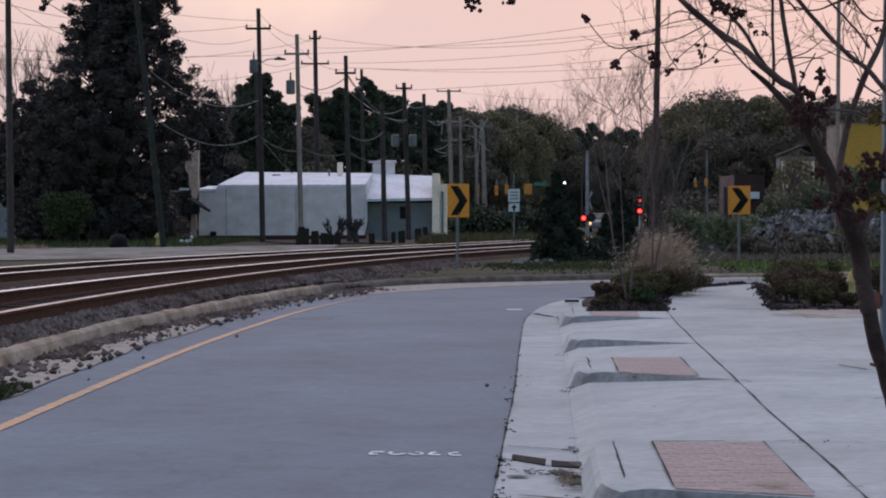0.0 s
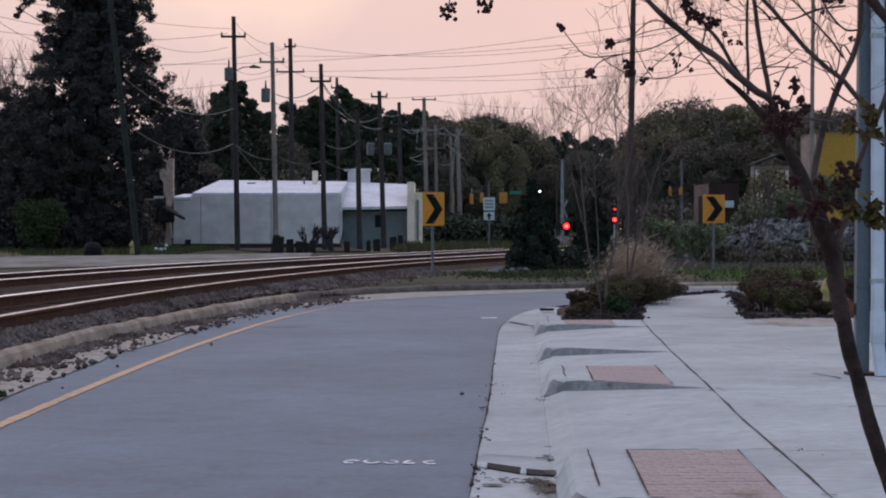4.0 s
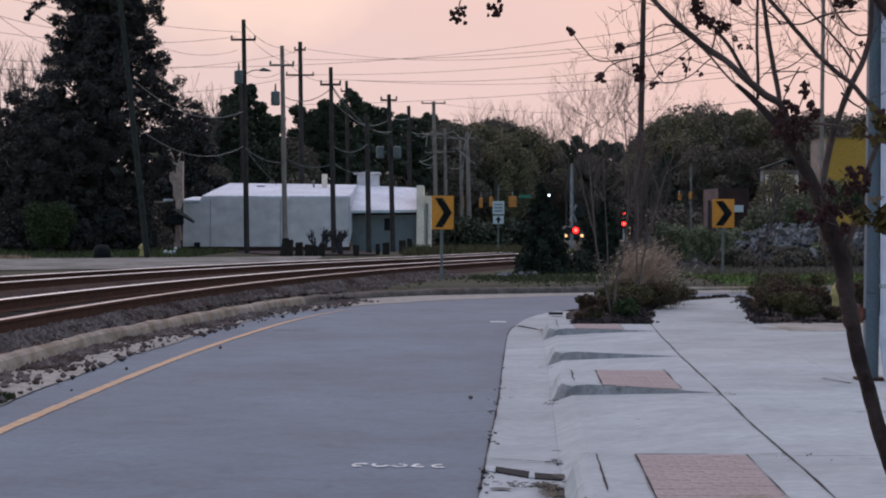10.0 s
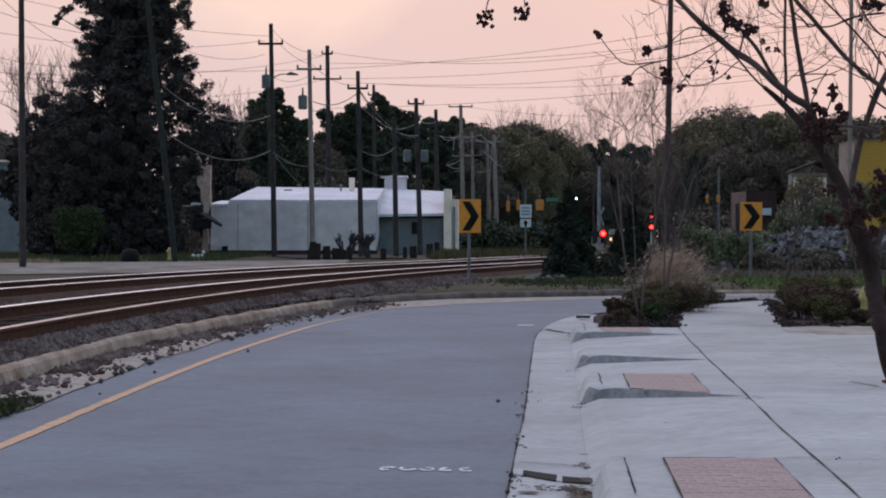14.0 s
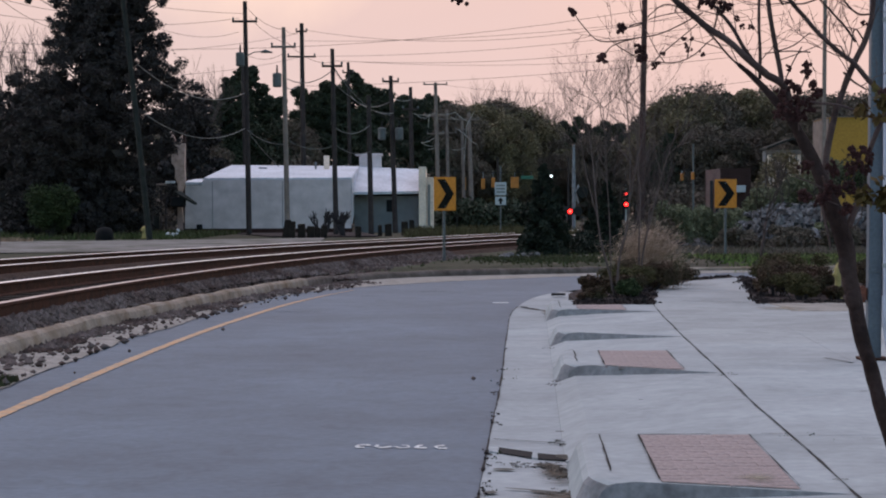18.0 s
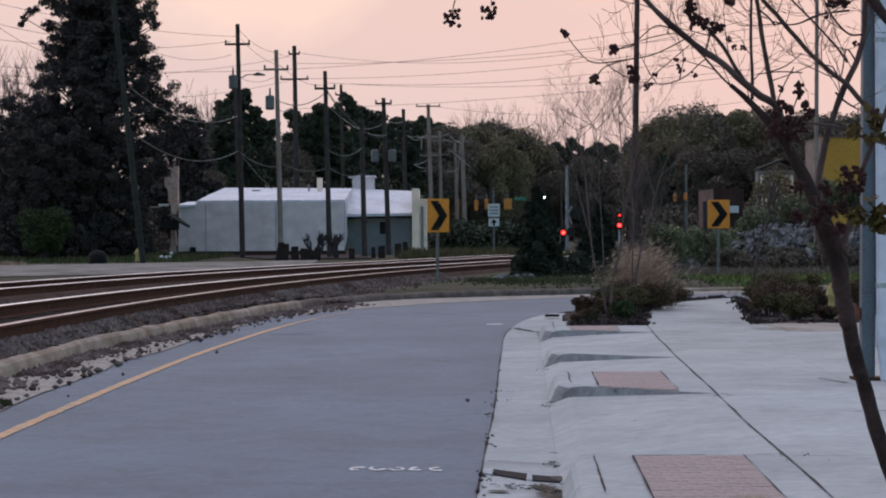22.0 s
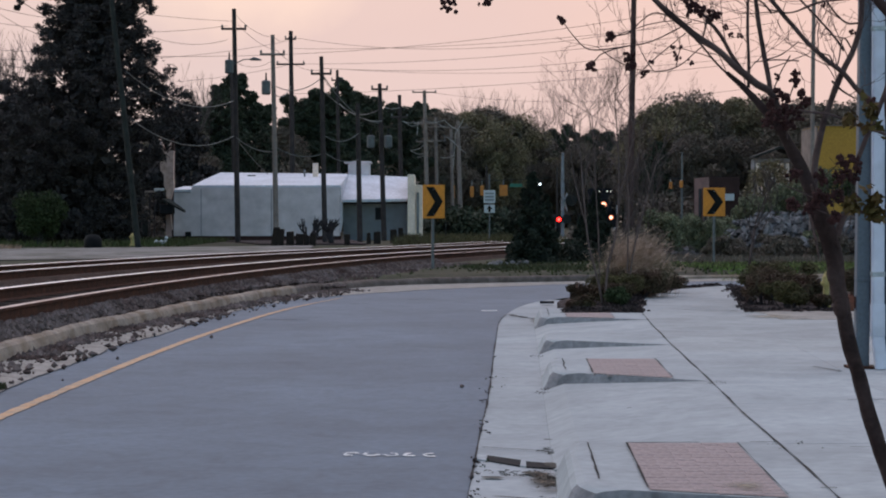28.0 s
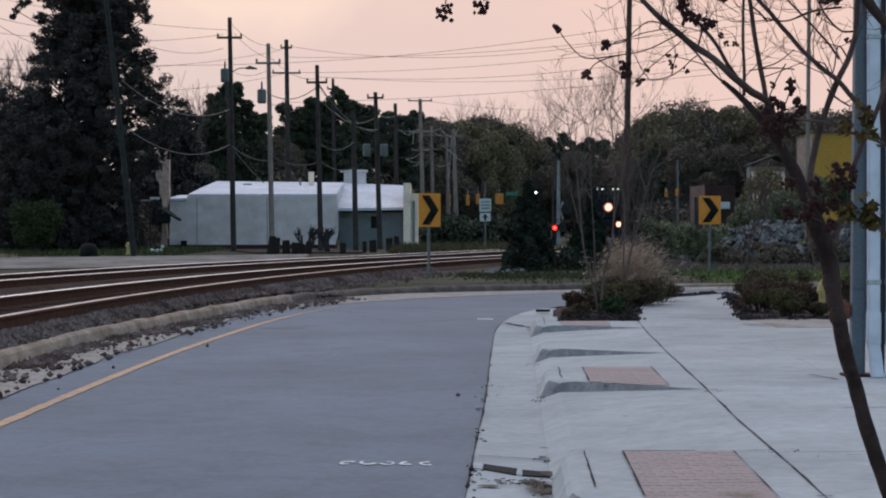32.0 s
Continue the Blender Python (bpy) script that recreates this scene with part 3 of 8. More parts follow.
def build_pavement():
    walk_ob = tagged(new("pavement"), "wide pale concrete pavement with driveway aprons", "pavement", kind="structure")
    s0 = -9.0
    # gutter pan
    bm = bmesh.new()
    lip = [p for p in INNER if -9.5 < p.y < 31]
    right = [Vector((CURB_W + SLOPE * p.y, p.y, 0)) if p.y < 24.2 else p + Vector((1.0, -0.1, 0)) for p in lip]
    strip(bm, lip, right, 0.004, 0.002)
    part("gutter", bm, WALK, walk_ob)
    # joint between asphalt and gutter
    seam = [p for p in lip if p.y < 26]
    part("gutter_joint", ragged_line(seam, 0.006, 0.009, 3.0), JOINT, walk_ob, "dirt-filled crack along the gutter")
    # aprons: sloped slabs between the islands
    gaps = [(s0, ISLANDS[0])] + [(i[1], j) for i, j in zip(ISLANDS, ISLANDS[1:])]
    for a, isle in gaps:
        ws = (CURB_W - 0.03, CURB_W + 0.12, CURB_W + 0.62, None)
        zs = (0.008, 0.066, 0.108, WALK_Z)
        near = [side(walk_w(a) if w is None else w, a, z) for w, z in zip(ws, zs)]
        far = [side(walk_w(isle_near(isle, 1.3)) if w is None else w, isle_near(isle, 1.3 if w is None else w) + 0.03, z) for w, z in zip(ws, zs)]
        bm = bmesh.new()
        u, v = [bm.verts.new(q) for q in near], [bm.verts.new(q) for q in far]
        ub, vb = [bm.verts.new((q.x, q.y, -0.08)) for q in near], [bm.verts.new((q.x, q.y, -0.08)) for q in far]
        for k in range(3):
            bm.faces.new((u[k], u[k + 1], v[k + 1], v[k]))
            bm.faces.new((u[k], ub[k], ub[k + 1], u[k + 1]))
            bm.faces.new((v[k], v[k + 1], vb[k + 1], vb[k]))
        bm.faces.new((u[0], v[0], vb[0], ub[0]))
        bm.faces.new((u[3], ub[3], vb[3], v[3]))
        bmesh.ops.recalc_face_normals(bm, faces=bm.faces[:])
        part("apron", bm, WALK, walk_ob)
    # sidewalk slabs, each a piece
    cross = [s0, -6.4, -4.0, -1.6, 0.8, 3.2, 5.6, 7.6, 9.62, 11.75, 14.0, 16.4, 19.4, 24.4]
    for a, b in zip(cross, cross[1:]):
        for col in range(3):
            b2 = 23.2 if col and a >= 19.4 else b
            w0 = (lambda s: walk_w(s) + 0.006, lambda s: walk_w2(s) + 0.0012, lambda s: 4.906)[col]
            w1 = (lambda s: walk_w2(s) - 0.0012, lambda s: 4.9, lambda s: 8.5)[col]
            slab([side(w0(a), a + 0.004, WALK_Z), side(w1(a), a + 0.004, WALK_Z), side(w1(b2), b2 - 0.004, WALK_Z), side(w0(b2), b2 - 0.004, WALK_Z)], 0.12, DUSTY_WALK if a >= 16 else WALK, "slab", walk_ob)
    # the path between the planting beds
    slab([(side(walk_w2(23.21), 23.21).x + 0.004, 23.21, WALK_Z), (4.18, 23.21, WALK_Z), (4.24, 24.4, WALK_Z), (side(walk_w2(24.4), 24.4).x + 0.004, 24.4, WALK_Z)], 0.14, DUSTY_WALK, "path_slab", walk_ob)
    slab([(2.5, 24.405, WALK_Z), (4.24, 24.405, WALK_Z), (4.5, 27.3, WALK_Z), (5.08, 31.9, WALK_Z), (5.2, 33.2, WALK_Z), (4.05, 31.6, WALK_Z), (3.1, 28.2, WALK_Z)], 0.14, DUSTY_WALK, "path_slab", walk_ob)
    # wide dirty joint where the aprons meet the walk
    seam = [side(walk_w(s) + 0.02 * noise.noise(Vector((s * 0.6, 0, 0))), s) for s in np.linspace(s0, 24.2, 130)]
    part("walk_joint", ragged_line(seam, 0.0054, WALK_Z + 0.005, 7.0), JOINT, walk_ob, "dirt-filled joint")
    part("gutter_joint", ragged_line([(1.10, 25.8), (1.266, 25.02), (1.45, 24.44)], 0.035, 0.012, 4.0), JOINT, walk_ob, "dark joint across the gutter")
    slab([(1.67, 28.75, 0.062), (1.88, 28.75, 0.062), (1.9, 28.98, 0.062), (1.69, 28.98, 0.062)], 0.03, DARK, "inlet_slot", walk_ob, "dark inlet slot in the gutter")
    # short cracks and worn joints: from, to, half width
    for x0, y0, x1, y1, h in ((2.08, 9.44, 2.62, 9.43, 0.011), (1.62, 9.66, 1.74, 9.655, 0.006), (1.64, 7.99, 1.705, 7.985, 0.02), (3.04, 24.2, 3.85, 23.8, 0.018), (2.95, 14.69, 3.06, 14.2, 0.012), (2.62, 11.95, 3.6, 11.93, 0.012)):
        part("crack", ragged_line([(x0, y0), ((x0 + x1) / 2, (y0 + y1) / 2 + 0.006), (x1, y1)], h, WALK_Z + 0.006, x0 * 9), JOINT, walk_ob)
    for x0, y0, x1, y1, h, z in ((0.30, 10.69, 0.62, 10.5, 0.009, 0.0115), (0.645, 10.72, 0.69, 10.71, 0.018, 0.048), (1.2, 11.58, 1.225, 11.575, 0.02, 0.142)):
        part("crack", ragged_line([(x0, y0), ((x0 + x1) / 2, (y0 + y1) / 2 + 0.003), (x1, y1)], h, z, x0 * 9), JOINT, walk_ob)
    # islands with a rounded kerb, a rounded nose and a panel of pavers
    brick = bmesh.new()
    box(brick, -0.097, 0.097, -0.047, 0.047, 0, 0.02)
    bmesh.ops.bevel(brick, geom=[e for e in brick.edges if e.verts[0].co.z > 0.015 and e.verts[1].co.z > 0.015], offset=0.002, segments=1, affect="EDGES")
    bme = bpy.data.meshes.new("brick")
    brick.to_mesh(bme)
    brick.free()
    bme.materials.append(BRICK)
    for spec in ISLANDS:
        a, b, panel, skew = spec
        # sections across the kerb from the road to the walk: offset and height, the kerb battered and rounded
        prof = [(-0.035, -0.05), (-0.03, 0.01), (0.0, 0.07), (0.018, 0.115), (0.042, 0.14), (0.075, WALK_Z), (0.16, WALK_Z), (None, WALK_Z), (None, -0.05)]
        bm = bmesh.new()
        rings = []
        n = 26
        for k in range(n + 1):
            u = k / n
            ring = []
            for i, (o, z) in enumerate(prof):
                w = walk_w(a) if o is None else CURB_W + o
                lo = isle_near(spec, w)
                sy = lo + (b - lo) * u
                # the nose narrows and drops at its far end, and the near corner is rounded off
                end = max(0.0, (sy - (b - 0.2)) / 0.2)
                pull = 0.11 * (1 - math.sqrt(max(0.0, 1 - end * end)))
                near = max(0.0, 1 - (sy - lo) / 0.2)
                pull += 0.075 * near * near
                ww = w if o is None else max(w, CURB_W + o + pull)
                zz = z - (0.012 * near * near if z > 0.1 and o is not None and o < 0.1 else 0)
                ring.append(bm.verts.new(side(walk_w(sy) if o is None else ww, sy, zz)))
            rings.append(ring)
        front = [v.co.copy() for v in rings[0]]
        for k, (r0, r1) in enumerate(zip(rings, rings[1:])):
            for i in range(len(prof) - 1):
                fa = bm.faces.new((r0[i], r0[i + 1], r1[i + 1], r1[i]))
                # the painted shade runs onto the rounded near corner as well
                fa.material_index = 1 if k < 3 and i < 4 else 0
        bm.faces.new(rings[-1])
        bmesh.ops.recalc_face_normals(bm, faces=bm.faces[:])
        io = part("island", bm, WALK, walk_ob, "raised concrete kerb island")
        # near face as a separate sheet in the shade-darkened concrete
        bm = bmesh.new()
        bm.faces.new([bm.verts.new(q) for q in front])
        part("near_face", bm, SHADED_CONCRETE, io, "kerb face with its shade put into a darker grey")
        # the joint behind the kerb stone
        pts = [side(CURB_W + 0.14 + 0.012 * noise.noise(Vector((s * 3, 1, 0))), s, 0) for s in np.linspace(a + 0.28, b - 0.03, 14)]
        io.data.materials.append(SHADED_CONCRETE)
        if panel:
            part("kerb_joint", ragged_line(pts, 0.005, WALK_Z + 0.004, a), JOINT, io)
            part("kerb_joint", ragged_line([side(CURB_W + 0.14, b - 0.03), side(CURB_W + 0.07, b - 0.035)], 0.009, WALK_Z + 0.004, a), JOINT, io)
        if panel:
            w0, w1 = CURB_W + 0.338, CURB_W + 0.885
            e = b - 0.09 if a < 20 else 23.3
            bm = bmesh.new()
            p = [side(w0, isle_near(spec, w0) + 0.05), side(w1, isle_near(spec, w1) + 0.04), side(w1, e), side(w0, e)]
            bm.faces.new([bm.verts.new((q.x, q.y, WALK_Z + 0.0042)) for q in p])
            part("paver_bed", bm, BRICK, io, "dirty joints under the pavers")
            rows = int((e - isle_near(spec, w1) - 0.1) / 0.1)
            for r in range(rows):
                s = e - 0.05 - r * 0.1
                for c in range(4 if r % 2 else 3):
                    w = w0 + 0.091 + c * 0.183 - (0.0915 if r % 2 else 0)
                    if s - 0.055 < isle_near(spec, w) + 0.05:
                        continue
                    cut = 0.455 if r % 2 and c in (0, 3) else 0.937
                    w += 0.046 if r % 2 and c == 0 else -0.046 if r % 2 and c == 3 else 0
                    tilt = pose(w + SLOPE * s, s, WALK_Z - 0.0145 + 0.0015 * random.random(), random.uniform(-.25, .25), random.uniform(-.25, .25), -2.75)
                    shared("brick", bme, io, tilt @ Matrix.Diagonal((cut, 1, 1, 1)))
            for ww, h in ((w0 - 0.004, 0.0045), (w1 + 0.004, 0.0035)):
                pts = [side(ww, s, 0) for s in np.linspace(isle_near(spec, ww) + 0.1, e, 16)]
                part("paver_edge_joint", ragged_line(pts, h, WALK_Z + 0.009, ww * 7), JOINT, io)
            q = side(w0, e)
            part("paver_edge_joint", ragged_line([(q.x - 0.01, e), (q.x + 0.36, e + 0.004)], 0.010 if a < 10 else 0.004, WALK_Z + 0.009, a), JOINT, io)
    # storm drain across the gutter
    drain = tagged(new("storm_drain"), "dark slotted storm drain across the gutter", "drain")
    for ring in (((0.316, 10.3), (0.488, 10.09), (0.471, 9.85), (0.31, 10.08)), ((0.511, 10.04), (0.72, 9.89), (0.68, 9.73), (0.5, 9.82))):
        slab([(x, y, 0.0115) for x, y in ring], 0.01, DARK, "slot", drain)
    slab([(0.488, 10.09, 0.0135), (0.511, 10.04, 0.0135), (0.5, 9.82, 0.0135), (0.471, 9.85, 0.0135)], 0.012, WALK, "bar", drain, "pale concrete bar between the slots")
    slab([(0.262, 10.33, 0.0125), (0.312, 10.3, 0.0125), (0.306, 10.08, 0.0125), (0.258, 10.12, 0.0125)], 0.01, CONCRETE, "end_block", drain)


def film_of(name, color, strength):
    """A film of dried silt with painted shade, or of dust, that thins out towards the rim of its patch."""
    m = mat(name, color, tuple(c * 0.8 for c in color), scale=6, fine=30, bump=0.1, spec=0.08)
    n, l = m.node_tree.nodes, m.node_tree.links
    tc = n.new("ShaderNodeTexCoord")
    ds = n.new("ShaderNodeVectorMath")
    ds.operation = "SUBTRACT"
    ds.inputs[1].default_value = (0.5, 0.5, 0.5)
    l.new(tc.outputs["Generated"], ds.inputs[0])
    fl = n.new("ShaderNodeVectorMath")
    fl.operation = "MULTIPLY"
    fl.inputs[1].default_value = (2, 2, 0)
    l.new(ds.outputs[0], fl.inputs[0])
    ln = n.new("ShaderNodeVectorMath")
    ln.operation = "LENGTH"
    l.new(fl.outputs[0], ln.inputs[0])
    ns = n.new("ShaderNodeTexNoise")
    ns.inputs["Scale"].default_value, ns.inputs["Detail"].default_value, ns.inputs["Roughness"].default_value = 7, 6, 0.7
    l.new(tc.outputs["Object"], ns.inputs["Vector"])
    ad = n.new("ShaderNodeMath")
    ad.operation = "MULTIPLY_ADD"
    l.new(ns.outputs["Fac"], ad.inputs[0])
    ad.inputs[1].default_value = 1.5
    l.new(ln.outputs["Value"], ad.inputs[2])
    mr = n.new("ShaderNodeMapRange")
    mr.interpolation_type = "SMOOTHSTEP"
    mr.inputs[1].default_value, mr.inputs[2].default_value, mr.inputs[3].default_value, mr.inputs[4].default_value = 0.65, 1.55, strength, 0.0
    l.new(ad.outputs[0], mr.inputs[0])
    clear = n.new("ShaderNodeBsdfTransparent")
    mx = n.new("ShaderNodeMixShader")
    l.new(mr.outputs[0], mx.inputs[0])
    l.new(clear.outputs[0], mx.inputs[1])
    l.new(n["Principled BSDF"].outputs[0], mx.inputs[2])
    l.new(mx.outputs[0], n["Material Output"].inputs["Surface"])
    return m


# the silt film also carries the soft shade beside the island kerb
SILT_SHADE_FILM = film_of("dried_silt_and_kerb_shade", (0.11, 0.092, 0.075), 0.85)
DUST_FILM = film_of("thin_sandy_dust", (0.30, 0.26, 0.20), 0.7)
FILMS = ((0.55, 9.3, 0.12, 0.62, 0.0142, 0.03, SILT_SHADE_FILM), (0.5, 8.5, 0.2, 0.26, 0.0143, -0.2, SILT_SHADE_FILM), (1.35, 24.0, 0.1, 1.0, 0.0147, 0.03, DUST_FILM),          (4.0, 22.3, 0.5, 0.75, 0.1592, -0.2, DUST_FILM), (1.33, 8.0, 0.12, 0.2, 0.1618, 0.0, DUST_FILM))


def build_grime():
    """Dirt washed into the gutter by the drain and under the island faces, and soft kerb shade painted into the silt
    films.
    """
    rng = random.Random(5)
    specks = []
    for cx, cy, rx, ry in ((0.56, 9.35, 0.1, 0.3), (0.58, 8.6, 0.12, 0.16), (0.44, 9.55, 0.16, 0.12), (0.93, 14.35, 0.05, 0.16), (0.42, 8.15, 0.2, 0.1), (0.66, 10.45, 0.06, 0.2)):
        for _ in range(int(700 * rx * ry) + 16):
            specks.append((rng.gauss(cx, rx * 0.42), rng.gauss(cy, ry * 0.42), 0.0125))
    r2 = np.random.default_rng(8)
    v, f = leaves(r2, specks, 0.02, 1500, 0.0065, 0.05)
    v[:, 2] = np.maximum(v[:, 2], 0.0105)
    silt = tagged(data_part("gutter_silt", v, f, DIRT), "dark silt and crumbs washed into the gutter", "dirt", kind="stuff")
    k = 0
    for cx, cy, rx, ry, z, turn in ((0.575, 9.33, 0.055, 0.2, 0.0135, 0.1), (0.53, 9.55, 0.05, 0.09, 0.0137, 0.3), (0.5, 8.62, 0.13, 0.035, 0.0133, -0.6), (0.615, 8.56, 0.05, 0.07, 0.0136, 0.0), (0.31, 9.4, 0.06, 0.03, 0.0132, -0.3), (0.22, 8.62, 0.035, 0.04, 0.0134, 0.0),
                                    (0.66, 9.85, 0.05, 0.12, 0.0136, 0.3), (0.905, 14.28, 0.035, 0.16, 0.0134, 0.0), (0.36, 8.72, 0.07, 0.014, 0.0138, -0.5)):
        k += 1
        part("silt_patch", patch_mesh(cx, cy, rx, ry, z, k * 3.7, turn), DIRT, silt)
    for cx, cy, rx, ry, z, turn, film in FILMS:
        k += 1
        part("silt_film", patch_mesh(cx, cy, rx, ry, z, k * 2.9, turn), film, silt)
    # dark weeds and earth clotted along the gutter joint
    v, f = leaves(r2, [(x + r2.normal(0, 0.012), y + r2.normal(0, e), 0.015) for x, y, e, c in ((0.495, 15.4, 0.05, 2), (0.43, 14.08, 0.12, 4), (0.385, 13.15, 0.16, 4), (0.328, 11.7, 0.25, 6), (0.24, 9.75, 0.25, 9), (0.219, 9.25, 0.16, 7), (0.188, 8.62, 0.12, 6), (0.17, 8.2, 0.2, 6), (0.6, 17.8, 0.1, 2)) for _ in range(c)], 0.014, 450, 0.008, 0.35)
    v[:, 2] = np.maximum(v[:, 2], 0.008)
    tagged(data_part("joint_weeds", v, f, MULCH), "dark weeds and earth clotted in the gutter joint", "weeds", kind="stuff")


# ---- railway ----
def build_tracks():
    prof = [(-0.07, 0.0), (-0.07, 0.012), (-0.012, 0.03), (-0.012, 0.125), (-0.036, 0.135), (-0.036, 0.165), (0.036, 0.165), (0.036, 0.135), (0.012, 0.125), (0.012, 0.03), (0.07, 0.012), (0.07, 0.0)]
    zr = RAIL_Z - 0.17
    tie_bm = bevelled(-1.02, 1.02, -0.115, 0.115, -0.16, 0.0, 0.012, 1)
    tie_me = bpy.data.meshes.new("tie")
    tie_bm.to_mesh(tie_me)
    tie_bm.free()
    tie_me.materials.append(TIE)
    for line in (NEAR, FAR):
        tr = tagged(new("railway_track"), "rusty curving railway track with polished rail tops on ballast", "railway track", "railway tracks", "structure")
        line2 = smooth_line(line[::4], 4)
        for o in (-0.79, 0.79):
            c = [p + Vector((0, 0, zr)) for p in offset_line(line2, o)]
            r = part("rail", sweep(c, prof), RUST, tr, "rust-brown steel rail", smooth=False)
            part("rail_head", sweep(c, [(-0.037, 0.1655), (-0.031, 0.173), (0.031, 0.173), (0.037, 0.1655)]), RAIL_DULL if line is NEAR and o > 0 else RAIL_TOP, r, "dull worn running surface" if line is NEAR and o > 0 else "polished running surface")
        for i, p in enumerate(line2):
            if 8 < p.y < 66:
                d = line2[i + 1] - p
                for k in (0, 0.5):
                    q = p + d * k
                    shared("tie", tie_me, tr, pose(q.x, q.y, zr + 0.002, 0, random.uniform(-.5, .5), -math.degrees(math.atan2(d.x, d.y)) + random.uniform(-1, 1)))
        bed = sweep([p for p in line2], [(-2.3, 0.1), (-1.6, zr - 0.06), (-0.95, zr + 0.01), (-0.65, zr - 0.02), (0.65, zr - 0.02), (0.84, zr - 0.02), (0.96, zr + 0.03), (1.08, zr + 0.025), (1.22, 0.15), (1.28, 0.08)], closed=False)
        part("ballast_bed", bed, GRAVEL_BED, tr, "crushed grey stone ballast")
    # loose stones of the ballast
    rng = np.random.default_rng(4)
    base = np.array([(1, 0, 0), (-1, 0, 0), (0, 1, 0), (0, -1, 0), (0, 0, 1), (0, 0, -1)], float)
    tri = np.array([(0, 2, 4), (2, 1, 4), (1, 3, 4), (3, 0, 4), (2, 0, 5), (1, 2, 5), (3, 1, 5), (0, 3, 5)])
    vs, fs, k = [], [], 0
    for n in range(9000):
        y = 13 + 36 * rng.random() ** 1.4
        x, dx = track_x(y)
        o = rng.uniform(0.9, 1.5) if n % 3 else rng.uniform(-3.2, -1.0)
        if y > 33 and n % 3:
            o = rng.uniform(0.8, 2.2)
        if outward(x + o, y) < 0.85:
            continue
        z = zr - 0.06 if o < 0.85 else max(0.1, zr - 0.03 - (o - 0.85) * 0.25)
        v = base * rng.uniform(0.02, 0.05) * rng.uniform(0.6, 1.4, (6, 3))
        vs.append(v + [x + o, y, max(z, ground_z(x + o, y))])
        fs.append(tri + k)
        k += 6
    for n in range(7000):
        y = 9 + 41 * rng.random() ** 1.3
        x, dx = track_x(y)
        o = rng.uniform(0.94, 1.24)
        v = base * rng.uniform(0.018, 0.042) * rng.uniform(0.6, 1.4, (6, 3))
        vs.append(v + [x + o, y, float(np.interp(o, (0.94, 1.0, 1.08, 1.24), (zr + 0.02, zr + 0.042, zr + 0.03, 0.155)))])
        fs.append(tri + k)
        k += 6
    for n in range(9000):
        i = int(rng.uniform(9, 60))
        p, q = KERB[i], KERB[i + 1]
        d = (q - p).normalized()
        c = p + (q - p) * rng.random() + Vector((-d.y, d.x, 0)) * rng.uniform(0.22, 1.05)
        v = base * rng.uniform(0.018, 0.05) * rng.uniform(0.6, 1.4, (6, 3))
        vs.append(v + [c.x, c.y, 0.14 + 0.07 * rng.random()])
        fs.append(tri + k)
        k += 6
    for n in range(6000):
        i = int(rng.uniform(9, 58))
        p, q = KERB[i], KERB[i + 1]
        t = rng.random()
        o = abs(rng.normal(0, 0.2)) if n % 6 else rng.uniform(0, 0.7)
        d = (q - p).normalized()
        c = p + (q - p) * t + Vector((d.y, -d.x, 0)) * (0.05 + o)
        if n % 4 and noise.noise(c * 1.1) < -0.12 + o * 0.35 or c.y > 18.5 and o > 0.3 and n % 3:
            continue
        v = base * (0.011 + 0.034 * rng.random() ** 2) * rng.uniform(0.5, 1.6, (6, 3)) * [1, 1, 0.75]
        vs.append(v + [c.x, c.y, 0.03])
        fs.append(tri + k)
        k += 6
    for x, y in ((-2.9, 15.2), (-2.35, 20.8), (-2.85, 17.6), (0.25, 14.6)):
        vs.append(base * rng.uniform(0.012, 0.026) * rng.uniform(0.6, 1.4, (6, 3)) + [x, y, 0.015])
        fs.append(tri + k)
        k += 6
    tagged(data_part("ballast_stones", np.concatenate(vs), np.concatenate(fs), STONE), "loose grey ballast stones between kerb and track", "gravel", kind="stuff")


def build_far_lot():
    bm = bmesh.new()
    near = smooth_line([(-60, 46, 0), (-30, 49, 0), (-13, 53, 0), (-7.5, 58, 0), (-4.2, 65, 0)], 8)
    far = smooth_line([(-60, 62, 0), (-30, 64, 0), (-16, 68, 0), (-8, 74, 0), (-4.6, 77, 0)], 8)
    strip(bm, [p + Vector((0, 1.2 * noise.noise(p * 0.6), 0)) for p in resample(far, 90)], resample(near, 90), 0.30, 0.2)
    tagged(part("gravel_lane", bm, LOT), "pale gravel lane behind the railway", "lane", kind="structure")


build_ground()
build_road()
build_pavement()
build_grime()
build_tracks()
build_far_lot()


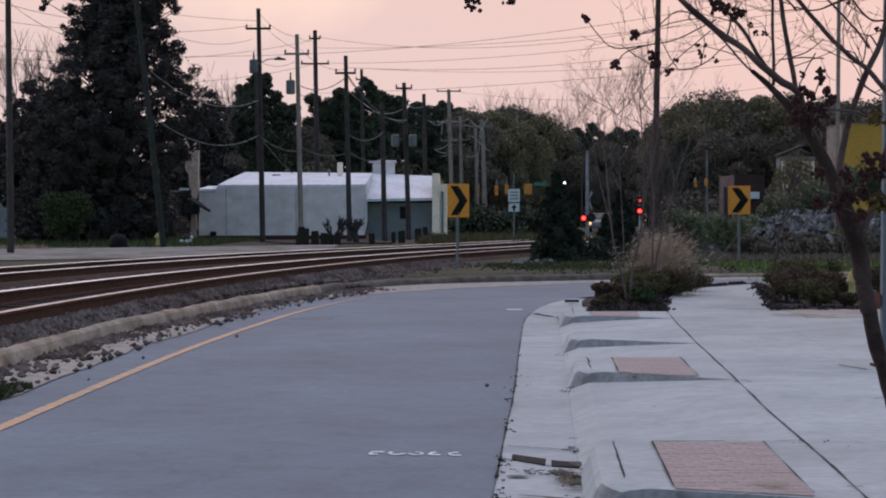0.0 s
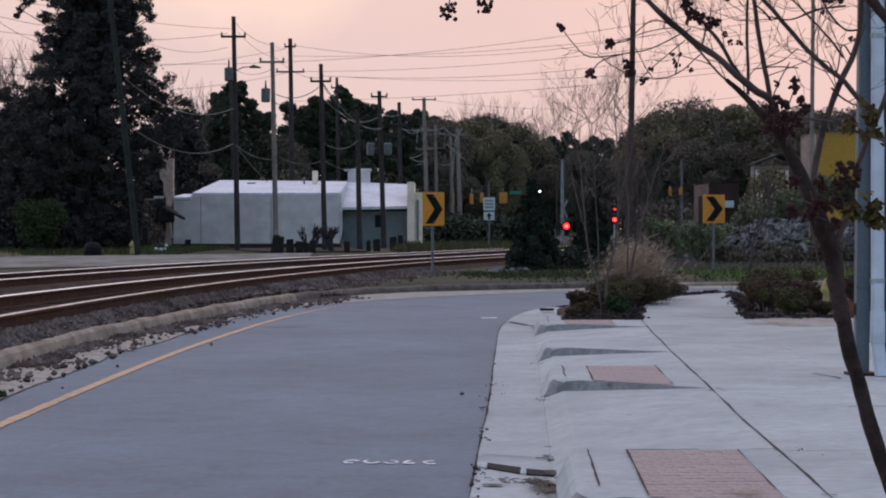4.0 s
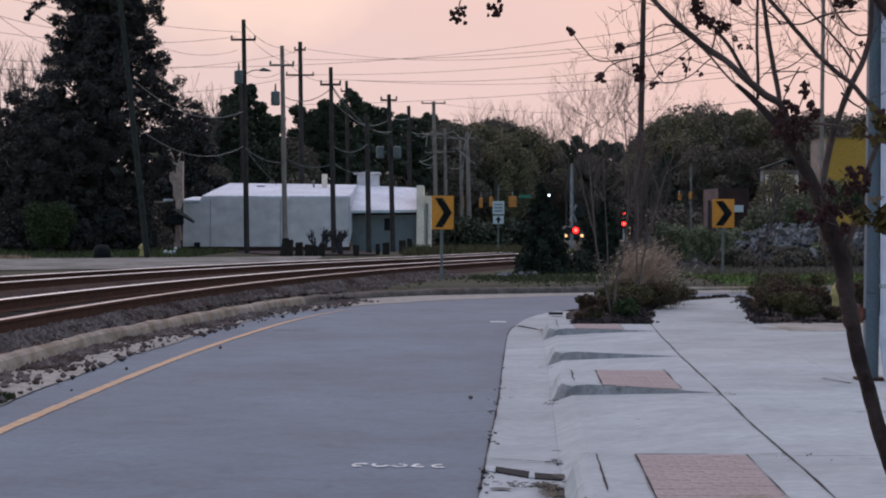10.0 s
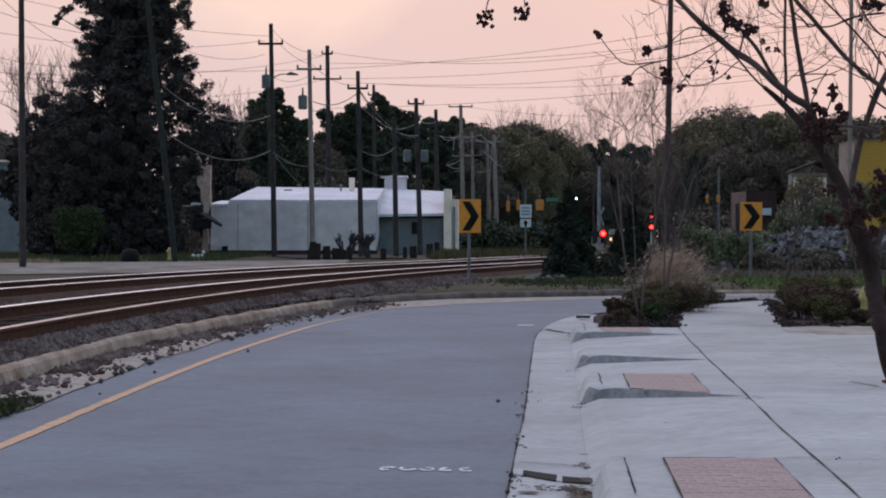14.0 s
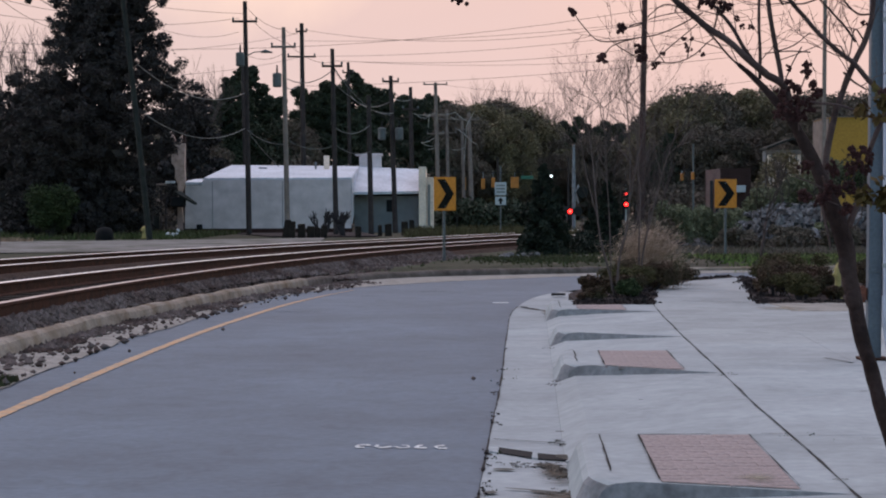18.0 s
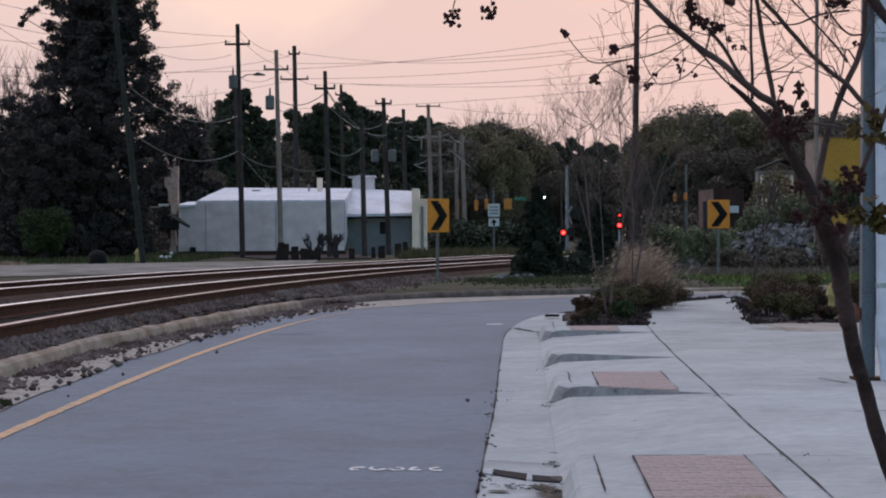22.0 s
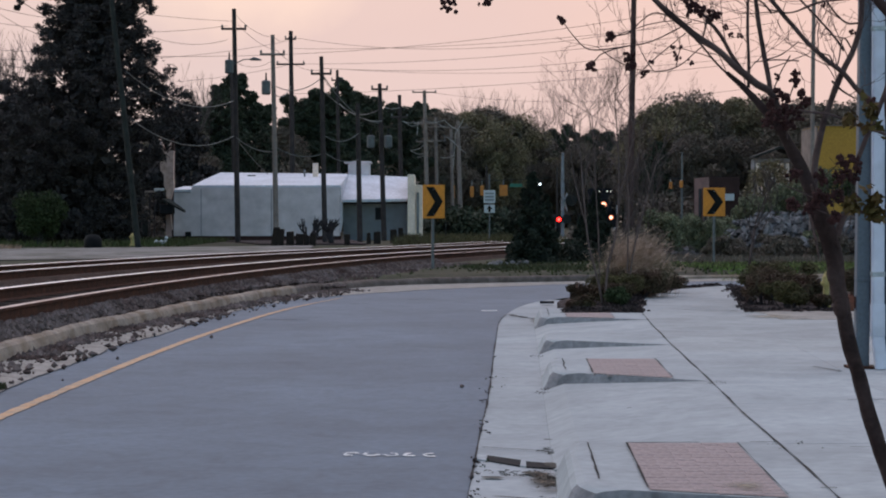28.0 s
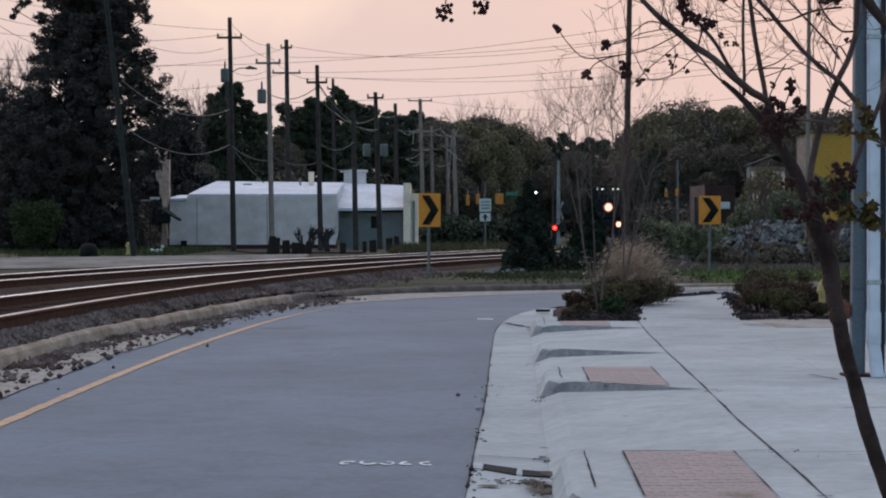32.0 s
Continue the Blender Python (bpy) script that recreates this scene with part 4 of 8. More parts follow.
# ---- buildings and poles behind the railway ----
def build_white_store():
    st = thing("store_building", "low white-painted block building with a white coated roof", "building", pose(0, 0, 0.2))
    y = 100.0
    bm = bmesh.new()
    f = bm.faces.new([bm.verts.new((x, y, z)) for x, z in ((-13.3, 0.02), (-4.62, 0.02), (-4.62, 2.84), (-12.35, 2.84), (-12.35, 2.56), (-13.3, 2.56))])
    r = bmesh.ops.extrude_face_region(bm, geom=[f])
    for q in r["geom"]:
        if isinstance(q, bmesh.types.BMVert):
            q.co.y = y + 0.25
    bmesh.ops.recalc_face_normals(bm, faces=bm.faces[:])
    wall = part("wall", bm, WHITE_WALL, st)
    for x in (-11.85, -8.2):
        bm = bmesh.new()
        box(bm, x, x + 0.04, y - 0.012, y - 0.004, 0.1, 2.75)
        part("wall_seam", bm, GREY_WALL, wall)
    bm = bmesh.new()
    box(bm, -4.9, -4.62, y - 0.02, y - 0.003, 0.18, 2.84)
    part("corner_pilaster", bm, WHITE_WALL, wall)
    bm = bmesh.new()
    box(bm, -13.4, -4.55, y - 0.05, y - 0.003, 0.0, 0.3)
    part("plinth", bm, BRICK_DARK, st, "dark stained wall base")
    part("wall_box", bevelled(-12.65, -12.35, y - 0.14, y - 0.004, 0.24, 0.52, 0.02, 1), DARK, st, "small dark vent box")
    bm = bmesh.new()
    box(bm, -4.565, -1.15, y + 3, y + 9, -0.1, 2.1)
    part("grey_wing", bm, GREY_WALL, st, "grey painted block wing")
    bm = bmesh.new()
    box(bm, -4.56, -1.12, y + 2.9, y + 2.99, 2.0, 2.14)
    part("gutter_board", bm, DARK, st)
    bm = bmesh.new()
    box(bm, -2.85, -2.33, y + 2.93, y + 2.99, 1.15, 1.8)
    part("window", bm, DARK, st, "small dark window")

    def deck(name, ring, label=""):
        bm = bmesh.new()
        f = bm.faces.new([bm.verts.new(p) for p in ring])
        r = bmesh.ops.extrude_face_region(bm, geom=[f])
        for q in r["geom"]:
            if isinstance(q, bmesh.types.BMVert):
                q.co.z -= 0.14
        bmesh.ops.recalc_face_normals(bm, faces=bm.faces[:])
        part(name, bm, ROOF, st, label)

    deck("roof", [(-12.3, y + 0.3, 2.95), (-4.62, y + 0.3, 2.95), (-4.62, y + 10, 3.78), (-11.9, y + 10, 3.86), (-12.3, y + 6, 3.4)], "white coated low roof")
    deck("roof", [(-4.565, y + 1.6, 2.2), (-1.1, y + 2.8, 2.26), (-1.1, y + 10, 3.6), (-4.565, y + 10, 3.76)], "white coated low roof")
    deck("roof", [(-13.35, y - 0.1, 2.72), (-12.33, y - 0.1, 2.72), (-12.33, y + 5, 2.98), (-13.35, y + 5, 2.98)], "lower white roof end")
    bm = bmesh.new()
    f = bm.faces.new([bm.verts.new(p) for p in ((-4.57, y + 0.26, 2.93), (-4.57, y + 10, 3.77), (-4.57, y + 10, 2.5), (-4.57, y + 0.26, 0.5))])
    r = bmesh.ops.extrude_face_region(bm, geom=[f])
    for q in r["geom"]:
        if isinstance(q, bmesh.types.BMVert):
            q.co.x -= 0.04
    bmesh.ops.recalc_face_normals(bm, faces=bm.faces[:])
    part("gable_infill", bm, ROOF, st)
    ch = part("chimney", bevelled(-4.6, -3.35, y + 10, y + 11.2, 3.5, 4.37, 0.03, 1), WHITE_WALL, st, "white painted chimney")
    part("chimney_cap", bevelled(-4.82, -3.25, y + 9.9, y + 11.3, 4.37, 4.5, 0.03, 1), WHITE_WALL, ch)
    for x, z1, w, mt in ((-6.3, 4.3, 0.3, BEIGE), (-9.85, 3.65, 0.45, GREY_WALL), (-6.9, 3.95, 0.1, GREY_WALL)):
        bm = bmesh.new()
        box(bm, x - w / 2, x + w / 2, y + 7, y + 7 + w, 3.2, z1)
        part("roof_vent", bm, mt, st)
    for x0, x1, z1, d in ((-1.11, -0.72, 3.55, 0), (-0.72, -0.33, 3.0, 0.3)):
        bm = bmesh.new()
        box(bm, x0, x1, y + 2 + d, y + 9, -0.1, z1)
        part("facade_pier", bm, BEIGE, st, "cream stuccoed stepped parapet")
    bm = bmesh.new()
    box(bm, -0.62, -0.5, y + 2.2, y + 2.29, 0.4, 2.6)
    part("downpipe", bm, GREY_WALL, st)


def build_left_ruin():
    """Ragged remnant of a plastered wall with a small porch roof beside the white building."""
    st = thing("ruined_wall", "ragged plastered brick wall remnant beside a small porch roof", "ruin", pose(0, 0, 0.3))
    y = 99.0

    def sheet(name, ring, y0, y1, material, label=""):
        bm = bmesh.new()
        f = bm.faces.new([bm.verts.new((x, y0, z)) for x, z in ring])
        r = bmesh.ops.extrude_face_region(bm, geom=[f])
        for q in r["geom"]:
            if isinstance(q, bmesh.types.BMVert):
                q.co.y = y1
        bmesh.ops.recalc_face_normals(bm, faces=bm.faces[:])
        part(name, bm, material, st, label)

    sheet("plastered_wall", [(-13.22, 0.52), (-13.34, 1.90), (-13.12, 2.71), (-13.15, 3.36), (-13.12, 4.60), (-13.32, 4.65), (-13.27, 5.04), (-13.40, 4.90), (-13.51, 4.65), (-13.63, 4.62), (-13.67, 4.90), (-13.85, 5.23), (-13.94, 5.17), (-13.83, 4.82), (-13.73, 4.53), (-13.69, 4.09), (-13.83, 4.01), (-13.81, 3.58), (-13.63, 3.36), (-13.64, 2.85), (-13.50, 2.49), (-13.51, 0.52)], y, y + 0.45, PLASTER, "pale flaking plaster")
    sheet("brick_core", [(-13.24, 0), (-13.2, 2.8), (-13.15, 3.4), (-13.16, 4.9), (-13.24, 5.5), (-13.32, 5.4), (-13.28, 3.0), (-13.36, 0)], y + 0.46, y + 0.8, BRICK_DARK)
    sheet("brick_course", [(-13.2, 0), (-13.3, 1.5), (-13.5, 1.45), (-13.52, 0.7), (-13.5, 0)], y - 0.06, y - 0.004, BRICK_PINK, "bare pink brick")
    # porch
    bm = bmesh.new()
    f = bm.faces.new([bm.verts.new(p) for p in ((-13.6, y - 0.9, 2.02), (-12.5, y - 0.9, 1.42), (-12.5, y - 0.1, 1.42), (-13.3, y - 0.1, 2.02))])
    r = bmesh.ops.extrude_face_region(bm, geom=[f])
    for q in r["geom"]:
        if isinstance(q, bmesh.types.BMVert):
            q.co.z += 0.12
    bmesh.ops.recalc_face_normals(bm, faces=bm.faces[:])
    part("porch_roof", bm, POLE_GREY, st, "small dark sloping porch roof")
    part("porch_soffit", bevelled(-13.75, -13.05, y - 0.85, y - 0.1, 1.32, 1.85, 0.05, 1), DARK, st)
    part("fascia", bevelled(-13.95, -13.45, y - 1.3, y - 1.22, 2.5, 2.64, 0.02, 1), SIGN_WHITE, st)
    part("porch_beam", bevelled(-14.9, -13.9, y - 1.22, y - 1.12, 2.42, 2.52, 0.02, 1), POLE_PALE, st)
    for x in (-14.6, -14.2, -13.95):
        bm = bmesh.new()
        tube(bm, [(x, y - 1.17, 0), (x, y - 1.17, 2.42)], 0.04, 6)
        part("post", bm, POLE, st)
    part("railing_panel", bevelled(-16.0, -14.3, y - 1.0, y - 0.95, 0.2, 1.1, 0.02, 1), POLE_GREY, st)


def utility_pole(x, y, z0, top, lean=0.0, r=0.15, arms=(), cans=(), material=POLE, label="tall weathered wooden utility pole with wires", lamp=False):
    p = thing("utility_pole", label, "utility pole", pose(x, y, z0), "utility poles along the railway")
    h = top - z0
    r *= 0.84
    bm = bmesh.new()
    tube(bm, [(0, 0, -0.3), (lean * h * 0.5, 0, h * 0.5), (lean * h, 0, h)], [r, r * 0.88, r * 0.72], 10)
    part("pole_shaft", bm, material, p)
    for z, w in arms:
        w *= 0.95
        bm = bevelled(lean * h - w, lean * h + w, -0.17, -0.05, h - z - 0.05, h - z + 0.05, 0.012, 1)
        a = part("crossarm", bm, material, p)
        for sx in (-0.92, 0.92):
            bm = bmesh.new()
            tube(bm, [(lean * h + sx * w, -0.11, h - z + 0.04), (lean * h + sx * w, -0.11, h - z + 0.12), (lean * h + sx * w, -0.11, h - z + 0.2)], [0.03, 0.06, 0.03], 6)
            part("insulator", bm, GALV_DARK, a)
    for dz, dx in cans:
        bm = bmesh.new()
        tube(bm, [(lean * h + dx, -0.25, h - dz - 0.65), (lean * h + dx, -0.25, h - dz - 0.6), (lean * h + dx, -0.25, h - dz - 0.05), (lean * h + dx, -0.25, h - dz)], [0.17, 0.21, 0.21, 0.14], 12)
        c = part("transformer", bm, GALV_DARK, p, "grey transformer can")
        bm = bmesh.new()
        tube(bm, [(lean * h + dx, -0.25, h - dz), (lean * h + dx, -0.25, h - dz + 0.35)], [0.05, 0.03], 6)
        part("bushing", bm, DARK, c)
    if lamp:
        bm = bmesh.new()
        tube(bm, [(lean * h, -0.1, h - 2.6), (0.3, -0.3, h - 2.4), (0.7, -0.3, h - 2.38)], 0.025, 6)
        arm = part("lamp_arm", bm, GALV_DARK, p)
        bm = bmesh.new()
        tube(bm, [(0.6, -0.3, h - 2.4), (0.8, -0.3, h - 2.36), (1.15, -0.3, h - 2.42)], [0.04, 0.09, 0.03], 8)
        part("lamp_head", bm, GALV_DARK, arm)
    return p


def wire(a, b, sag=0.5, r=0.018, material=WIRE):
    a, b = Vector(a), Vector(b)
    pts = [a.lerp(b, t) - Vector((0, 0, sag * 4 * t * (1 - t))) for t in np.linspace(0, 1, 15)]
    bm = bmesh.new()
    tube(bm, pts, r, 5)
    tagged(part("overhead_wire", bm, material), "sagging overhead utility cable", "cable", "overhead cables")


def at(brg, elv, y):
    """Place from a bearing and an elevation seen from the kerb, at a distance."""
    return Vector(((brg - 784) / 3396 * y, y, 1.27 + (413 - elv) / 3396 * y))


def build_poles():
    spec = [  # foot brg, top brg, depth, radius
        ((447, 447), (441, 38), 90, 0.16, ((0.95, 0.62),), ((2.4, -0.2),), True),
        ((515, 447), (509, 84), 88, 0.15, ((0.9, 0.6),), ((2.1, -0.28),), False),
        ((545, 420), (541, 77), 115, 0.2, ((0.5, 0.35), (2.0, 0.9)), (), False),
        ((601, 447), (595, 122), 88, 0.15, ((0.8, 0.5),), (), False),
        ((627, 420), (623, 146), 130, 0.16, ((0.7, 0.4),), (), False),
        ((663, 447), (659, 205), 90, 0.16, (), (), False),
        ((706, 447), (698, 170), 100, 0.17, ((0.3, 0.45),), ((2.7, -0.45), (2.7, 0.45)), False),
        ((737, 447), (733, 190), 112, 0.17, ((1.3, 0.5),), (), False),
        ((443, 420), (436, 130), 118, 0.16, ((0.6, 0.3),), (), False),
        ((783, 440), (777, 182), 150, 0.22, ((0.15, 1.0), (2.6, 0.9), (4.0, 0.7)), (), False),
        ((800, 440), (797, 230), 165, 0.2, ((0.8, 0.9), (2.0, 0.9)), (), False),
        ((828, 440), (824, 250), 180, 0.22, ((0.8, 0.7),), (), False),
        ((842, 440), (836, 235), 160, 0.24, ((0.6, 0.9),), (), False),
        ((889, 447), (887, 315), 120, 0.09, (), (), False)]
    for (fx, fy), (tx, ty), y, r, arms, cans, lamp in spec:
        a, b = at(fx, fy, y), at(tx, ty, y)
        a.z = min(a.z, 0.45)
        utility_pole(a.x, y, a.z, b.z, (b.x - a.x) / (b.z - a.z), r, arms, cans, POLE_PALE if y < 95 and fx > 500 and fx < 530 else POLE_PALE if y >= 150 else POLE, lamp=lamp)
    a, b = at(272, 441, 75), at(218, -40, 75)
    utility_pole(a.x, 75, 0.3, b.z, (b.x - a.x) / (b.z - 0.3), 0.148, (), (), POLE_GREY, "leaning grey wooden utility pole with cables")
    a, b = at(0, 441, 62), at(-2, -60, 62)
    utility_pole(a.x, 62, 0.3, b.z, (b.x - a.x) / (b.z - 0.3), 0.14, (), (), POLE, "dark brown wooden utility pole")
    a, b = at(1140, 420, 78), at(1149, -60, 78)
    utility_pole(a.x, 78, 0.3, b.z, (b.x - a.x) / (b.z - 0.3), 0.17, (), (), POLE_BROWN, "tall dark brown wooden utility pole among bare trees")
    bm = bmesh.new()
    a, b = at(1462, 470, 60), at(1467, -60, 60)
    p = thing("lamp_post", "slim grey metal lamp post", "lamp post", pose(a.x, 60, 0.15))
    tube(bm, [(0, 0, 0), (b.x - a.x, 0, b.z)], [0.075, 0.06], 10)
    part("post", bm, POLE_PALE, p)


def build_wires():
    w = [((441, 60), 90, (-200, -60), 70, 0.5), ((430, 68), 90, (-200, 20), 70, 0.7), ((441, 45), 90, (509, 88), 88, 0.25), ((449, 66), 90, (517, 112), 88, 0.2),
         ((509, 86), 88, (541, 84), 115, 0.3), ((517, 112), 88, (595, 146), 88, 0.3), ((300, 122), 92, (1400, 8), 80, 0.75), ((541, 88), 115, (1400, 22), 85, 1.35),
         ((541, 108), 115, (1400, 45), 85, 0.5), ((541, 135), 115, (1400, 62), 90, 0.55), ((595, 143), 88, (1400, 72), 95, 0.8), ((545, 135), 115, (-100, 150), 75, 0.8),
         ((535, 95), 115, (-100, 120), 75, 0.6), ((623, 144), 130, (1400, 118), 100, 0.6), ((545, 188), 115, (1400, 128), 90, 0.3), ((777, 184), 150, (1400, 172), 110, 0.9),
         ((250, 148), 75, (441, 200), 90, 0.75), ((262, 235), 75, (441, 262), 90, 0.7), ((441, 262), 90, (515, 290), 88, 0.25), ((515, 282), 88, (601, 292), 88, 0.3), ((601, 292), 88, (663, 303), 90, 0.25),
         ((595, 180), 88, (698, 240), 100, 0.3), ((659, 230), 90, (733, 240), 112, 0.3), ((698, 240), 100, (777, 235), 150, 0.5), ((733, 285), 112, (797, 240), 165, 0.7),
         ((777, 235), 150, (836, 240), 160, 0.6), ((659, 225), 90, (595, 150), 88, 0.2), ((228, 60), 75, (-60, 10), 62, 0.3), ((236, 140), 75, (-60, 118), 62, 0.3), ((240, 62), 75, (430, 92), 90, 0.5),
         ((-40, -10), 62, (120, 90), 75, 0.3), ((797, 250), 165, (836, 300), 160, 0.8), ((-60, 92), 62, (224, 85), 75, 0.5), ((515, 175), 88, (595, 160), 88, 0.35), ((627, 205), 130, (698, 215), 100, 0.5), ((663, 228), 90, (706, 232), 100, 0.25), ((663, 255), 90, (601, 262), 88, 0.35), ((706, 200), 100, (737, 210), 112, 0.25), ((737, 240), 112, (783, 262), 150, 0.5), ((783, 240), 150, (842, 262), 160, 1.0), ((800, 262), 165, (842, 250), 160, 0.8), ((737, 285), 112, (706, 285), 100, 0.2), ((800, 300), 165, (783, 282), 150, 0.4), ((509, 130), 88, (437, 128), 90, 0.3), ((541, 175), 115, (509, 185), 88, 0.4), ((595, 150), 88, (623, 175), 130, 0.4), ((623, 200), 130, (777, 200), 150, 0.8), ((441, 262), 90, (500, 330), 96, 0.1)]
    for a, ya, b, yb, sag in w:
        pale = a[1] > 140 and b[0] < 700
        wire(at(*a, ya), at(*b, yb), sag, 0.02 if pale else 0.009 if ya < 100 else 0.010, CABLE if pale else WIRE)


def build_jumpers():
    """Pale slack jumper cables and insulators crowded round the distant poles."""
    for (x0, y0), (x1, y1), d, sag in (((741, 236), (768, 240), 112, 0.5), ((738, 237), (778, 236), 130, 0.25), ((778, 236), (812, 234), 150, 0.35), ((766, 237), (764, 262), 150, 0.0), ((812, 234), (838, 252), 155, 0.3), ((846, 232), (832, 258), 158, 0.1), ((779, 277), (752, 288), 150, 0.3), ((752, 288), (785, 291), 150, 0.5), ((818, 265), (842, 282), 160, 0.2),
                                      ((832, 258), (828, 320), 158, 0.15), ((800, 240), (826, 246), 160, 0.4), ((826, 270), (850, 292), 158, 0.2), ((672, 233), (702, 236), 96, 0.1), ((806, 300), (830, 296), 160, 0.3), ((700, 208), (733, 212), 104, 0.3), ((764, 300), (779, 296), 150, 0.1)):
        wire(at(x0, y0, d), at(x1, y1, d), sag * 0.45, 0.024 if d > 140 else 0.016, PALE_CABLE)


# ---- signs ----
def chevron_sign(brg, base_y, depth, width=0.61, height=0.79, top=2.03, yaw=0.0, label=""):
    p = at(brg, 413, depth)
    s = thing("chevron_sign", label or "yellow chevron curve warning sign on a steel post", "road sign", pose(p.x, depth, 0.1, 0, 0, yaw), "chevron signs round the bend")
    bm = bmesh.new()
    tube(bm, [(0, 0.03, -0.3), (0, 0.03, top)], 0.035, 8)
    part("post", bm, GALV_DARK, s)
    bm = bevelled(-width / 2, width / 2, -0.012, -0.004, top - height, top, 0.003, 1)
    pl = part("plate", bm, SIGN_YELLOW, s)
    bm = bmesh.new()
    z0, z1, zm = top - height + 0.05, top - 0.05, top - height / 2
    a = width / 2
    v = [bm.verts.new((x, -0.017, z)) for x, z in ((-a * 0.72, z0), (a * 0.02, z0), (a * 0.82, zm), (a * 0.02, z1), (-a * 0.72, z1), (a * 0.06, zm))]
    bm.faces.new((v[0], v[1], v[2], v[5]))
    bm.faces.new((v[5], v[2], v[3], v[4]))
    bmesh.ops.solidify(bm, geom=bm.faces[:], thickness=-0.003)
    part("chevron", bm, SIGN_BLACK, pl, "black chevron pointing right")
    for z in (top - 0.1, top - height + 0.1):
        bm = bmesh.new()
        tube(bm, [(0, -0.02, z), (0, 0.03, z)], 0.012, 6)
        part("bolt", bm, GALV, pl)


def build_signs():
    chevron_sign(793, 503, 44, yaw=34, height=0.77, top=2.0)
    chevron_sign(1290, 492, 49, width=0.57, yaw=4, height=0.73, top=2.02)
    p = at(892, 413, 89)
    s = thing("street_sign", "white regulatory sign above a smaller arrow sign on a post", "road sign", pose(p.x, 89, 0.15))
    bm = bmesh.new()
    tube(bm, [(0, 0.04, -0.3), (0, 0.04, 3.3)], 0.035, 8)
    part("post", bm, GALV_DARK, s)
    a = part("plate", bevelled(-0.27, 0.27, -0.01, 0, 1.95, 2.55, 0.004, 1), SIGN_WHITE, s)
    for k in range(3):
        part("text_bar", bevelled(-0.2, 0.2, -0.016, -0.012, 2.06 + k * 0.15, 2.14 + k * 0.15, 0.001, 1), GREY_WALL, a)
    b = part("arrow_plate", bevelled(-0.25, 0.25, -0.01, 0, 1.5, 1.88, 0.004, 1), SIGN_WHITE, s)
    bm = bmesh.new()
    v = [bm.verts.new((x, -0.014, z)) for x, z in ((-0.05, 1.53), (0.05, 1.53), (0.05, 1.68), (0.15, 1.66), (0, 1.85), (-0.15, 1.66), (-0.05, 1.68))]
    bm.faces.new(v)
    bmesh.ops.solidify(bm, geom=bm.faces[:], thickness=-0.003)
    part("arrow", bm, SIGN_BLACK, b)
    p = at(815, 413, 95)
    s = thing("marker_sign", "small white two-way arrow marker", "road sign", pose(p.x, 95, 0.3))
    bm = bmesh.new()
    tube(bm, [(0, 0.03, -0.2), (0, 0.03, 0.95)], 0.03, 6)
    part("post", bm, DARK, s)
    for sx in (-1, 1):
        bm = bmesh.new()
        v = [bm.verts.new((sx * x, 0, z)) for x, z in ((0.06, 0.5), (0.26, 0.66), (0.06, 0.84))]
        bm.faces.new(v)
        bmesh.ops.solidify(bm, geom=bm.faces[:], thickness=0.01)
        part("arrowhead", bm, SIGN_WHITE, s)


def traffic_head(x, y, z, w, h, top=6.15):
    s = thing("traffic_signal", "yellow-housed traffic signal hung over the crossing road", "traffic light", pose(x, y, z), "traffic signals")
    part("housing", bevelled(-w / 2, w / 2, -0.12, 0.12, -h / 2, h / 2, 0.03, 1), SIGNAL_ORANGE, s)
    for k in (-1, 0, 1):
        bm = bmesh.new()
        tube(bm, [(0, 0.1, k * h / 3.2), (0, 0.3, k * h / 3.2)], min(w, h) * 0.2, 8)
        part("visor", bm, SIGNAL_ORANGE, s)
    bm = bmesh.new()
    tube(bm, [(0, 0, h / 2), (0, 0, top - z)], 0.03, 6)
    part("hanger", bm, GALV, s)


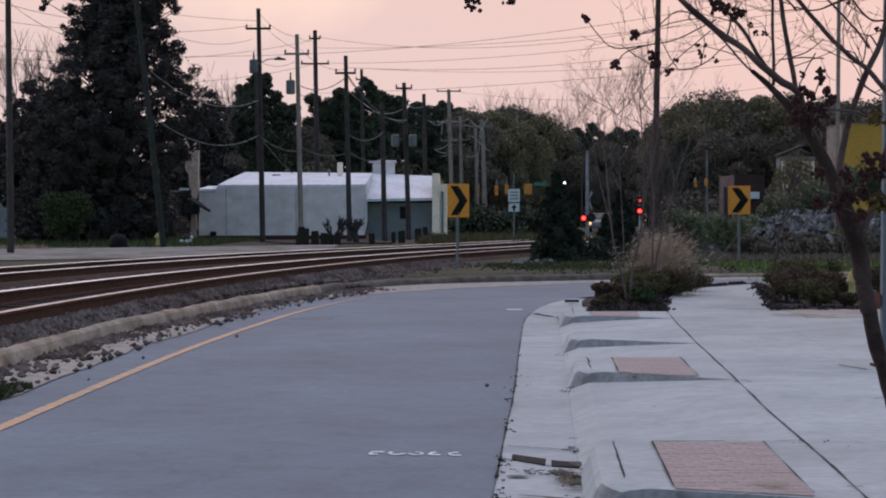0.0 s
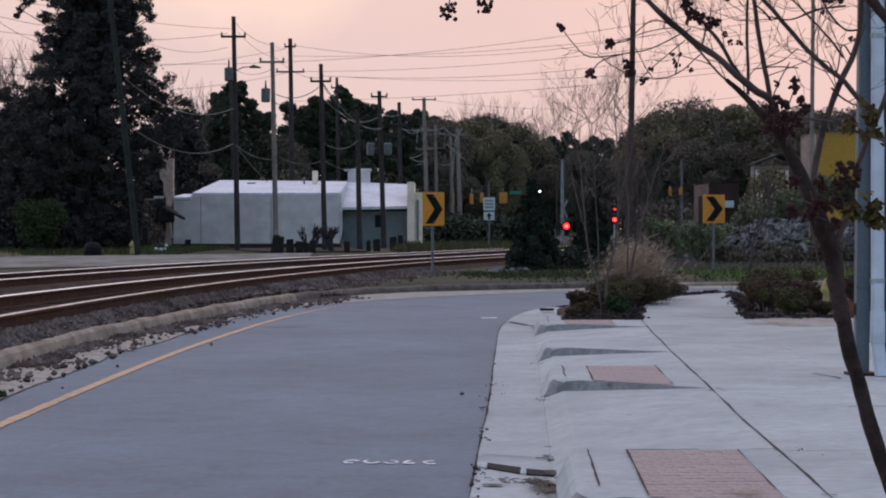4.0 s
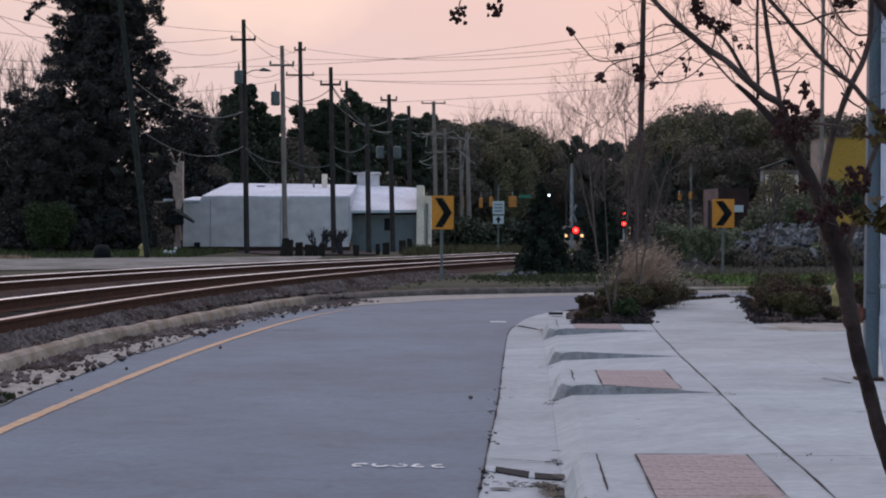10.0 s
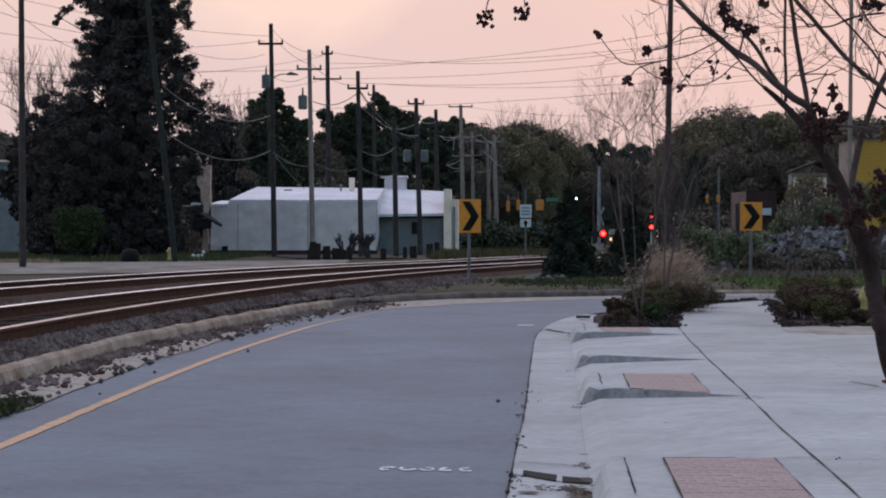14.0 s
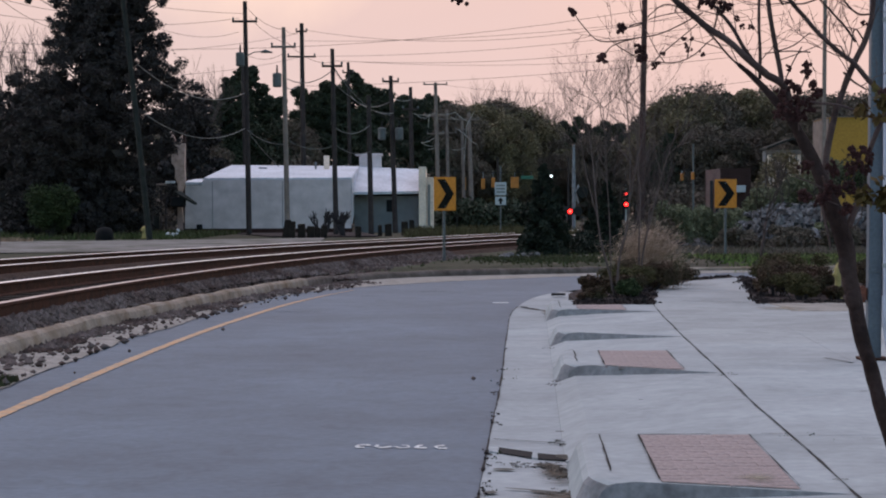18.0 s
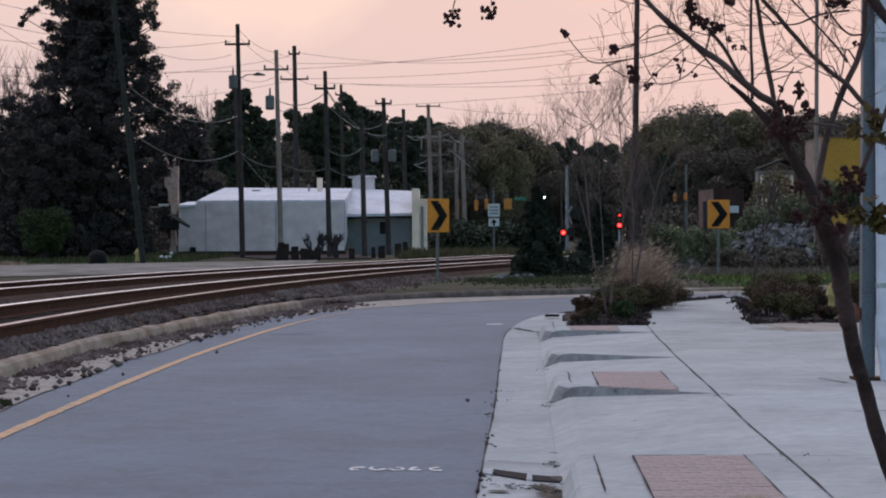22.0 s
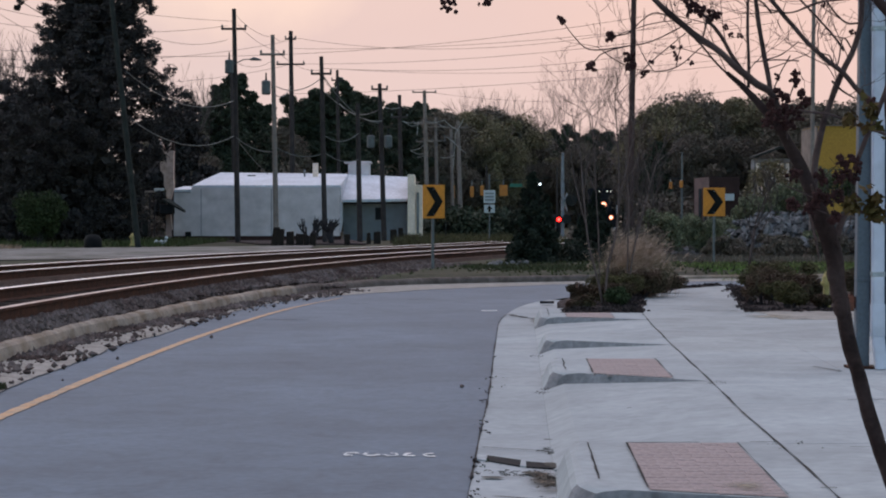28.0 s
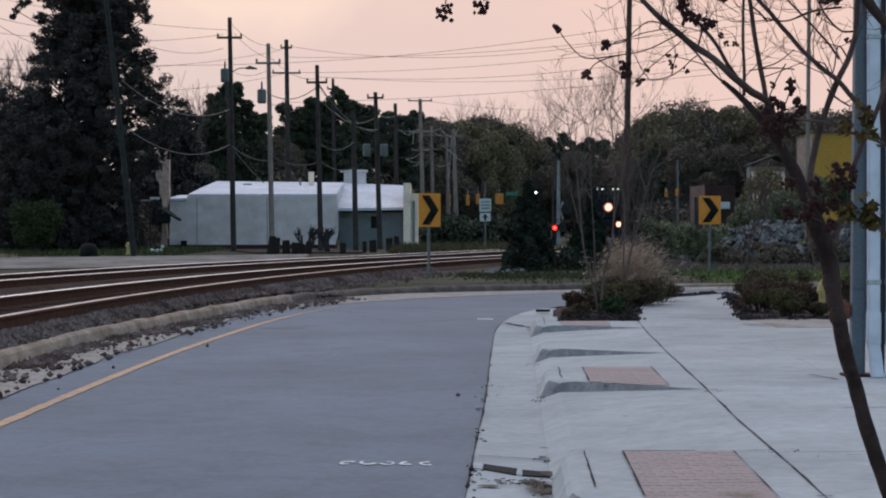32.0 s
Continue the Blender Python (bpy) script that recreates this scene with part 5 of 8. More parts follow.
def build_crossing():
    Y = 230
    for brg, elv, w, h in ((827, 361, 0.5, 1.5), (861, 361, 0.45, 1.25), (879, 359, 0.45, 1.2), (917, 359, 0.95, 1.3)):
        p = at(brg, elv, Y)
        traffic_head(p.x, Y, p.z, w, h)
    for brg, elv, y in ((1213, 350, 112), (1232, 348, 112)):
        p = at(brg, elv, y)
        traffic_head(p.x, y, p.z, 0.18, 0.42, 3.76)
    for brg in (770, 1012):
        a = at(brg, 330, Y)
        utility_pole(a.x, Y, 0.3, a.z + 1.0, 0, 0.16, label="strain pole of the signal span wire")
    wire(at(770, 335, Y), at(1012, 335, Y), 0.4, 0.03)
    a = at(1233, 300, 112)
    wire((at(1208, 413, 112).x, 112.0, 3.74), (a.x + 0.1, 112.0, 3.75), 0.0, 0.04)
    s = thing("signal_pole", "grey metal pole carrying traffic signals", "pole", pose(a.x, 112.0, 0.3))
    bm = bmesh.new()
    tube(bm, [(0, 0, -0.2), (0, 0, a.z)], [0.07, 0.05], 8)
    part("shaft", bm, GALV_DARK, s)
    p = at(939, 350, Y)
    s = thing("street_name_sign", "green street name sign hung on a span wire", "road sign", pose(p.x, Y, p.z))
    part("plate", bevelled(-0.75, 0.75, -0.02, 0.02, -0.2, 0.2, 0.01, 1), STREET_GREEN, s)
    for x in (-0.5, 0.5):
        part("hanger", bevelled(x - 0.03, x + 0.03, -0.02, 0.02, 0.2, 6.2 - p.z, 0.005, 1), GALV_DARK, s)
    p = at(981, 352, 160)
    s = thing("street_light", "small bright white street light", "street light", pose(p.x, 160, p.z))
    for k, z in enumerate((-0.15, 0.2)):
        bm = bmesh.new()
        bmesh.ops.create_uvsphere(bm, u_segments=10, v_segments=8, radius=0.1, matrix=Matrix.Translation((0.03 * k, 0, z)))
        part("lens", bm, WHITE_GLOW, s)
    bm = bmesh.new()
    tube(bm, [(0, 0.3, -p.z), (0, 0.3, 0.5)], 0.1, 8)
    part("post", bm, DARK, s)
    # distant signal: an added drum turns from red to green in place of switching lamps
    p = at(964, 352, 170)
    far = thing("traffic_signal", "small distant traffic signal turning from red to green", "traffic light", pose(p.x, 170, p.z), "traffic signals")
    part("post", bevelled(-0.05, 0.05, 0.25, 0.35, -p.z, 0.5, 0.01, 1), DARK, far)
    drum = part("drum", bevelled(-0.16, 0.16, -0.16, 0.16, -0.55, 0.4, 0.03, 1), SIGN_BLACK, far)
    for y0, y1, z, g in ((-0.2, -0.165, 0.15, RED_SOFT), (0.165, 0.2, -0.3, GREEN_GLOW)):
        bm = bmesh.new()
        tube(bm, [(0, y0, z), (0, y1, z)], 0.13, 12)
        part("lens", bm, g, drum)
    # grade crossing mast
    p = at(1020, 413, 125)
    s = thing("crossing_signal", "railway crossing mast with crossbuck and flashing red lamps", "crossing signal", pose(p.x, 125, 0.3))
    bm = bmesh.new()
    tube(bm, [(0.06, 0, -0.2), (0.06, 0, 4.0), (0.06, 0, 5.3)], [0.12, 0.11, 0.07], 10)
    part("mast", bm, GALV_MID, s)
    for a in (-50, 50):
        bm = bevelled(-0.75, 0.75, -0.14, -0.11, -0.11, 0.11, 0.005, 1)
        bmesh.ops.transform(bm, matrix=Matrix.Translation((0.05, 0, 2.2)) @ Matrix.Rotation(radians(62), 4, "Z") @ Matrix.Rotation(radians(a), 4, "Y"), verts=bm.verts[:])
        part("crossbuck_board", bm, GALV_MID, s)
    bm = bevelled(-0.3, 0.45, -0.05, 0.05, 1.02, 1.1, 0.01, 1)
    part("lamp_arm", bm, DARK, s)
    part("bell", bevelled(-0.03, 0.15, -0.09, 0.09, 5.3, 5.42, 0.03, 2), GALV_MID, s)
    bm = bmesh.new()
    tube(bm, [(0.62, -0.1, 2.32), (0.62, -0.06, 2.32)], 0.38, 16)
    part("disc_arm", bevelled(0.05, 0.62, -0.05, 0.0, 2.28, 2.36, 0.01, 1), DARK, s)
    part("dark_disc", bm, SIGN_BLACK, s)
    # two flasher heads that turn their lit face to the road by turns; the turning is made up and stands in for lamps
    # switching on and off
    heads = []
    for dx, dz, r, core in ((-0.20, 1.07, 0.15, 0.085), (0.31, 1.10, 0.2, 0.12)):
        bm = bmesh.new()
        tube(bm, [(0, -0.05, 0), (0, 0.05, 0)], r + 0.1, 16)
        h = part("flasher_head", bm, SIGN_BLACK, s, "round flasher head, lit red on one face", m=pose(dx, -0.12, dz))
        bm = bmesh.new()
        tube(bm, [(0, -0.1, 0), (0, -0.054, 0)], r, 14)
        part("lamp_lens", bm, RED_GLOW, h)
        bm = bmesh.new()
        tube(bm, [(0, -0.13, 0), (0, -0.104, 0)], core, 12)
        part("lamp_bulb", bm, RED_CORE, h)
        heads.append((h, dx, dz))
    return heads, drum


def build_block_signal():
    # railway block signal
    p = at(1114, 413, 242)
    s = thing("railway_signal", "railway block signal showing red over red", "railway signal", pose(p.x, 242, 0.3))
    bm = bmesh.new()
    tube(bm, [(0, 0.3, -0.2), (0, 0.3, 4.6)], 0.09, 8)
    part("mast", bm, GALV, s)
    for z, r, g in ((at(1114, 379, 242).z - 0.3, 0.2, RED_SOFT), (at(1114, 398, 242).z - 0.3, 0.27, RED_GLOW)):
        bm = bmesh.new()
        tube(bm, [(0, -0.02, z), (0, 0.05, z)], 0.55, 14)
        h = part("signal_head", bm, SIGN_BLACK, s)
        bm = bmesh.new()
        tube(bm, [(0, -0.1, z), (0, -0.03, z)], r, 14)
        part("lens", bm, g, h)
        bm = bmesh.new()
        tube(bm, [(0, -0.14, z), (0, -0.104, z)], r * 0.55, 12)
        part("bulb", bm, RED_CORE, h)


def build_right_buildings():
    # ochre building
    a = at(1474, 245, 110)
    s = thing("ochre_building", "tall ochre-yellow sided building with a tan side wall", "building", pose(0, 0, 0))
    bm = bmesh.new()
    box(bm, a.x, a.x + 9, 110, 114.6, 0, a.z)
    part("wall", bm, YELLOW_WALL, s)
    bm = bmesh.new()
    box(bm, a.x - 0.06, a.x - 0.004, 110.02, 114.6, 0, a.z - 0.05)
    part("side_wall", bm, POLE_PALE, s)
    bm = bmesh.new()
    box(bm, a.x - 0.1, a.x + 9.1, 109.9, 114.7, a.z + 0.002, a.z + 0.04)
    part("coping", bm, POLE_PALE, s)
    # pale building with a columned front half hidden by trees
    s = thing("pale_building", "pale columned building front behind young trees", "building", pose(0, 0, 0))
    a, b = at(1366, 302, 122), at(1424, 284, 122)
    bm = bmesh.new()
    box(bm, a.x, b.x, 123, 124.2, 0, a.z)
    part("wall", bm, GREY_WALL, s)
    bm = bmesh.new()
    f = bm.faces.new([bm.verts.new(p) for p in ((a.x - 0.15, 121.8, a.z), (b.x - 0.6, 121.8, a.z + 0.62), (b.x + 0.1, 121.8, a.z + 0.3), (b.x + 0.1, 124.2, a.z + 0.3), (b.x - 0.6, 124.2, a.z + 0.62), (a.x - 0.15, 124.2, a.z))])
    r = bmesh.ops.extrude_face_region(bm, geom=[f])
    for q in r["geom"]:
        if isinstance(q, bmesh.types.BMVert):
            q.co.z += 0.14
    bmesh.ops.recalc_face_normals(bm, faces=bm.faces[:])
    part("roof", bm, POLE_GREY, s)
    part("eaves_board", bevelled(a.x - 0.1, b.x + 0.05, 122.2, 122.3, a.z - 0.3, a.z - 0.02, 0.02, 1), POLE_PALE, s)
    for k in range(7):
        x = a.x + 0.02 + k * (b.x - a.x - 0.2) / 6
        bm = bmesh.new()
        box(bm, x, x + 0.2, 122.3, 122.5, 0, a.z - 0.3)
        part("column", bm, BEIGE, s)
    # dark red brick building
    s = thing("brick_building", "small dark red brick building, its lit end wall coloured paler", "building", pose(0, 0, 0))
    a, b, c = at(1258, 335, 140), at(1281, 331, 140), at(1335, 331, 140)
    bm = bmesh.new()
    box(bm, b.x, c.x, 140, 148, 0, a.z)
    part("wall", bm, BRICK_DARK, s)
    # the side towards the light, its brightness put into a paler brick colour
    bm = bmesh.new()
    v = [bm.verts.new(p) for p in ((a.x, 140.9, 0), (b.x - 0.003, 140, 0), (b.x - 0.003, 140, a.z), (a.x, 140.9, a.z - 0.1))]
    bm.faces.new(v)
    bmesh.ops.solidify(bm, geom=bm.faces[:], thickness=0.1)
    part("end_wall", bm, BRICK_PINK, s)
    for x in (a.x + 0.25, a.x + 0.6):
        bm = bmesh.new()
        yy = 140.9 - (x - a.x) / (b.x - a.x) * 0.9
        box(bm, x, x + 0.18, yy - 0.35, yy - 0.12, 1.2, 3.6)
        part("window", bm, GLASS, s)
    w = at(1322, 372, 139)
    bm = bmesh.new()
    box(bm, w.x - 0.6, w.x + 0.25, 139.6, 139.98, w.z - 0.2, w.z + 0.3)
    part("pale_sign_band", bm, SIGN_WHITE, s)
    # grey block house at far left
    s = thing("grey_house", "grey sided house half hidden behind the magnolia", "building", pose(0, 0, 0))
    a, b = at(-60, 283, 105), at(34, 283, 105)
    bm = bmesh.new()
    box(bm, a.x - 3, b.x, 105, 112, 0, b.z)
    part("wall", bm, GREY_WALL, s)
    bm = bmesh.new()
    box(bm, a.x - 3.2, b.x + 0.3, 104.7, 112.2, b.z + 0.003, b.z + 0.12)
    part("roof_edge", bm, BEIGE, s)
    bm = bmesh.new()
    box(bm, b.x - 1.6, b.x - 0.9, 104.95, 104.99, 2.4, 4.2)
    part("window", bm, SIGN_WHITE, s)


build_white_store()
build_left_ruin()
build_poles()
build_wires()
build_jumpers()
build_signs()
FLASHERS, SIGNAL_DRUM = build_crossing()
build_block_signal()
build_right_buildings()


# ---- plants ----
def prisms(segs, sides=4):
    """Thin tapered prisms for many twig segments: (a, b, ra, rb)."""
    vs, fs, k = [], [], 0
    ang = np.arange(sides) * math.tau / sides
    for a, b, ra, rb in segs:
        a, b = np.array(a, float), np.array(b, float)
        d = b - a
        d /= np.linalg.norm(d) + 1e-9
        u = np.cross(d, (0.3, 0.5, 0.8) if abs(d[2]) > 0.6 else (0, 0, 1.0))
        u /= np.linalg.norm(u) + 1e-9
        w = np.cross(d, u)
        ring = np.outer(np.cos(ang), u) + np.outer(np.sin(ang), w)
        vs += [a + ring * ra, b + ring * rb]
        fs += [(k + i, k + (i + 1) % sides, k + sides + (i + 1) % sides, k + sides + i) for i in range(sides)]
        k += 2 * sides
    return np.concatenate(vs), fs


def grow(rng, p, d, length, r, depth, segs, spread=0.6, up=0.25, kids=3, shrink=0.68):
    """Recursive branching."""
    p, d = np.array(p, float), np.array(d, float) / np.linalg.norm(d)
    n = 3
    for i in range(n):
        d2 = d + rng.normal(0, 0.12, 3) + [0, 0, up * 0.15]
        d2 /= np.linalg.norm(d2)
        q = p + d2 * length / n
        r2 = r * (1 - 0.3 * (i + 1) / n)
        segs.append((p, q, r * (1 - 0.3 * i / n), r2))
        p, d = q, d2
        if depth > 0 and i > 0:
            for _ in range(kids if i == n - 1 else 1):
                e = d + rng.normal(0, spread, 3) + [0, 0, up]
                grow(rng, p, e, length * shrink * rng.uniform(0.75, 1.15), r2 * 0.62, depth - 1, segs, spread, up, kids, shrink)


def bare_tree(seed, height, material, depth=4, r=0.12, spread=0.5, up=0.35, stems=1, name="bare_tree", label="leafless tree with fine pinkish twigs", kids=3, thin=0.012):
    rng = np.random.default_rng(seed)
    t = thing(name, label, "tree")
    segs = []
    for k in range(stems):
        d = np.array([rng.normal(0, 0.28 if stems > 1 else 0.03), rng.normal(0, 0.28 if stems > 1 else 0.03), 1])
        grow(rng, (0, 0, 0), d, height * 0.36, r, depth, segs, spread, up, kids)
    first = [i for i, s in enumerate(segs) if np.allclose(s[0], 0)] + [len(segs)]
    for i in first[:-1]:
        run = [segs[i]]
        for s in segs[i + 1:]:
            if len(run) < 3 and np.allclose(s[0], run[-1][1]) and abs(s[2] - run[-1][3]) < 1e-9:
                run.append(s)
        bm = bmesh.new()
        tube(bm, [run[0][0], *[s[1] for s in run]], [run[0][2], *[s[3] for s in run]], 8)
        part("trunk", bm, material, t, smooth=True)
    v, f = prisms([(a, b, max(ra, thin), max(rb, thin * 0.7)) for a, b, ra, rb in segs if ra < r * 0.98], 4)
    tagged(data_part("crown", v, f, material, t, "many fine bare twigs"), kind="stuff")
    return t


def leaf_tree(seed, height, radius, material, n=5000, size=0.45, shape="round", trunk=0.22, name="tree", label="", cat="tree", low=0.25):
    rng = np.random.default_rng(seed)
    t = thing(name, label, cat)
    segs = []
    cs, rs = [], []
    k = 90 if shape in ("cone", "spire") else 30
    for i in range(k):
        a = i * 2.4 + rng.normal(0, 0.3)
        u = (i + 0.5) / k
        if shape == "cone":
            z = height * (low + (0.98 - low) * u)
            q = radius * (1.05 - u) ** 0.65 * min(1, 0.6 + 1.7 * u) * rng.uniform(0.35, 1.0)
            c = radius * 0.24 * (1.3 - u) * rng.uniform(0.7, 1.4)
        elif shape == "spire":
            z = height * (low + (0.99 - low) * u)
            q = radius * (1.02 - u) ** 0.72 * min(1, 0.7 + 1.7 * u) * rng.uniform(0.3, 1.0)
            c = radius * 0.27 * (1.2 - u) * rng.uniform(0.6, 1.3)
        elif shape == "pine":
            z = height * (0.35 + 0.62 * u)
            q = radius * (1.0 - 0.55 * u) * rng.uniform(0.2, 1.0)
            c = radius * 0.26 * rng.uniform(0.7, 1.2)
        else:
            z = height * (low + (0.92 - low) * u)
            q = radius * math.sin(math.pi * (0.18 + 0.75 * u)) * rng.uniform(0.3, 1.0)
            c = radius * 0.36 * rng.uniform(0.6, 1.2)
        p = np.array([math.cos(a) * q, math.sin(a) * q, z])
        cs.append(p)
        rs.append(c)
        segs.append(((0, 0, max(0.3, z - q * 0.5 - 0.4)), p, trunk * 0.3 * (1.1 - u), 0.02))
    v, f = prisms(segs, 4)
    tb = [((0, 0, -0.2), (rng.normal(0, .1), 0, height * 0.5), trunk, trunk * 0.7), ((0, 0, height * 0.5), (0, 0, height * 0.93), trunk * 0.7, trunk * 0.15)]
    v2, f2 = prisms(tb, 8)
    data_part("trunk", np.concatenate([v, v2]), [*f, *[tuple(i + len(v) for i in q) for q in f2]], BARK_DARK, t)
    v, f = leaves(rng, cs, rs, n, size, 0.75)
    data_part("crown", v, f, material, t)
    return t


def place(proto, p, s=1.0, rz=0.0, sx=1.0):
    c = copy_thing(proto, pose(p[0], p[1], p[2], 0, 0, rz))
    c.scale = (s * sx, s * sx, s)
    return c


def shrub(seed, radius, height, material, n, size, label, name="shrub", stems=True, spread=0.42):
    rng = np.random.default_rng(seed)
    t = thing(name, label, "shrub")
    cs = [(rng.normal(0, spread) * radius, rng.normal(0, spread) * radius, height * rng.uniform(0.3, 0.72)) for _ in range(14)]
    if stems:
        v, f = prisms([((c[0] * 0.2, c[1] * 0.2, -0.1), c, 0.012, 0.005) for c in cs], 4)
        tagged(data_part("stem_growth", v, f, BARK_DARK, t), kind="stuff")
    v, f = leaves(rng, cs, [radius * rng.uniform(0.3, 0.5) for _ in cs], n, size, height / radius * 0.55)
    v[:, 2] = np.maximum(v[:, 2], 0.01)
    data_part("foliage", v, f, material, t)
    return t


def build_woods():
    rng = random.Random(11)
    far = "wood behind the railway"
    pines = [leaf_tree(20 + i, 14, 3.6, PINE, 26000, 0.17, "cone" if i else "pine", 0.25, "pine_tree", "tall dark green pine behind the railway") for i in range(2)]
    dull = [leaf_tree(30 + i, 12, 4.6, WOOD_DARK, 30000, 0.165, "round", 0.25, "tree", "dull brownish-green tree coming into leaf") for i in range(2)]
    spring = [leaf_tree(40 + i, 12, 4.4, SPRING, 30000, 0.16, "round", 0.22, "tree", "tree in fresh yellow-green spring leaf") for i in range(2)]
    bare = [bare_tree(50 + i, 11, TWIG_DARK, 4, 0.14, 0.42, 0.5, label="slender leafless tree at the wood's edge", thin=0.007) for i in range(2)]
    sapling = [leaf_tree(45, 12, 3.0, SPRING, 1100, 0.3, "round", 0.12, "young_tree", "thin young tree in pale spring leaf", low=0.15)]
    protos = pines + dull + spring + bare + sapling

    def put(kind, brg, top, y):
        kind_bare = kind is bare
        y += (85 if kind_bare else 62) if 740 <= brg <= 1000 else 35 if 1000 < brg < 1140 and y > 200 else 0
        pr = rng.choice(kind)
        base = 14 if pr in pines else 11.6 if kind is not bare else 10.3
        b = at(brg, top, y)
        tagged(place(pr, (b.x, y, 0.2), (b.z - 0.2) / base, rng.uniform(0, 360), rng.uniform(0.9, 1.2)), group=far)

    for brg, top, y, k in ((418, 168, 150, pines[1:]), (445, 146, 155, pines[1:]), (398, 205, 150, pines[1:]), (490, 205, 160, pines), (560, 190, 165, pines), (600, 180, 165, pines), (632, 158, 165, pines), (665, 185, 170, pines),
                          (700, 210, 175, pines), (735, 205, 180, pines), (770, 200, 185, pines), (800, 215, 190, pines), (520, 250, 160, dull), (340, 230, 140, dull), (300, 240, 150, dull),
                          (750, 240, 170, pines), (800, 225, 175, dull), (850, 220, 200, spring), (890, 215, 210, dull), (930, 225, 210, spring), (960, 250, 220, dull), (905, 240, 190, spring), (840, 250, 190, dull),
                          (1000, 250, 250, pines), (1030, 240, 250, pines), (1060, 255, 250, pines), (1095, 250, 250, pines), (1130, 250, 255, pines), (985, 275, 235, dull), (1050, 280, 230, dull), (1110, 290, 230, dull),
                          (1170, 225, 170, dull), (1205, 205, 165, spring), (1240, 195, 170, dull), (1280, 200, 175, pines), (1320, 195, 175, spring), (1360, 200, 180, dull), (1400, 210, 170, pines), (1450, 205, 175, pines), (1500, 215, 175, pines), (1560, 215, 180, pines), (1620, 210, 180, dull),
                          (1250, 260, 160, dull), (1330, 270, 160, dull), (1190, 270, 160, pines), (1182, 290, 162, dull),
                          (760, 300, 205, dull), (800, 290, 210, dull), (850, 300, 205, dull), (900, 300, 210, dull), (945, 310, 205, dull), (985, 310, 205, dull), (20, 260, 130, dull), (-40, 230, 135, dull), (-90, 240, 130, dull), (1700, 220, 170, dull), (1780, 220, 170, dull), (-170, 220, 150, dull), (-250, 220, 150, pines),
                          (870, 185, 205, bare), (905, 188, 205, bare), (930, 200, 205, bare), (960, 215, 205, bare), (340, 150, 120, bare), (375, 152, 150, bare), (360, 158, 140, bare), (55, 55, 100, bare), (25, 75, 105, bare), (885, 192, 205, bare), (950, 205, 205, bare), (1320, 270, 165, bare), (1362, 318, 117, sapling), (1378, 306, 118, sapling), (1396, 300, 116, sapling), (1412, 312, 117, sapling), (1422, 372, 112, dull), (1385, 375, 112, spring), (1130, 262, 232, bare), (1095, 265, 232, bare), (1070, 270, 232, bare), (1440, 205, 160, dull), (1475, 208, 150, dull), (1515, 212, 152, dull), (1555, 208, 155, dull), (1172, 270, 262, bare), (1185, 285, 150, bare), (1290, 250, 160, bare)):
        put(k, brg, top, y)
    for p in protos:
        for o in (*p.children_recursive, p):
            bpy.data.objects.remove(o)
    # low undergrowth far behind closes the view under the crowns
    r2 = np.random.default_rng(3)
    cs = [((r2.uniform(-95, 110)), r2.uniform(290, 330), r2.uniform(0.5, 7)) for _ in range(420)]
    cs += [tuple(at(r2.uniform(1008, 1078), 413, y).xy) + (r2.uniform(0.3, 5.5),) for y in r2.uniform(284, 292, 60)]
    v, f = leaves(r2, cs, 3.2, 29500, 1.0)
    tagged(data_part("undergrowth", v, f, WOOD_DARK), "dark undergrowth of the far wood", "undergrowth", kind="stuff")
    cs = [((r2.uniform(-60, 0)), r2.uniform(118, 135), r2.uniform(0.3, 3.5)) for _ in range(160)]
    v, f = leaves(r2, cs, 1.6, 42000, 0.2)
    tagged(data_part("undergrowth", v, f, WOOD_DARK), "dark undergrowth behind the white building", "undergrowth", kind="stuff")
    cs = [tuple(at(r2.uniform(790, 960), 413, y).xy) + (r2.uniform(0.2, 1.5),) for y in r2.uniform(112, 118, 110)]
    v, f = leaves(r2, cs, 0.8, 14000, 0.18)
    tagged(data_part("undergrowth", v, f, PINE), "dark scrub behind the crossing signs", "undergrowth", kind="stuff")
    cs = [at(r2.uniform(1165, 1540), 413, y) * 1.0 + Vector((0, 0, r2.uniform(-0.9, 1.6))) for y in r2.uniform(149, 158, 150)]
    v, f = leaves(r2, cs, 1.0, 15000, 0.22)
    tagged(data_part("undergrowth", v, f, WOOD_DARK), "dark undergrowth at the foot of the wood", "undergrowth", kind="stuff")
    cs = [at(r2.uniform(1045, 1250), 413, y) + Vector((0, 0, r2.uniform(-0.95, -0.5))) for y in r2.uniform(66, 74, 120)]
    v, f = leaves(r2, cs, 0.42, 16000, 0.09)
    tagged(data_part("undergrowth", v, f, WOOD_DARK), "low brown scrub beyond the grass verge", "undergrowth", kind="stuff")


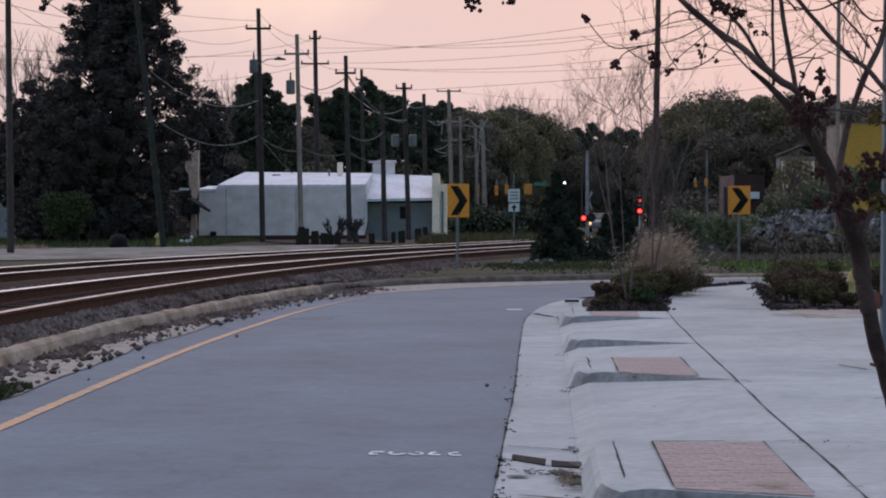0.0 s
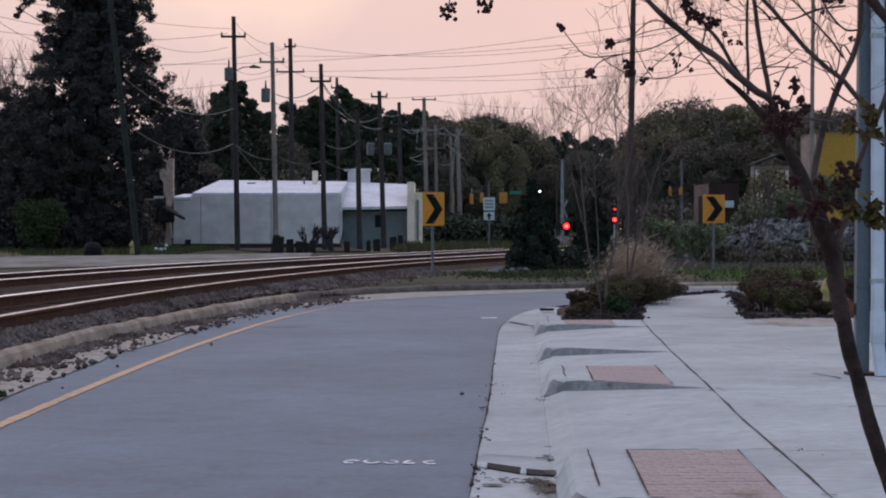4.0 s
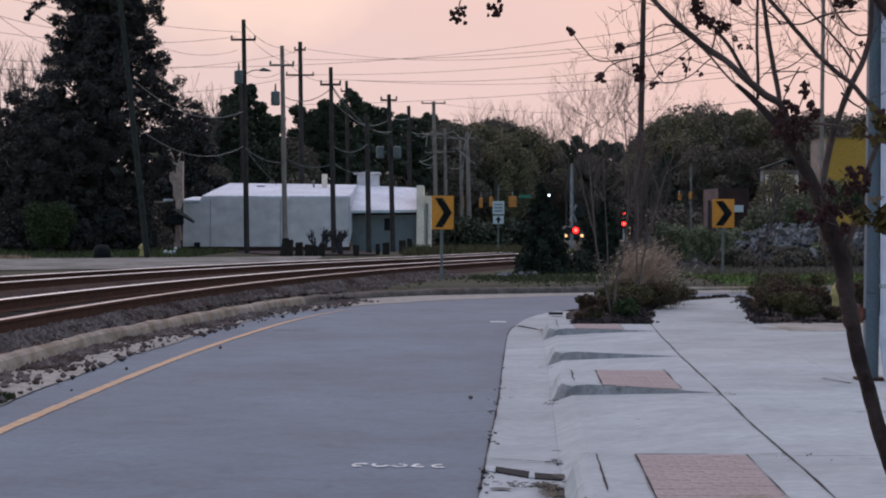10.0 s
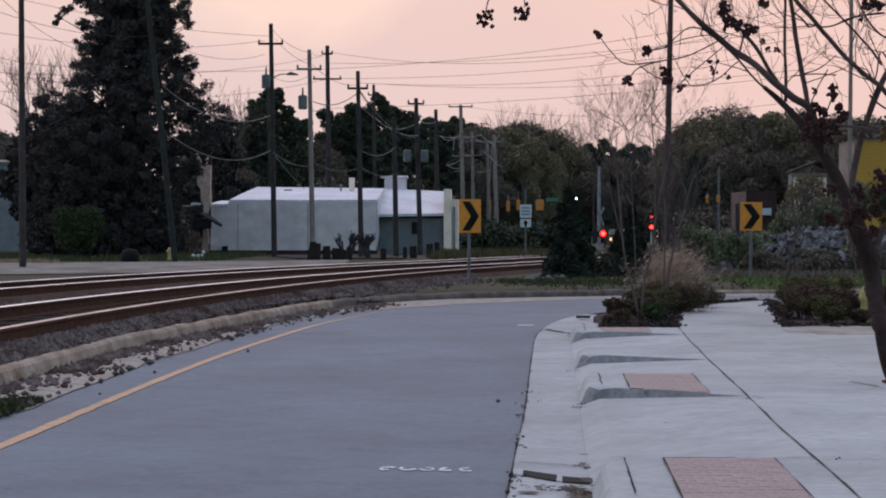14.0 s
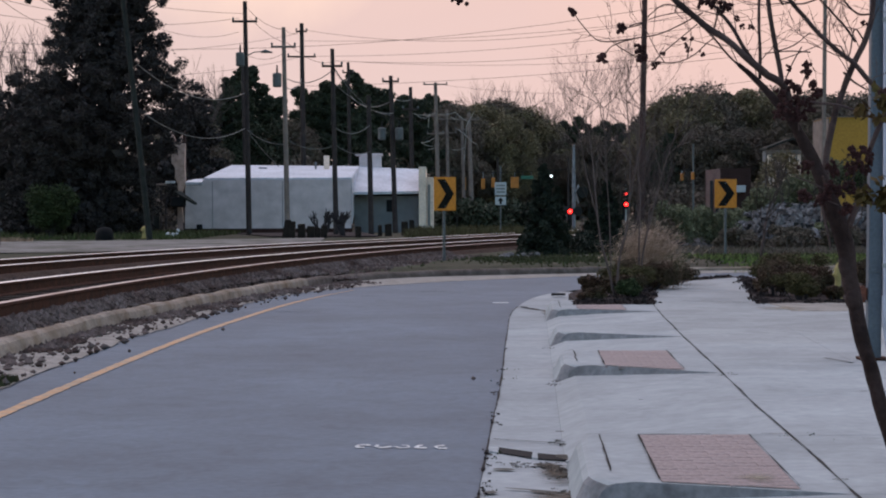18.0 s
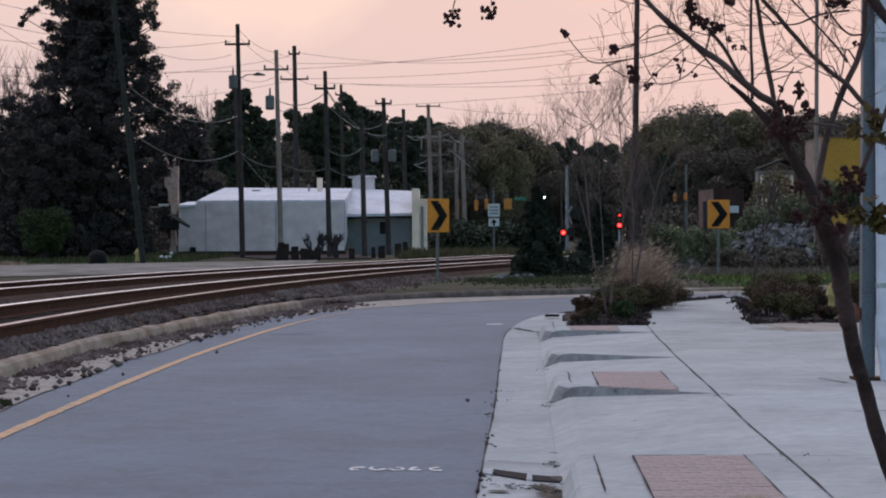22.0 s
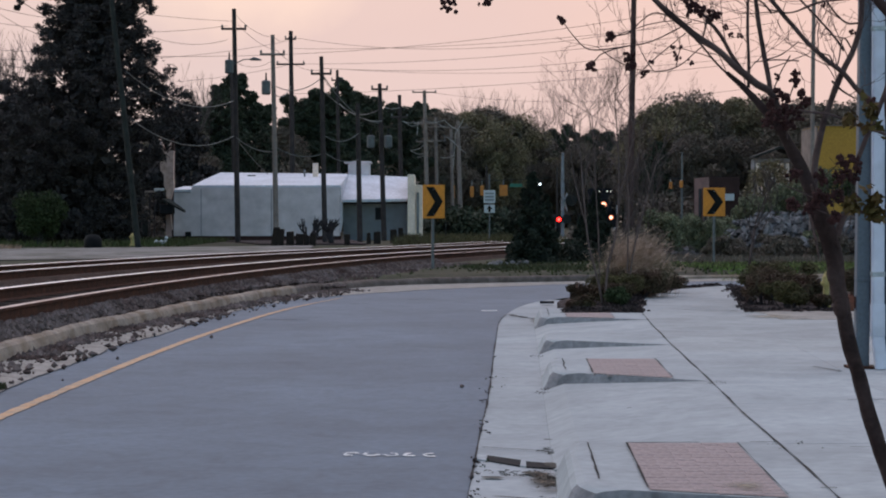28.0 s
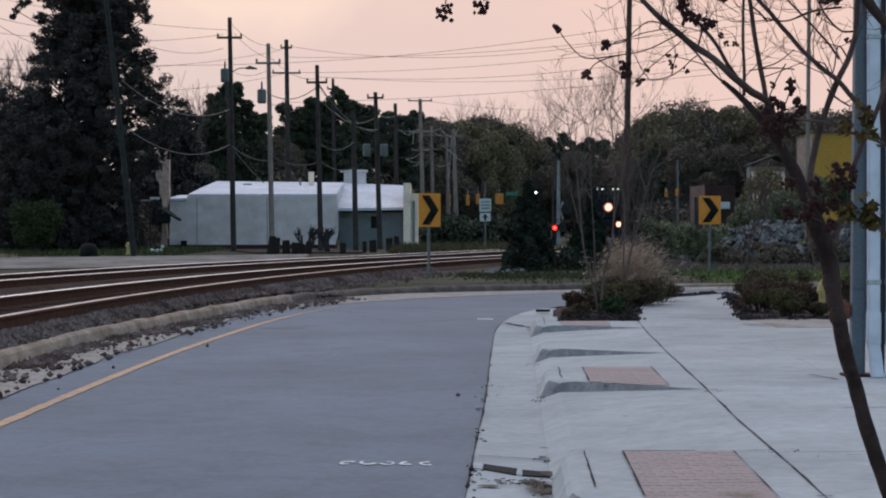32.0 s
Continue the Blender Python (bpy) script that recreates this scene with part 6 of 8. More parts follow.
def build_magnolia():
    """Broad ragged cone of small leafy clumps on a tall trunk."""
    rng = np.random.default_rng(61)
    b = at(194, 413, 86)
    t = thing("magnolia_tree", "huge dark evergreen magnolia with glossy leaves", "tree", pose(b.x, 86, 0.3))
    zs = (0.0, 3.0, 4.4, 5.6, 6.4, 6.9, 7.45, 8.1, 8.7, 9.2, 9.6, 10.2, 10.6, 11.5, 12.2, 14.5, 16.5)
    east = (2.0, 2.4, 3.3, 4.5, 4.35, 4.15, 3.45, 2.85, 2.95, 2.55, 2.15, 2.5, 2.7, 2.45, 2.3, 1.4, 0.25)
    west = (4.6, 5.0, 5.1, 4.9, 4.7, 4.5, 4.0, 3.0, 2.65, 2.65, 2.65, 2.25, 2.0, 2.2, 2.3, 1.4, 0.25)
    ws = [(e + w) / 2 for e, w in zip(east, west)]
    mid = [(e - w) / 2 for e, w in zip(east, west)]
    cs, rs = [], []
    for k in range(1700):
        z = 16.2 * rng.random() ** 1.45 + 0.3
        a = rng.uniform(0, math.tau)
        edge = np.interp(z, zs, ws) * (1.05 + rng.normal(0, 0.045)) - 0.06
        q = edge * rng.uniform(0.5, 1.0)
        cs.append((math.cos(a) * q + np.interp(z, zs, mid), math.sin(a) * q, z))
        rs.append(rng.uniform(0.2, 0.42))
    for x, z, r in ((-3.5, 10.55, 0.16), (-3.38, 10.85, 0.24), (-3.1, 11.1, 0.26), (-2.8, 11.25, 0.22), (-2.5, 11.55, 0.24)):
        cs.append((x, 0.4, z))
        rs.append(r)
    segs = [((0, 0, max(0.4, c[2] - 0.5 * math.hypot(c[0], c[1]) - 0.3)), c, 0.05, 0.012) for c in cs[::3]]
    v, f = prisms(segs, 4)
    tagged(data_part("bough_growth", v, f, BARK_DARK, t), kind="stuff")
    bm = bmesh.new()
    tube(bm, [(0, 0, -0.2), (0.1, 0, 5), (0, 0.1, 10), (0, 0, 15.8)], [0.42, 0.32, 0.2, 0.05], 10)
    part("trunk", bm, BARK_DARK, t)
    v, _ = leaves(rng, cs, rs, 210000, 0.085, 0.8)
    core = [(rng.normal(0, 0.26) * np.interp(z, zs, ws) + np.interp(z, zs, mid), rng.normal(0, 0.28) * np.interp(z, zs, ws), z) for z in 14.5 * rng.random(500) ** 1.3]
    v2, _ = leaves(rng, core, 0.5, 9000, 0.3)
    quads = np.concatenate([v, v2]).reshape(-1, 4, 3)
    # gaps between the boughs let the sky through near the crown's edge
    mids = quads.mean(1)
    reach = np.abs(mids[:, 0] - np.interp(mids[:, 2], zs, mid)) / np.interp(mids[:, 2], zs, ws)
    gap = np.array([noise.noise(Vector((p[0] * 1.9, p[1] * 0.12, p[2] * 1.9))) for p in mids])
    quads = quads[gap < 0.62 - 0.36 * np.clip(reach, 0, 0.9)]
    v, f = quads.reshape(-1, 3), np.arange(4 * len(quads)).reshape(-1, 4)
    data_part("crown", v, f, MAGNOLIA, t)


def build_left_trees():
    build_magnolia()
    b = at(60, 413, 90)
    m = leaf_tree(62, 7.2, 3.4, MAGNOLIA, 16000, 0.22, "round", 0.25, "evergreen_tree", "dark evergreen tree beside the magnolia", low=0.1)
    m.matrix_basis = pose(b.x, 92, 0.3)
    b = at(345, 413, 118)
    m = leaf_tree(63, 8.3, 2.6, MAGNOLIA, 14000, 0.2, "round", 0.25, "evergreen_tree", "dark evergreen tree beside the magnolia", low=0.1)
    m.matrix_basis = pose(b.x, 118, 0.3)
    b = at(95, 413, 80)
    s = shrub(64, 1.3, 2.35, MOSS_LEAF, 18000, 0.07, "rounded green bush on the grass verge", spread=0.26)
    s.matrix_basis = pose(b.x, 80, 0.3)
    b = at(191, 413, 72)
    t = thing("dark_barrel", "dark rounded bin beside the gravel lane", "bin", pose(b.x, 72, 0.22))
    bm = bmesh.new()
    tube(bm, [(0, 0, 0), (0, 0, 0.05), (0, 0, 0.35), (0, 0, 0.5), (0, 0, 0.56)], [0.3, 0.34, 0.34, 0.26, 0.1], 14)
    part("drum", bm, RUBBER, t, smooth=True)
    hydrant(at(261, 413, 76).x, 76, 0.3, 0.5, 0.75)


def hydrant(x, y, z, h, s=1.0):
    t = thing("fire_hydrant", "yellow cast-iron fire hydrant", "fire hydrant", pose(x, y, z), "fire hydrants")
    bm = bmesh.new()
    tube(bm, [(0, 0, 0), (0, 0, 0.05), (0, 0, 0.06), (0, 0, h * 0.6)], [0.15 * s, 0.15 * s, 0.1 * s, 0.1 * s], 12)
    part("barrel", bm, HYDRANT, t)
    bm = bmesh.new()
    tube(bm, [(0, 0, h * 0.6), (0, 0, h * 0.64), (0, 0, h * 0.85), (0, 0, h * 0.95), (0, 0, h)], [0.14 * s, 0.14 * s, 0.12 * s, 0.06 * s, 0.03 * s], 12)
    part("bonnet", bm, HYDRANT, t)
    for sx in (-1, 1):
        bm = bmesh.new()
        tube(bm, [(0, 0, h * 0.68), (sx * 0.17 * s, 0, h * 0.68)], 0.055 * s, 8)
        part("nozzle_cap", bm, HYDRANT, t)


def grass_patch(name, seed, n, area, h, material, label, z=None):
    rng = np.random.default_rng(seed)
    vs = []
    for _ in range(n):
        x, y = area(rng)
        g = ground_z(x, y) if z is None else z
        a = rng.uniform(0, math.tau)
        l = h * rng.uniform(0.5, 1.3)
        dx, dy = math.cos(a) * 0.035, math.sin(a) * 0.035
        b = rng.normal(0, 0.4 * l, 2)
        vs += [(x - dx, y - dy, g - 0.01), (x + dx, y + dy, g - 0.01), (x + b[0], y + b[1], g + l)]
    f = np.arange(3 * n).reshape(n, 3)
    tagged(data_part(name, vs, f, material), label, "grass", kind="stuff")


def build_mid_plants():
    def verge(rng):
        while True:
            x, y = rng.uniform(-4, 22), rng.uniform(37, 60)
            tx, _ = track_x(y)
            if outward(x, y) > 1.5 and x > tx + 2.4 and noise.noise(Vector((x * 0.5, y * 0.22, 4))) + 0.12 * (x - 3) > rng.uniform(-0.35, 0.15):
                return x, y

    grass_patch("grass_verge", 5, 8000, verge, 0.075, GRASS, "short green grass and weeds behind the kerb")
    grass_patch("grass_verge", 16, 2200, lambda r: (2.6 + r.normal(0, 0.9), 45 + r.normal(0, 1.6)), 0.055, GRASS, "patch of fresh green weeds beside the sign")
    grass_patch("grass_verge", 15, 12000, lambda r: (r.uniform(6.2, 20), r.uniform(38.5, 49)), 0.07, LAWN, "short bright green grass round the bend")
    grass_patch("grass_verge", 6, 13000, lambda r: (-32 + 22 * r.random(), r.uniform(77, 99)), 0.24, LANE_GRASS, "green grass along the gravel lane")
    grass_patch("scrub_verge", 18, 9000, lambda r: (r.uniform(5, 20), r.uniform(49, 57)), 0.13, WOOD_DARK, "dull brown weeds below the rubble bank")
    dirt = slab([(-10.2, 96, 0.31), (-4.0, 99.6, 0.31), (-2.6, 82, 0.31), (-7.2, 82, 0.31)], 0.05, MULCH, "bare_dirt")
    tagged(dirt, "dark bare dirt before the white building", "dirt", kind="structure")
    grass_patch("grass_verge", 7, 4500, lambda r: (r.uniform(-1.5, 6), r.uniform(80, 105)), 0.36, OLIVE_LEAF, "grassy bank beside the railway")
    grass_patch("grass_tuft", 8, 520, lambda r: (r.uniform(-3.5, -3.2), r.uniform(13.2, 14.6)), 0.04, GRASS, "weeds growing at the old kerb", 0.02)
    grass_patch("grass_verge", 9, 4000, lambda r: (r.uniform(-24, -15), r.uniform(68, 71)), 0.2, STRAW, "dry yellow grass tuft")
    heap = thing("stone_heap", "small heap of pale broken stones on the verge", "stones", pose(at(925, 413, 48).x, 48, 0.1))
    for k in range(16):
        bm = bmesh.new()
        bmesh.ops.create_icosphere(bm, subdivisions=1, radius=random.uniform(0.05, 0.12))
        for v in bm.verts:
            v.co *= random.uniform(0.7, 1.3)
            v.co.z *= 0.7
        bmesh.ops.translate(bm, vec=(random.gauss(0, 0.28), random.gauss(0, 0.3), 0.04 + 0.05 * (k % 3)), verts=bm.verts[:])
        part("stone", bm, ROCK, heap)
    # arborvitae
    for brg, y, h, r, seed, n in ((968, 50, 2.42, 0.74, 71, 40000), (992, 50.6, 1.85, 0.42, 73, 12000), (1080, 54, 2.03, 0.6, 72, 26000), (1054, 55, 1.3, 0.36, 74, 9000)):
        b = at(brg, 413, y)
        t = leaf_tree(seed, h, r, CONIFER, n, 0.055, "spire", 0.06, "evergreen_shrub", "dense dark conical evergreen shrub beside the track", "shrub", low=0.06)
        t.matrix_basis = pose(b.x, y, 0.12)
    rng = np.random.default_rng(17)
    cs = [tuple(at(rng.uniform(1000, 1150), 413, y).xy) + (0.1 + 0.4 * rng.random() ** 1.5,) for y in rng.uniform(50.5, 53.5, 46)] + [tuple(at(rng.uniform(930, 1010), 413, y).xy) + (0.1 + 0.15 * rng.random(),) for y in rng.uniform(49, 50, 14)]
    cs += [tuple(at(rng.uniform(1022, 1052), 413, y).xy) + (0.25 + 0.42 * rng.random(),) for y in rng.uniform(51, 53, 16)]
    v, f = leaves(rng, cs, 0.2, 11500, 0.05, 0.8)
    v[:, 2] = np.maximum(v[:, 2], 0.05)
    tagged(data_part("low_scrub", v, f, CONIFER), "low dark scrub at the foot of the evergreens", "scrub", kind="stuff")
    # planting bed in front of the bend
    def ragged(ring, amp=0.09):
        pts = []
        for a, b in zip(ring, ring[1:] + ring[:1]):
            a, b = Vector(a), Vector(b)
            m = max(2, int((b - a).length / 0.12))
            for q in range(m):
                p = a.lerp(b, q / m)
                pts.append(p + Vector((amp * noise.noise(p * 2.1), amp * 1.6 * noise.noise(p * 1.7 + Vector((9, 0, 0))), 0)))
        return pts

    bed = slab(ragged([(1.66, 23.42, 0.157), (2.62, 23.4, 0.157), (2.88, 25.6, 0.157), (3.14, 28.2, 0.157), (3.55, 29.9, 0.157), (4.1, 31.5, 0.157), (5.2, 33.3, 0.157), (4.7, 33.5, 0.15), (3.4, 32.6, 0.14), (2.45, 30.2, 0.14), (1.78, 26.6, 0.15)], 0.05), 0.2, MULCH, "planting_bed")
    tagged(bed, "dark mulch bed beside the pavement", "planting bed", kind="structure")
    bed = slab(ragged([(3.93, 23.6, 0.157), (9, 23.9, 0.157), (12, 33, 0.157), (5.6, 33.6, 0.15), (5.12, 31.9, 0.157), (4.4, 27.3, 0.157)]), 0.2, MULCH, "planting_bed")
    tagged(bed, "dark mulch bed with bronze shrubs", "planting bed", kind="structure")
    sand = slab(ragged([(4.0, 21.7, 0.154), (8.6, 21.7, 0.154), (8.6, 24.4, 0.154), (4.05, 24.2, 0.154)], 0.06), 0.1, SAND, "sand_strip")
    tagged(sand, "pale sandy strip before the mulch bed", "sand", kind="structure")
    rng = np.random.default_rng(31)
    cs = [(x + rng.normal(0, 0.1), y + rng.normal(0, 0.12), 0.02) for x, y, k in ((0.93, 14.2, 4), (0.88, 13.9, 3), (0.66, 9.75, 2), (0.62, 9.4, 2), (1.0, 17.9, 1)) for _ in range(k)]
    v, f = leaves(rng, cs, 0.08, 260, 0.009, 0.12)
    tagged(data_part("leaf_litter", v, f, MULCH), "dark leaf litter and dirt in the gutter", "litter", kind="stuff")
    cs = [(rng.normal(0, 0.05) + x, y + rng.normal(0, 0.1), WZ) for x, y, WZ in ((1.79, 9.62, 0.155), (0.27, 8.7, 0.01), (0.25, 9.9, 0.01), (1.85, 9.4, 0.155), (1.98, 13.2, 0.155), (0.5, 14.6, 0.01), (0.52, 15.5, 0.01), (0.36, 12.0, 0.01)) for _ in range(3)]
    v, f = leaves(rng, cs, 0.028, 110, 0.009, 0.5)
    tagged(data_part("joint_weeds", v, f, SHRUB_GREEN), "tiny weeds growing in the pavement joints", "weeds", kind="stuff")
    cs = [(rng.uniform(3.95, 8.5), 23.55 + 0.5 * rng.random() ** 2, 0.16) for _ in range(90)] + [(3.93 + 0.135 * (y - 23.7) + rng.normal(0.05, 0.05), y, 0.16) for y in np.linspace(23.7, 33, 50)] + [(rng.uniform(1.72, 2.6), 23.45 + 1.1 * rng.random() ** 1.5, 0.16) for _ in range(70)] + [(np.interp(y, (23.4, 28.2, 31.5, 33.3), (2.6, 3.1, 4.05, 5.1)) - abs(rng.normal(0, 0.12)), y, 0.16) for y in rng.uniform(23.4, 33.3, 90)]
    v, f = leaves(rng, cs, 0.11, 7600, 0.032, 0.3)
    tagged(data_part("mulch_litter", v, f, MULCH), "loose dark bark mulch and dead leaves", "mulch", kind="stuff")
    specs = ((1.98, 24.5, 0.19, 0.24, SHRUB_BROWN), (2.46, 25.0, 0.18, 0.34, SHRUB_GREEN), (2.12, 25.7, 0.28, 0.38, SHRUB_BROWN), (2.5, 25.6, 0.33, 0.4, SHRUB_BROWN), (3.0, 28.0, 0.42, 0.6, SHRUB_BROWN), (2.7, 27.0, 0.38, 0.5, OLIVE_LEAF), (3.25, 28.4, 0.36, 0.62, OLIVE_LEAF), (3.6, 29.8, 0.42, 0.55, SHRUB_BROWN),
             (4.5, 25.6, 0.36, 0.62, SHRUB_BROWN), (4.62, 24.5, 0.3, 0.45, OLIVE_LEAF), (4.95, 25.5, 0.3, 0.56, SHRUB_BROWN), (4.78, 26.9, 0.36, 0.62, SHRUB_BROWN), (5.15, 28.9, 0.4, 0.66, OLIVE_LEAF), (5.5, 30.8, 0.42, 0.62, SHRUB_BROWN), (5.06, 24.6, 0.18, 0.26, SHRUB_BROWN), (6.3, 24.9, 0.36, 0.45, OLIVE_LEAF), (6.5, 25.6, 0.5, 0.62, SHRUB_BROWN), (6.2, 27.6, 0.4, 0.6, SHRUB_BROWN), (6.6, 28.2, 0.5, 0.66, SHRUB_GREEN))
    for i, (x, y, r, h, mt) in enumerate(specs):
        s = shrub(80 + i, r, h * 0.86, mt, 9500, 0.021, "low bronze-leaved shrub in the mulch bed" if mt is SHRUB_BROWN else "low olive-leaved shrub in the mulch bed" if mt is OLIVE_LEAF else "low green shrub in the mulch bed")
        tagged(s, group="bed shrubs")
        s.matrix_basis = pose(x, y, 0.14)
    # ornamental grass clump
    rng = np.random.default_rng(9)
    t = thing("ornamental_grass", "tan dry ornamental grass with feathery plumes in the planting bed", "ornamental grass", pose(3.02, 28.3, 0.14))
    segs, plume = [], []
    for k in range(1050):
        p = np.array([rng.normal(0, 0.2), rng.normal(0, 0.16), 0])
        lean = rng.normal(0.08, 0.17) + p[0] * 0.3
        h = rng.uniform(0.4, 1.08) * (1.0 - 0.75 * abs(p[0]))
        q = p + [lean * 0.35 * h, rng.normal(0, 0.05), h * 0.6]
        e = q + [lean * 0.7 * h, rng.normal(0, 0.05), h * 0.35]
        segs += [(p, q, 0.0019, 0.0016), (q, e, 0.0016, 0.0012)]
        if k % 2 == 0:
            for _ in range(5):
                u = rng.uniform(0.55, 1.1)
                c = q + (e - q) * u
                plume.append((c, c + [rng.normal(0.045, 0.025), rng.normal(0, 0.02), rng.uniform(0.0, 0.06)], 0.0024, 0.0008))
    v, f = prisms(segs, 3)
    data_part("blades", v, f, STRAW, t)
    v, f = prisms(plume, 3)
    tagged(data_part("plume_growth", v, f, PLUME, t, "pale feathery plumes"), kind="stuff")
    # bare two-stemmed trees in the bed
    def slim_tree(seed, base, stems, label):
        rng = np.random.default_rng(seed)
        t = thing("crape_myrtle", label, "tree", pose(*base))
        tw = []
        for pts, r0, r1 in stems:
            line = smooth_line([Vector(p) for p in pts], 4)
            bm = bmesh.new()
            n = len(line) - 1
            tube(bm, line, [0.74 * (r0 + (r1 - r0) * k / n) for k in range(n + 1)], 7)
            part("stem", bm, PALE_TWIG, t, smooth=True)
            for k in range(int(n * 0.6), n + 1):
                for _ in range(1 if k < n else 3):
                    d = np.array([rng.normal(0, 0.75), rng.normal(0, 0.6), rng.uniform(0.5, 1.0)])
                    grow(rng, line[k], d, rng.uniform(0.28, 0.46), 0.006, 3, tw, 0.42, 0.45, 2, 0.72)
        v, f = prisms([(a, b, max(ra * 0.85, 0.0013), max(rb, 0.001)) for a, b, ra, rb in tw], 3)
        tagged(data_part("crown", v, f, PALE_TWIG, t, "many fine bare twigs"), kind="stuff")
        ends = np.array([q[1] for q in tw if q[3] < 0.002])
        v, f = leaves(rng, ends, 0.03, 700, 0.011)
        tagged(data_part("bud_growth", v, f, SHRUB_BROWN, t, "tiny reddish buds"), kind="stuff")

    slim_tree(91, (2.3, 25.2, 0.14), (
        ([(0, 0, 0), (-0.1, 0, 0.45), (-0.2, 0, 0.85), (-0.26, 0, 1.45), (-0.3, 0.1, 2.0), (-0.4, 0.1, 2.5)], 0.024, 0.008),
        ([(0.02, 0, 0), (0.06, 0.05, 0.5), (0.16, 0, 0.95), (0.2, 0, 1.5), (0.18, -0.1, 2.1), (0.14, -0.1, 2.7)], 0.026, 0.008),
        ([(-0.24, 0, 1.1), (-0.36, 0.05, 1.6), (-0.42, 0.05, 1.95), (-0.46, 0.1, 2.2)], 0.012, 0.007),
        ([(0.18, 0, 1.2), (0.3, 0.05, 1.8), (0.38, 0.1, 2.15), (0.42, 0.1, 2.5)], 0.012, 0.007),
        ([(-0.05, 0, 0.3), (-0.06, 0.1, 1.0), (-0.1, 0.1, 1.7), (-0.14, 0.1, 2.5)], 0.012, 0.007)), "bare slim crape myrtle in the planting bed")
    slim_tree(92, (2.83, 27.2, 0.14), (
        ([(0, 0, 0), (0.06, 0, 0.6), (0.2, 0, 1.2), (0.36, 0, 1.8), (0.52, 0, 2.25)], 0.022, 0.009),
        ([(0, 0.03, 0), (0.0, 0.04, 0.7), (0.02, 0.04, 1.4), (-0.02, 0.1, 1.9), (0.02, 0.1, 2.6)], 0.018, 0.008)), "bare slim crape myrtle behind the ornamental grass")
    for brg, y, h, seed in ((1120, 54, 3.6, 95), (1150, 56, 3.9, 96), (1070, 57, 3.4, 97), (1176, 58, 3.2, 98)):
        t = bare_tree(seed, h * 0.93, TWIG, 4, 0.03, 0.4, 0.55, 2, "small_tree", "leafless young tree beside the railway", 2, 0.0045)
        t.matrix_basis = pose(at(brg, 413, y).x, y, 0.12)
    b = at(1352, 470, 45)
    t = bare_tree(94, 2.6, TWIG, 4, 0.036, 0.4, 0.5, 2, "small_tree", "small bare young tree on the grass verge", 2, 0.005)
    t.matrix_basis = pose(b.x, 45, 0.14)


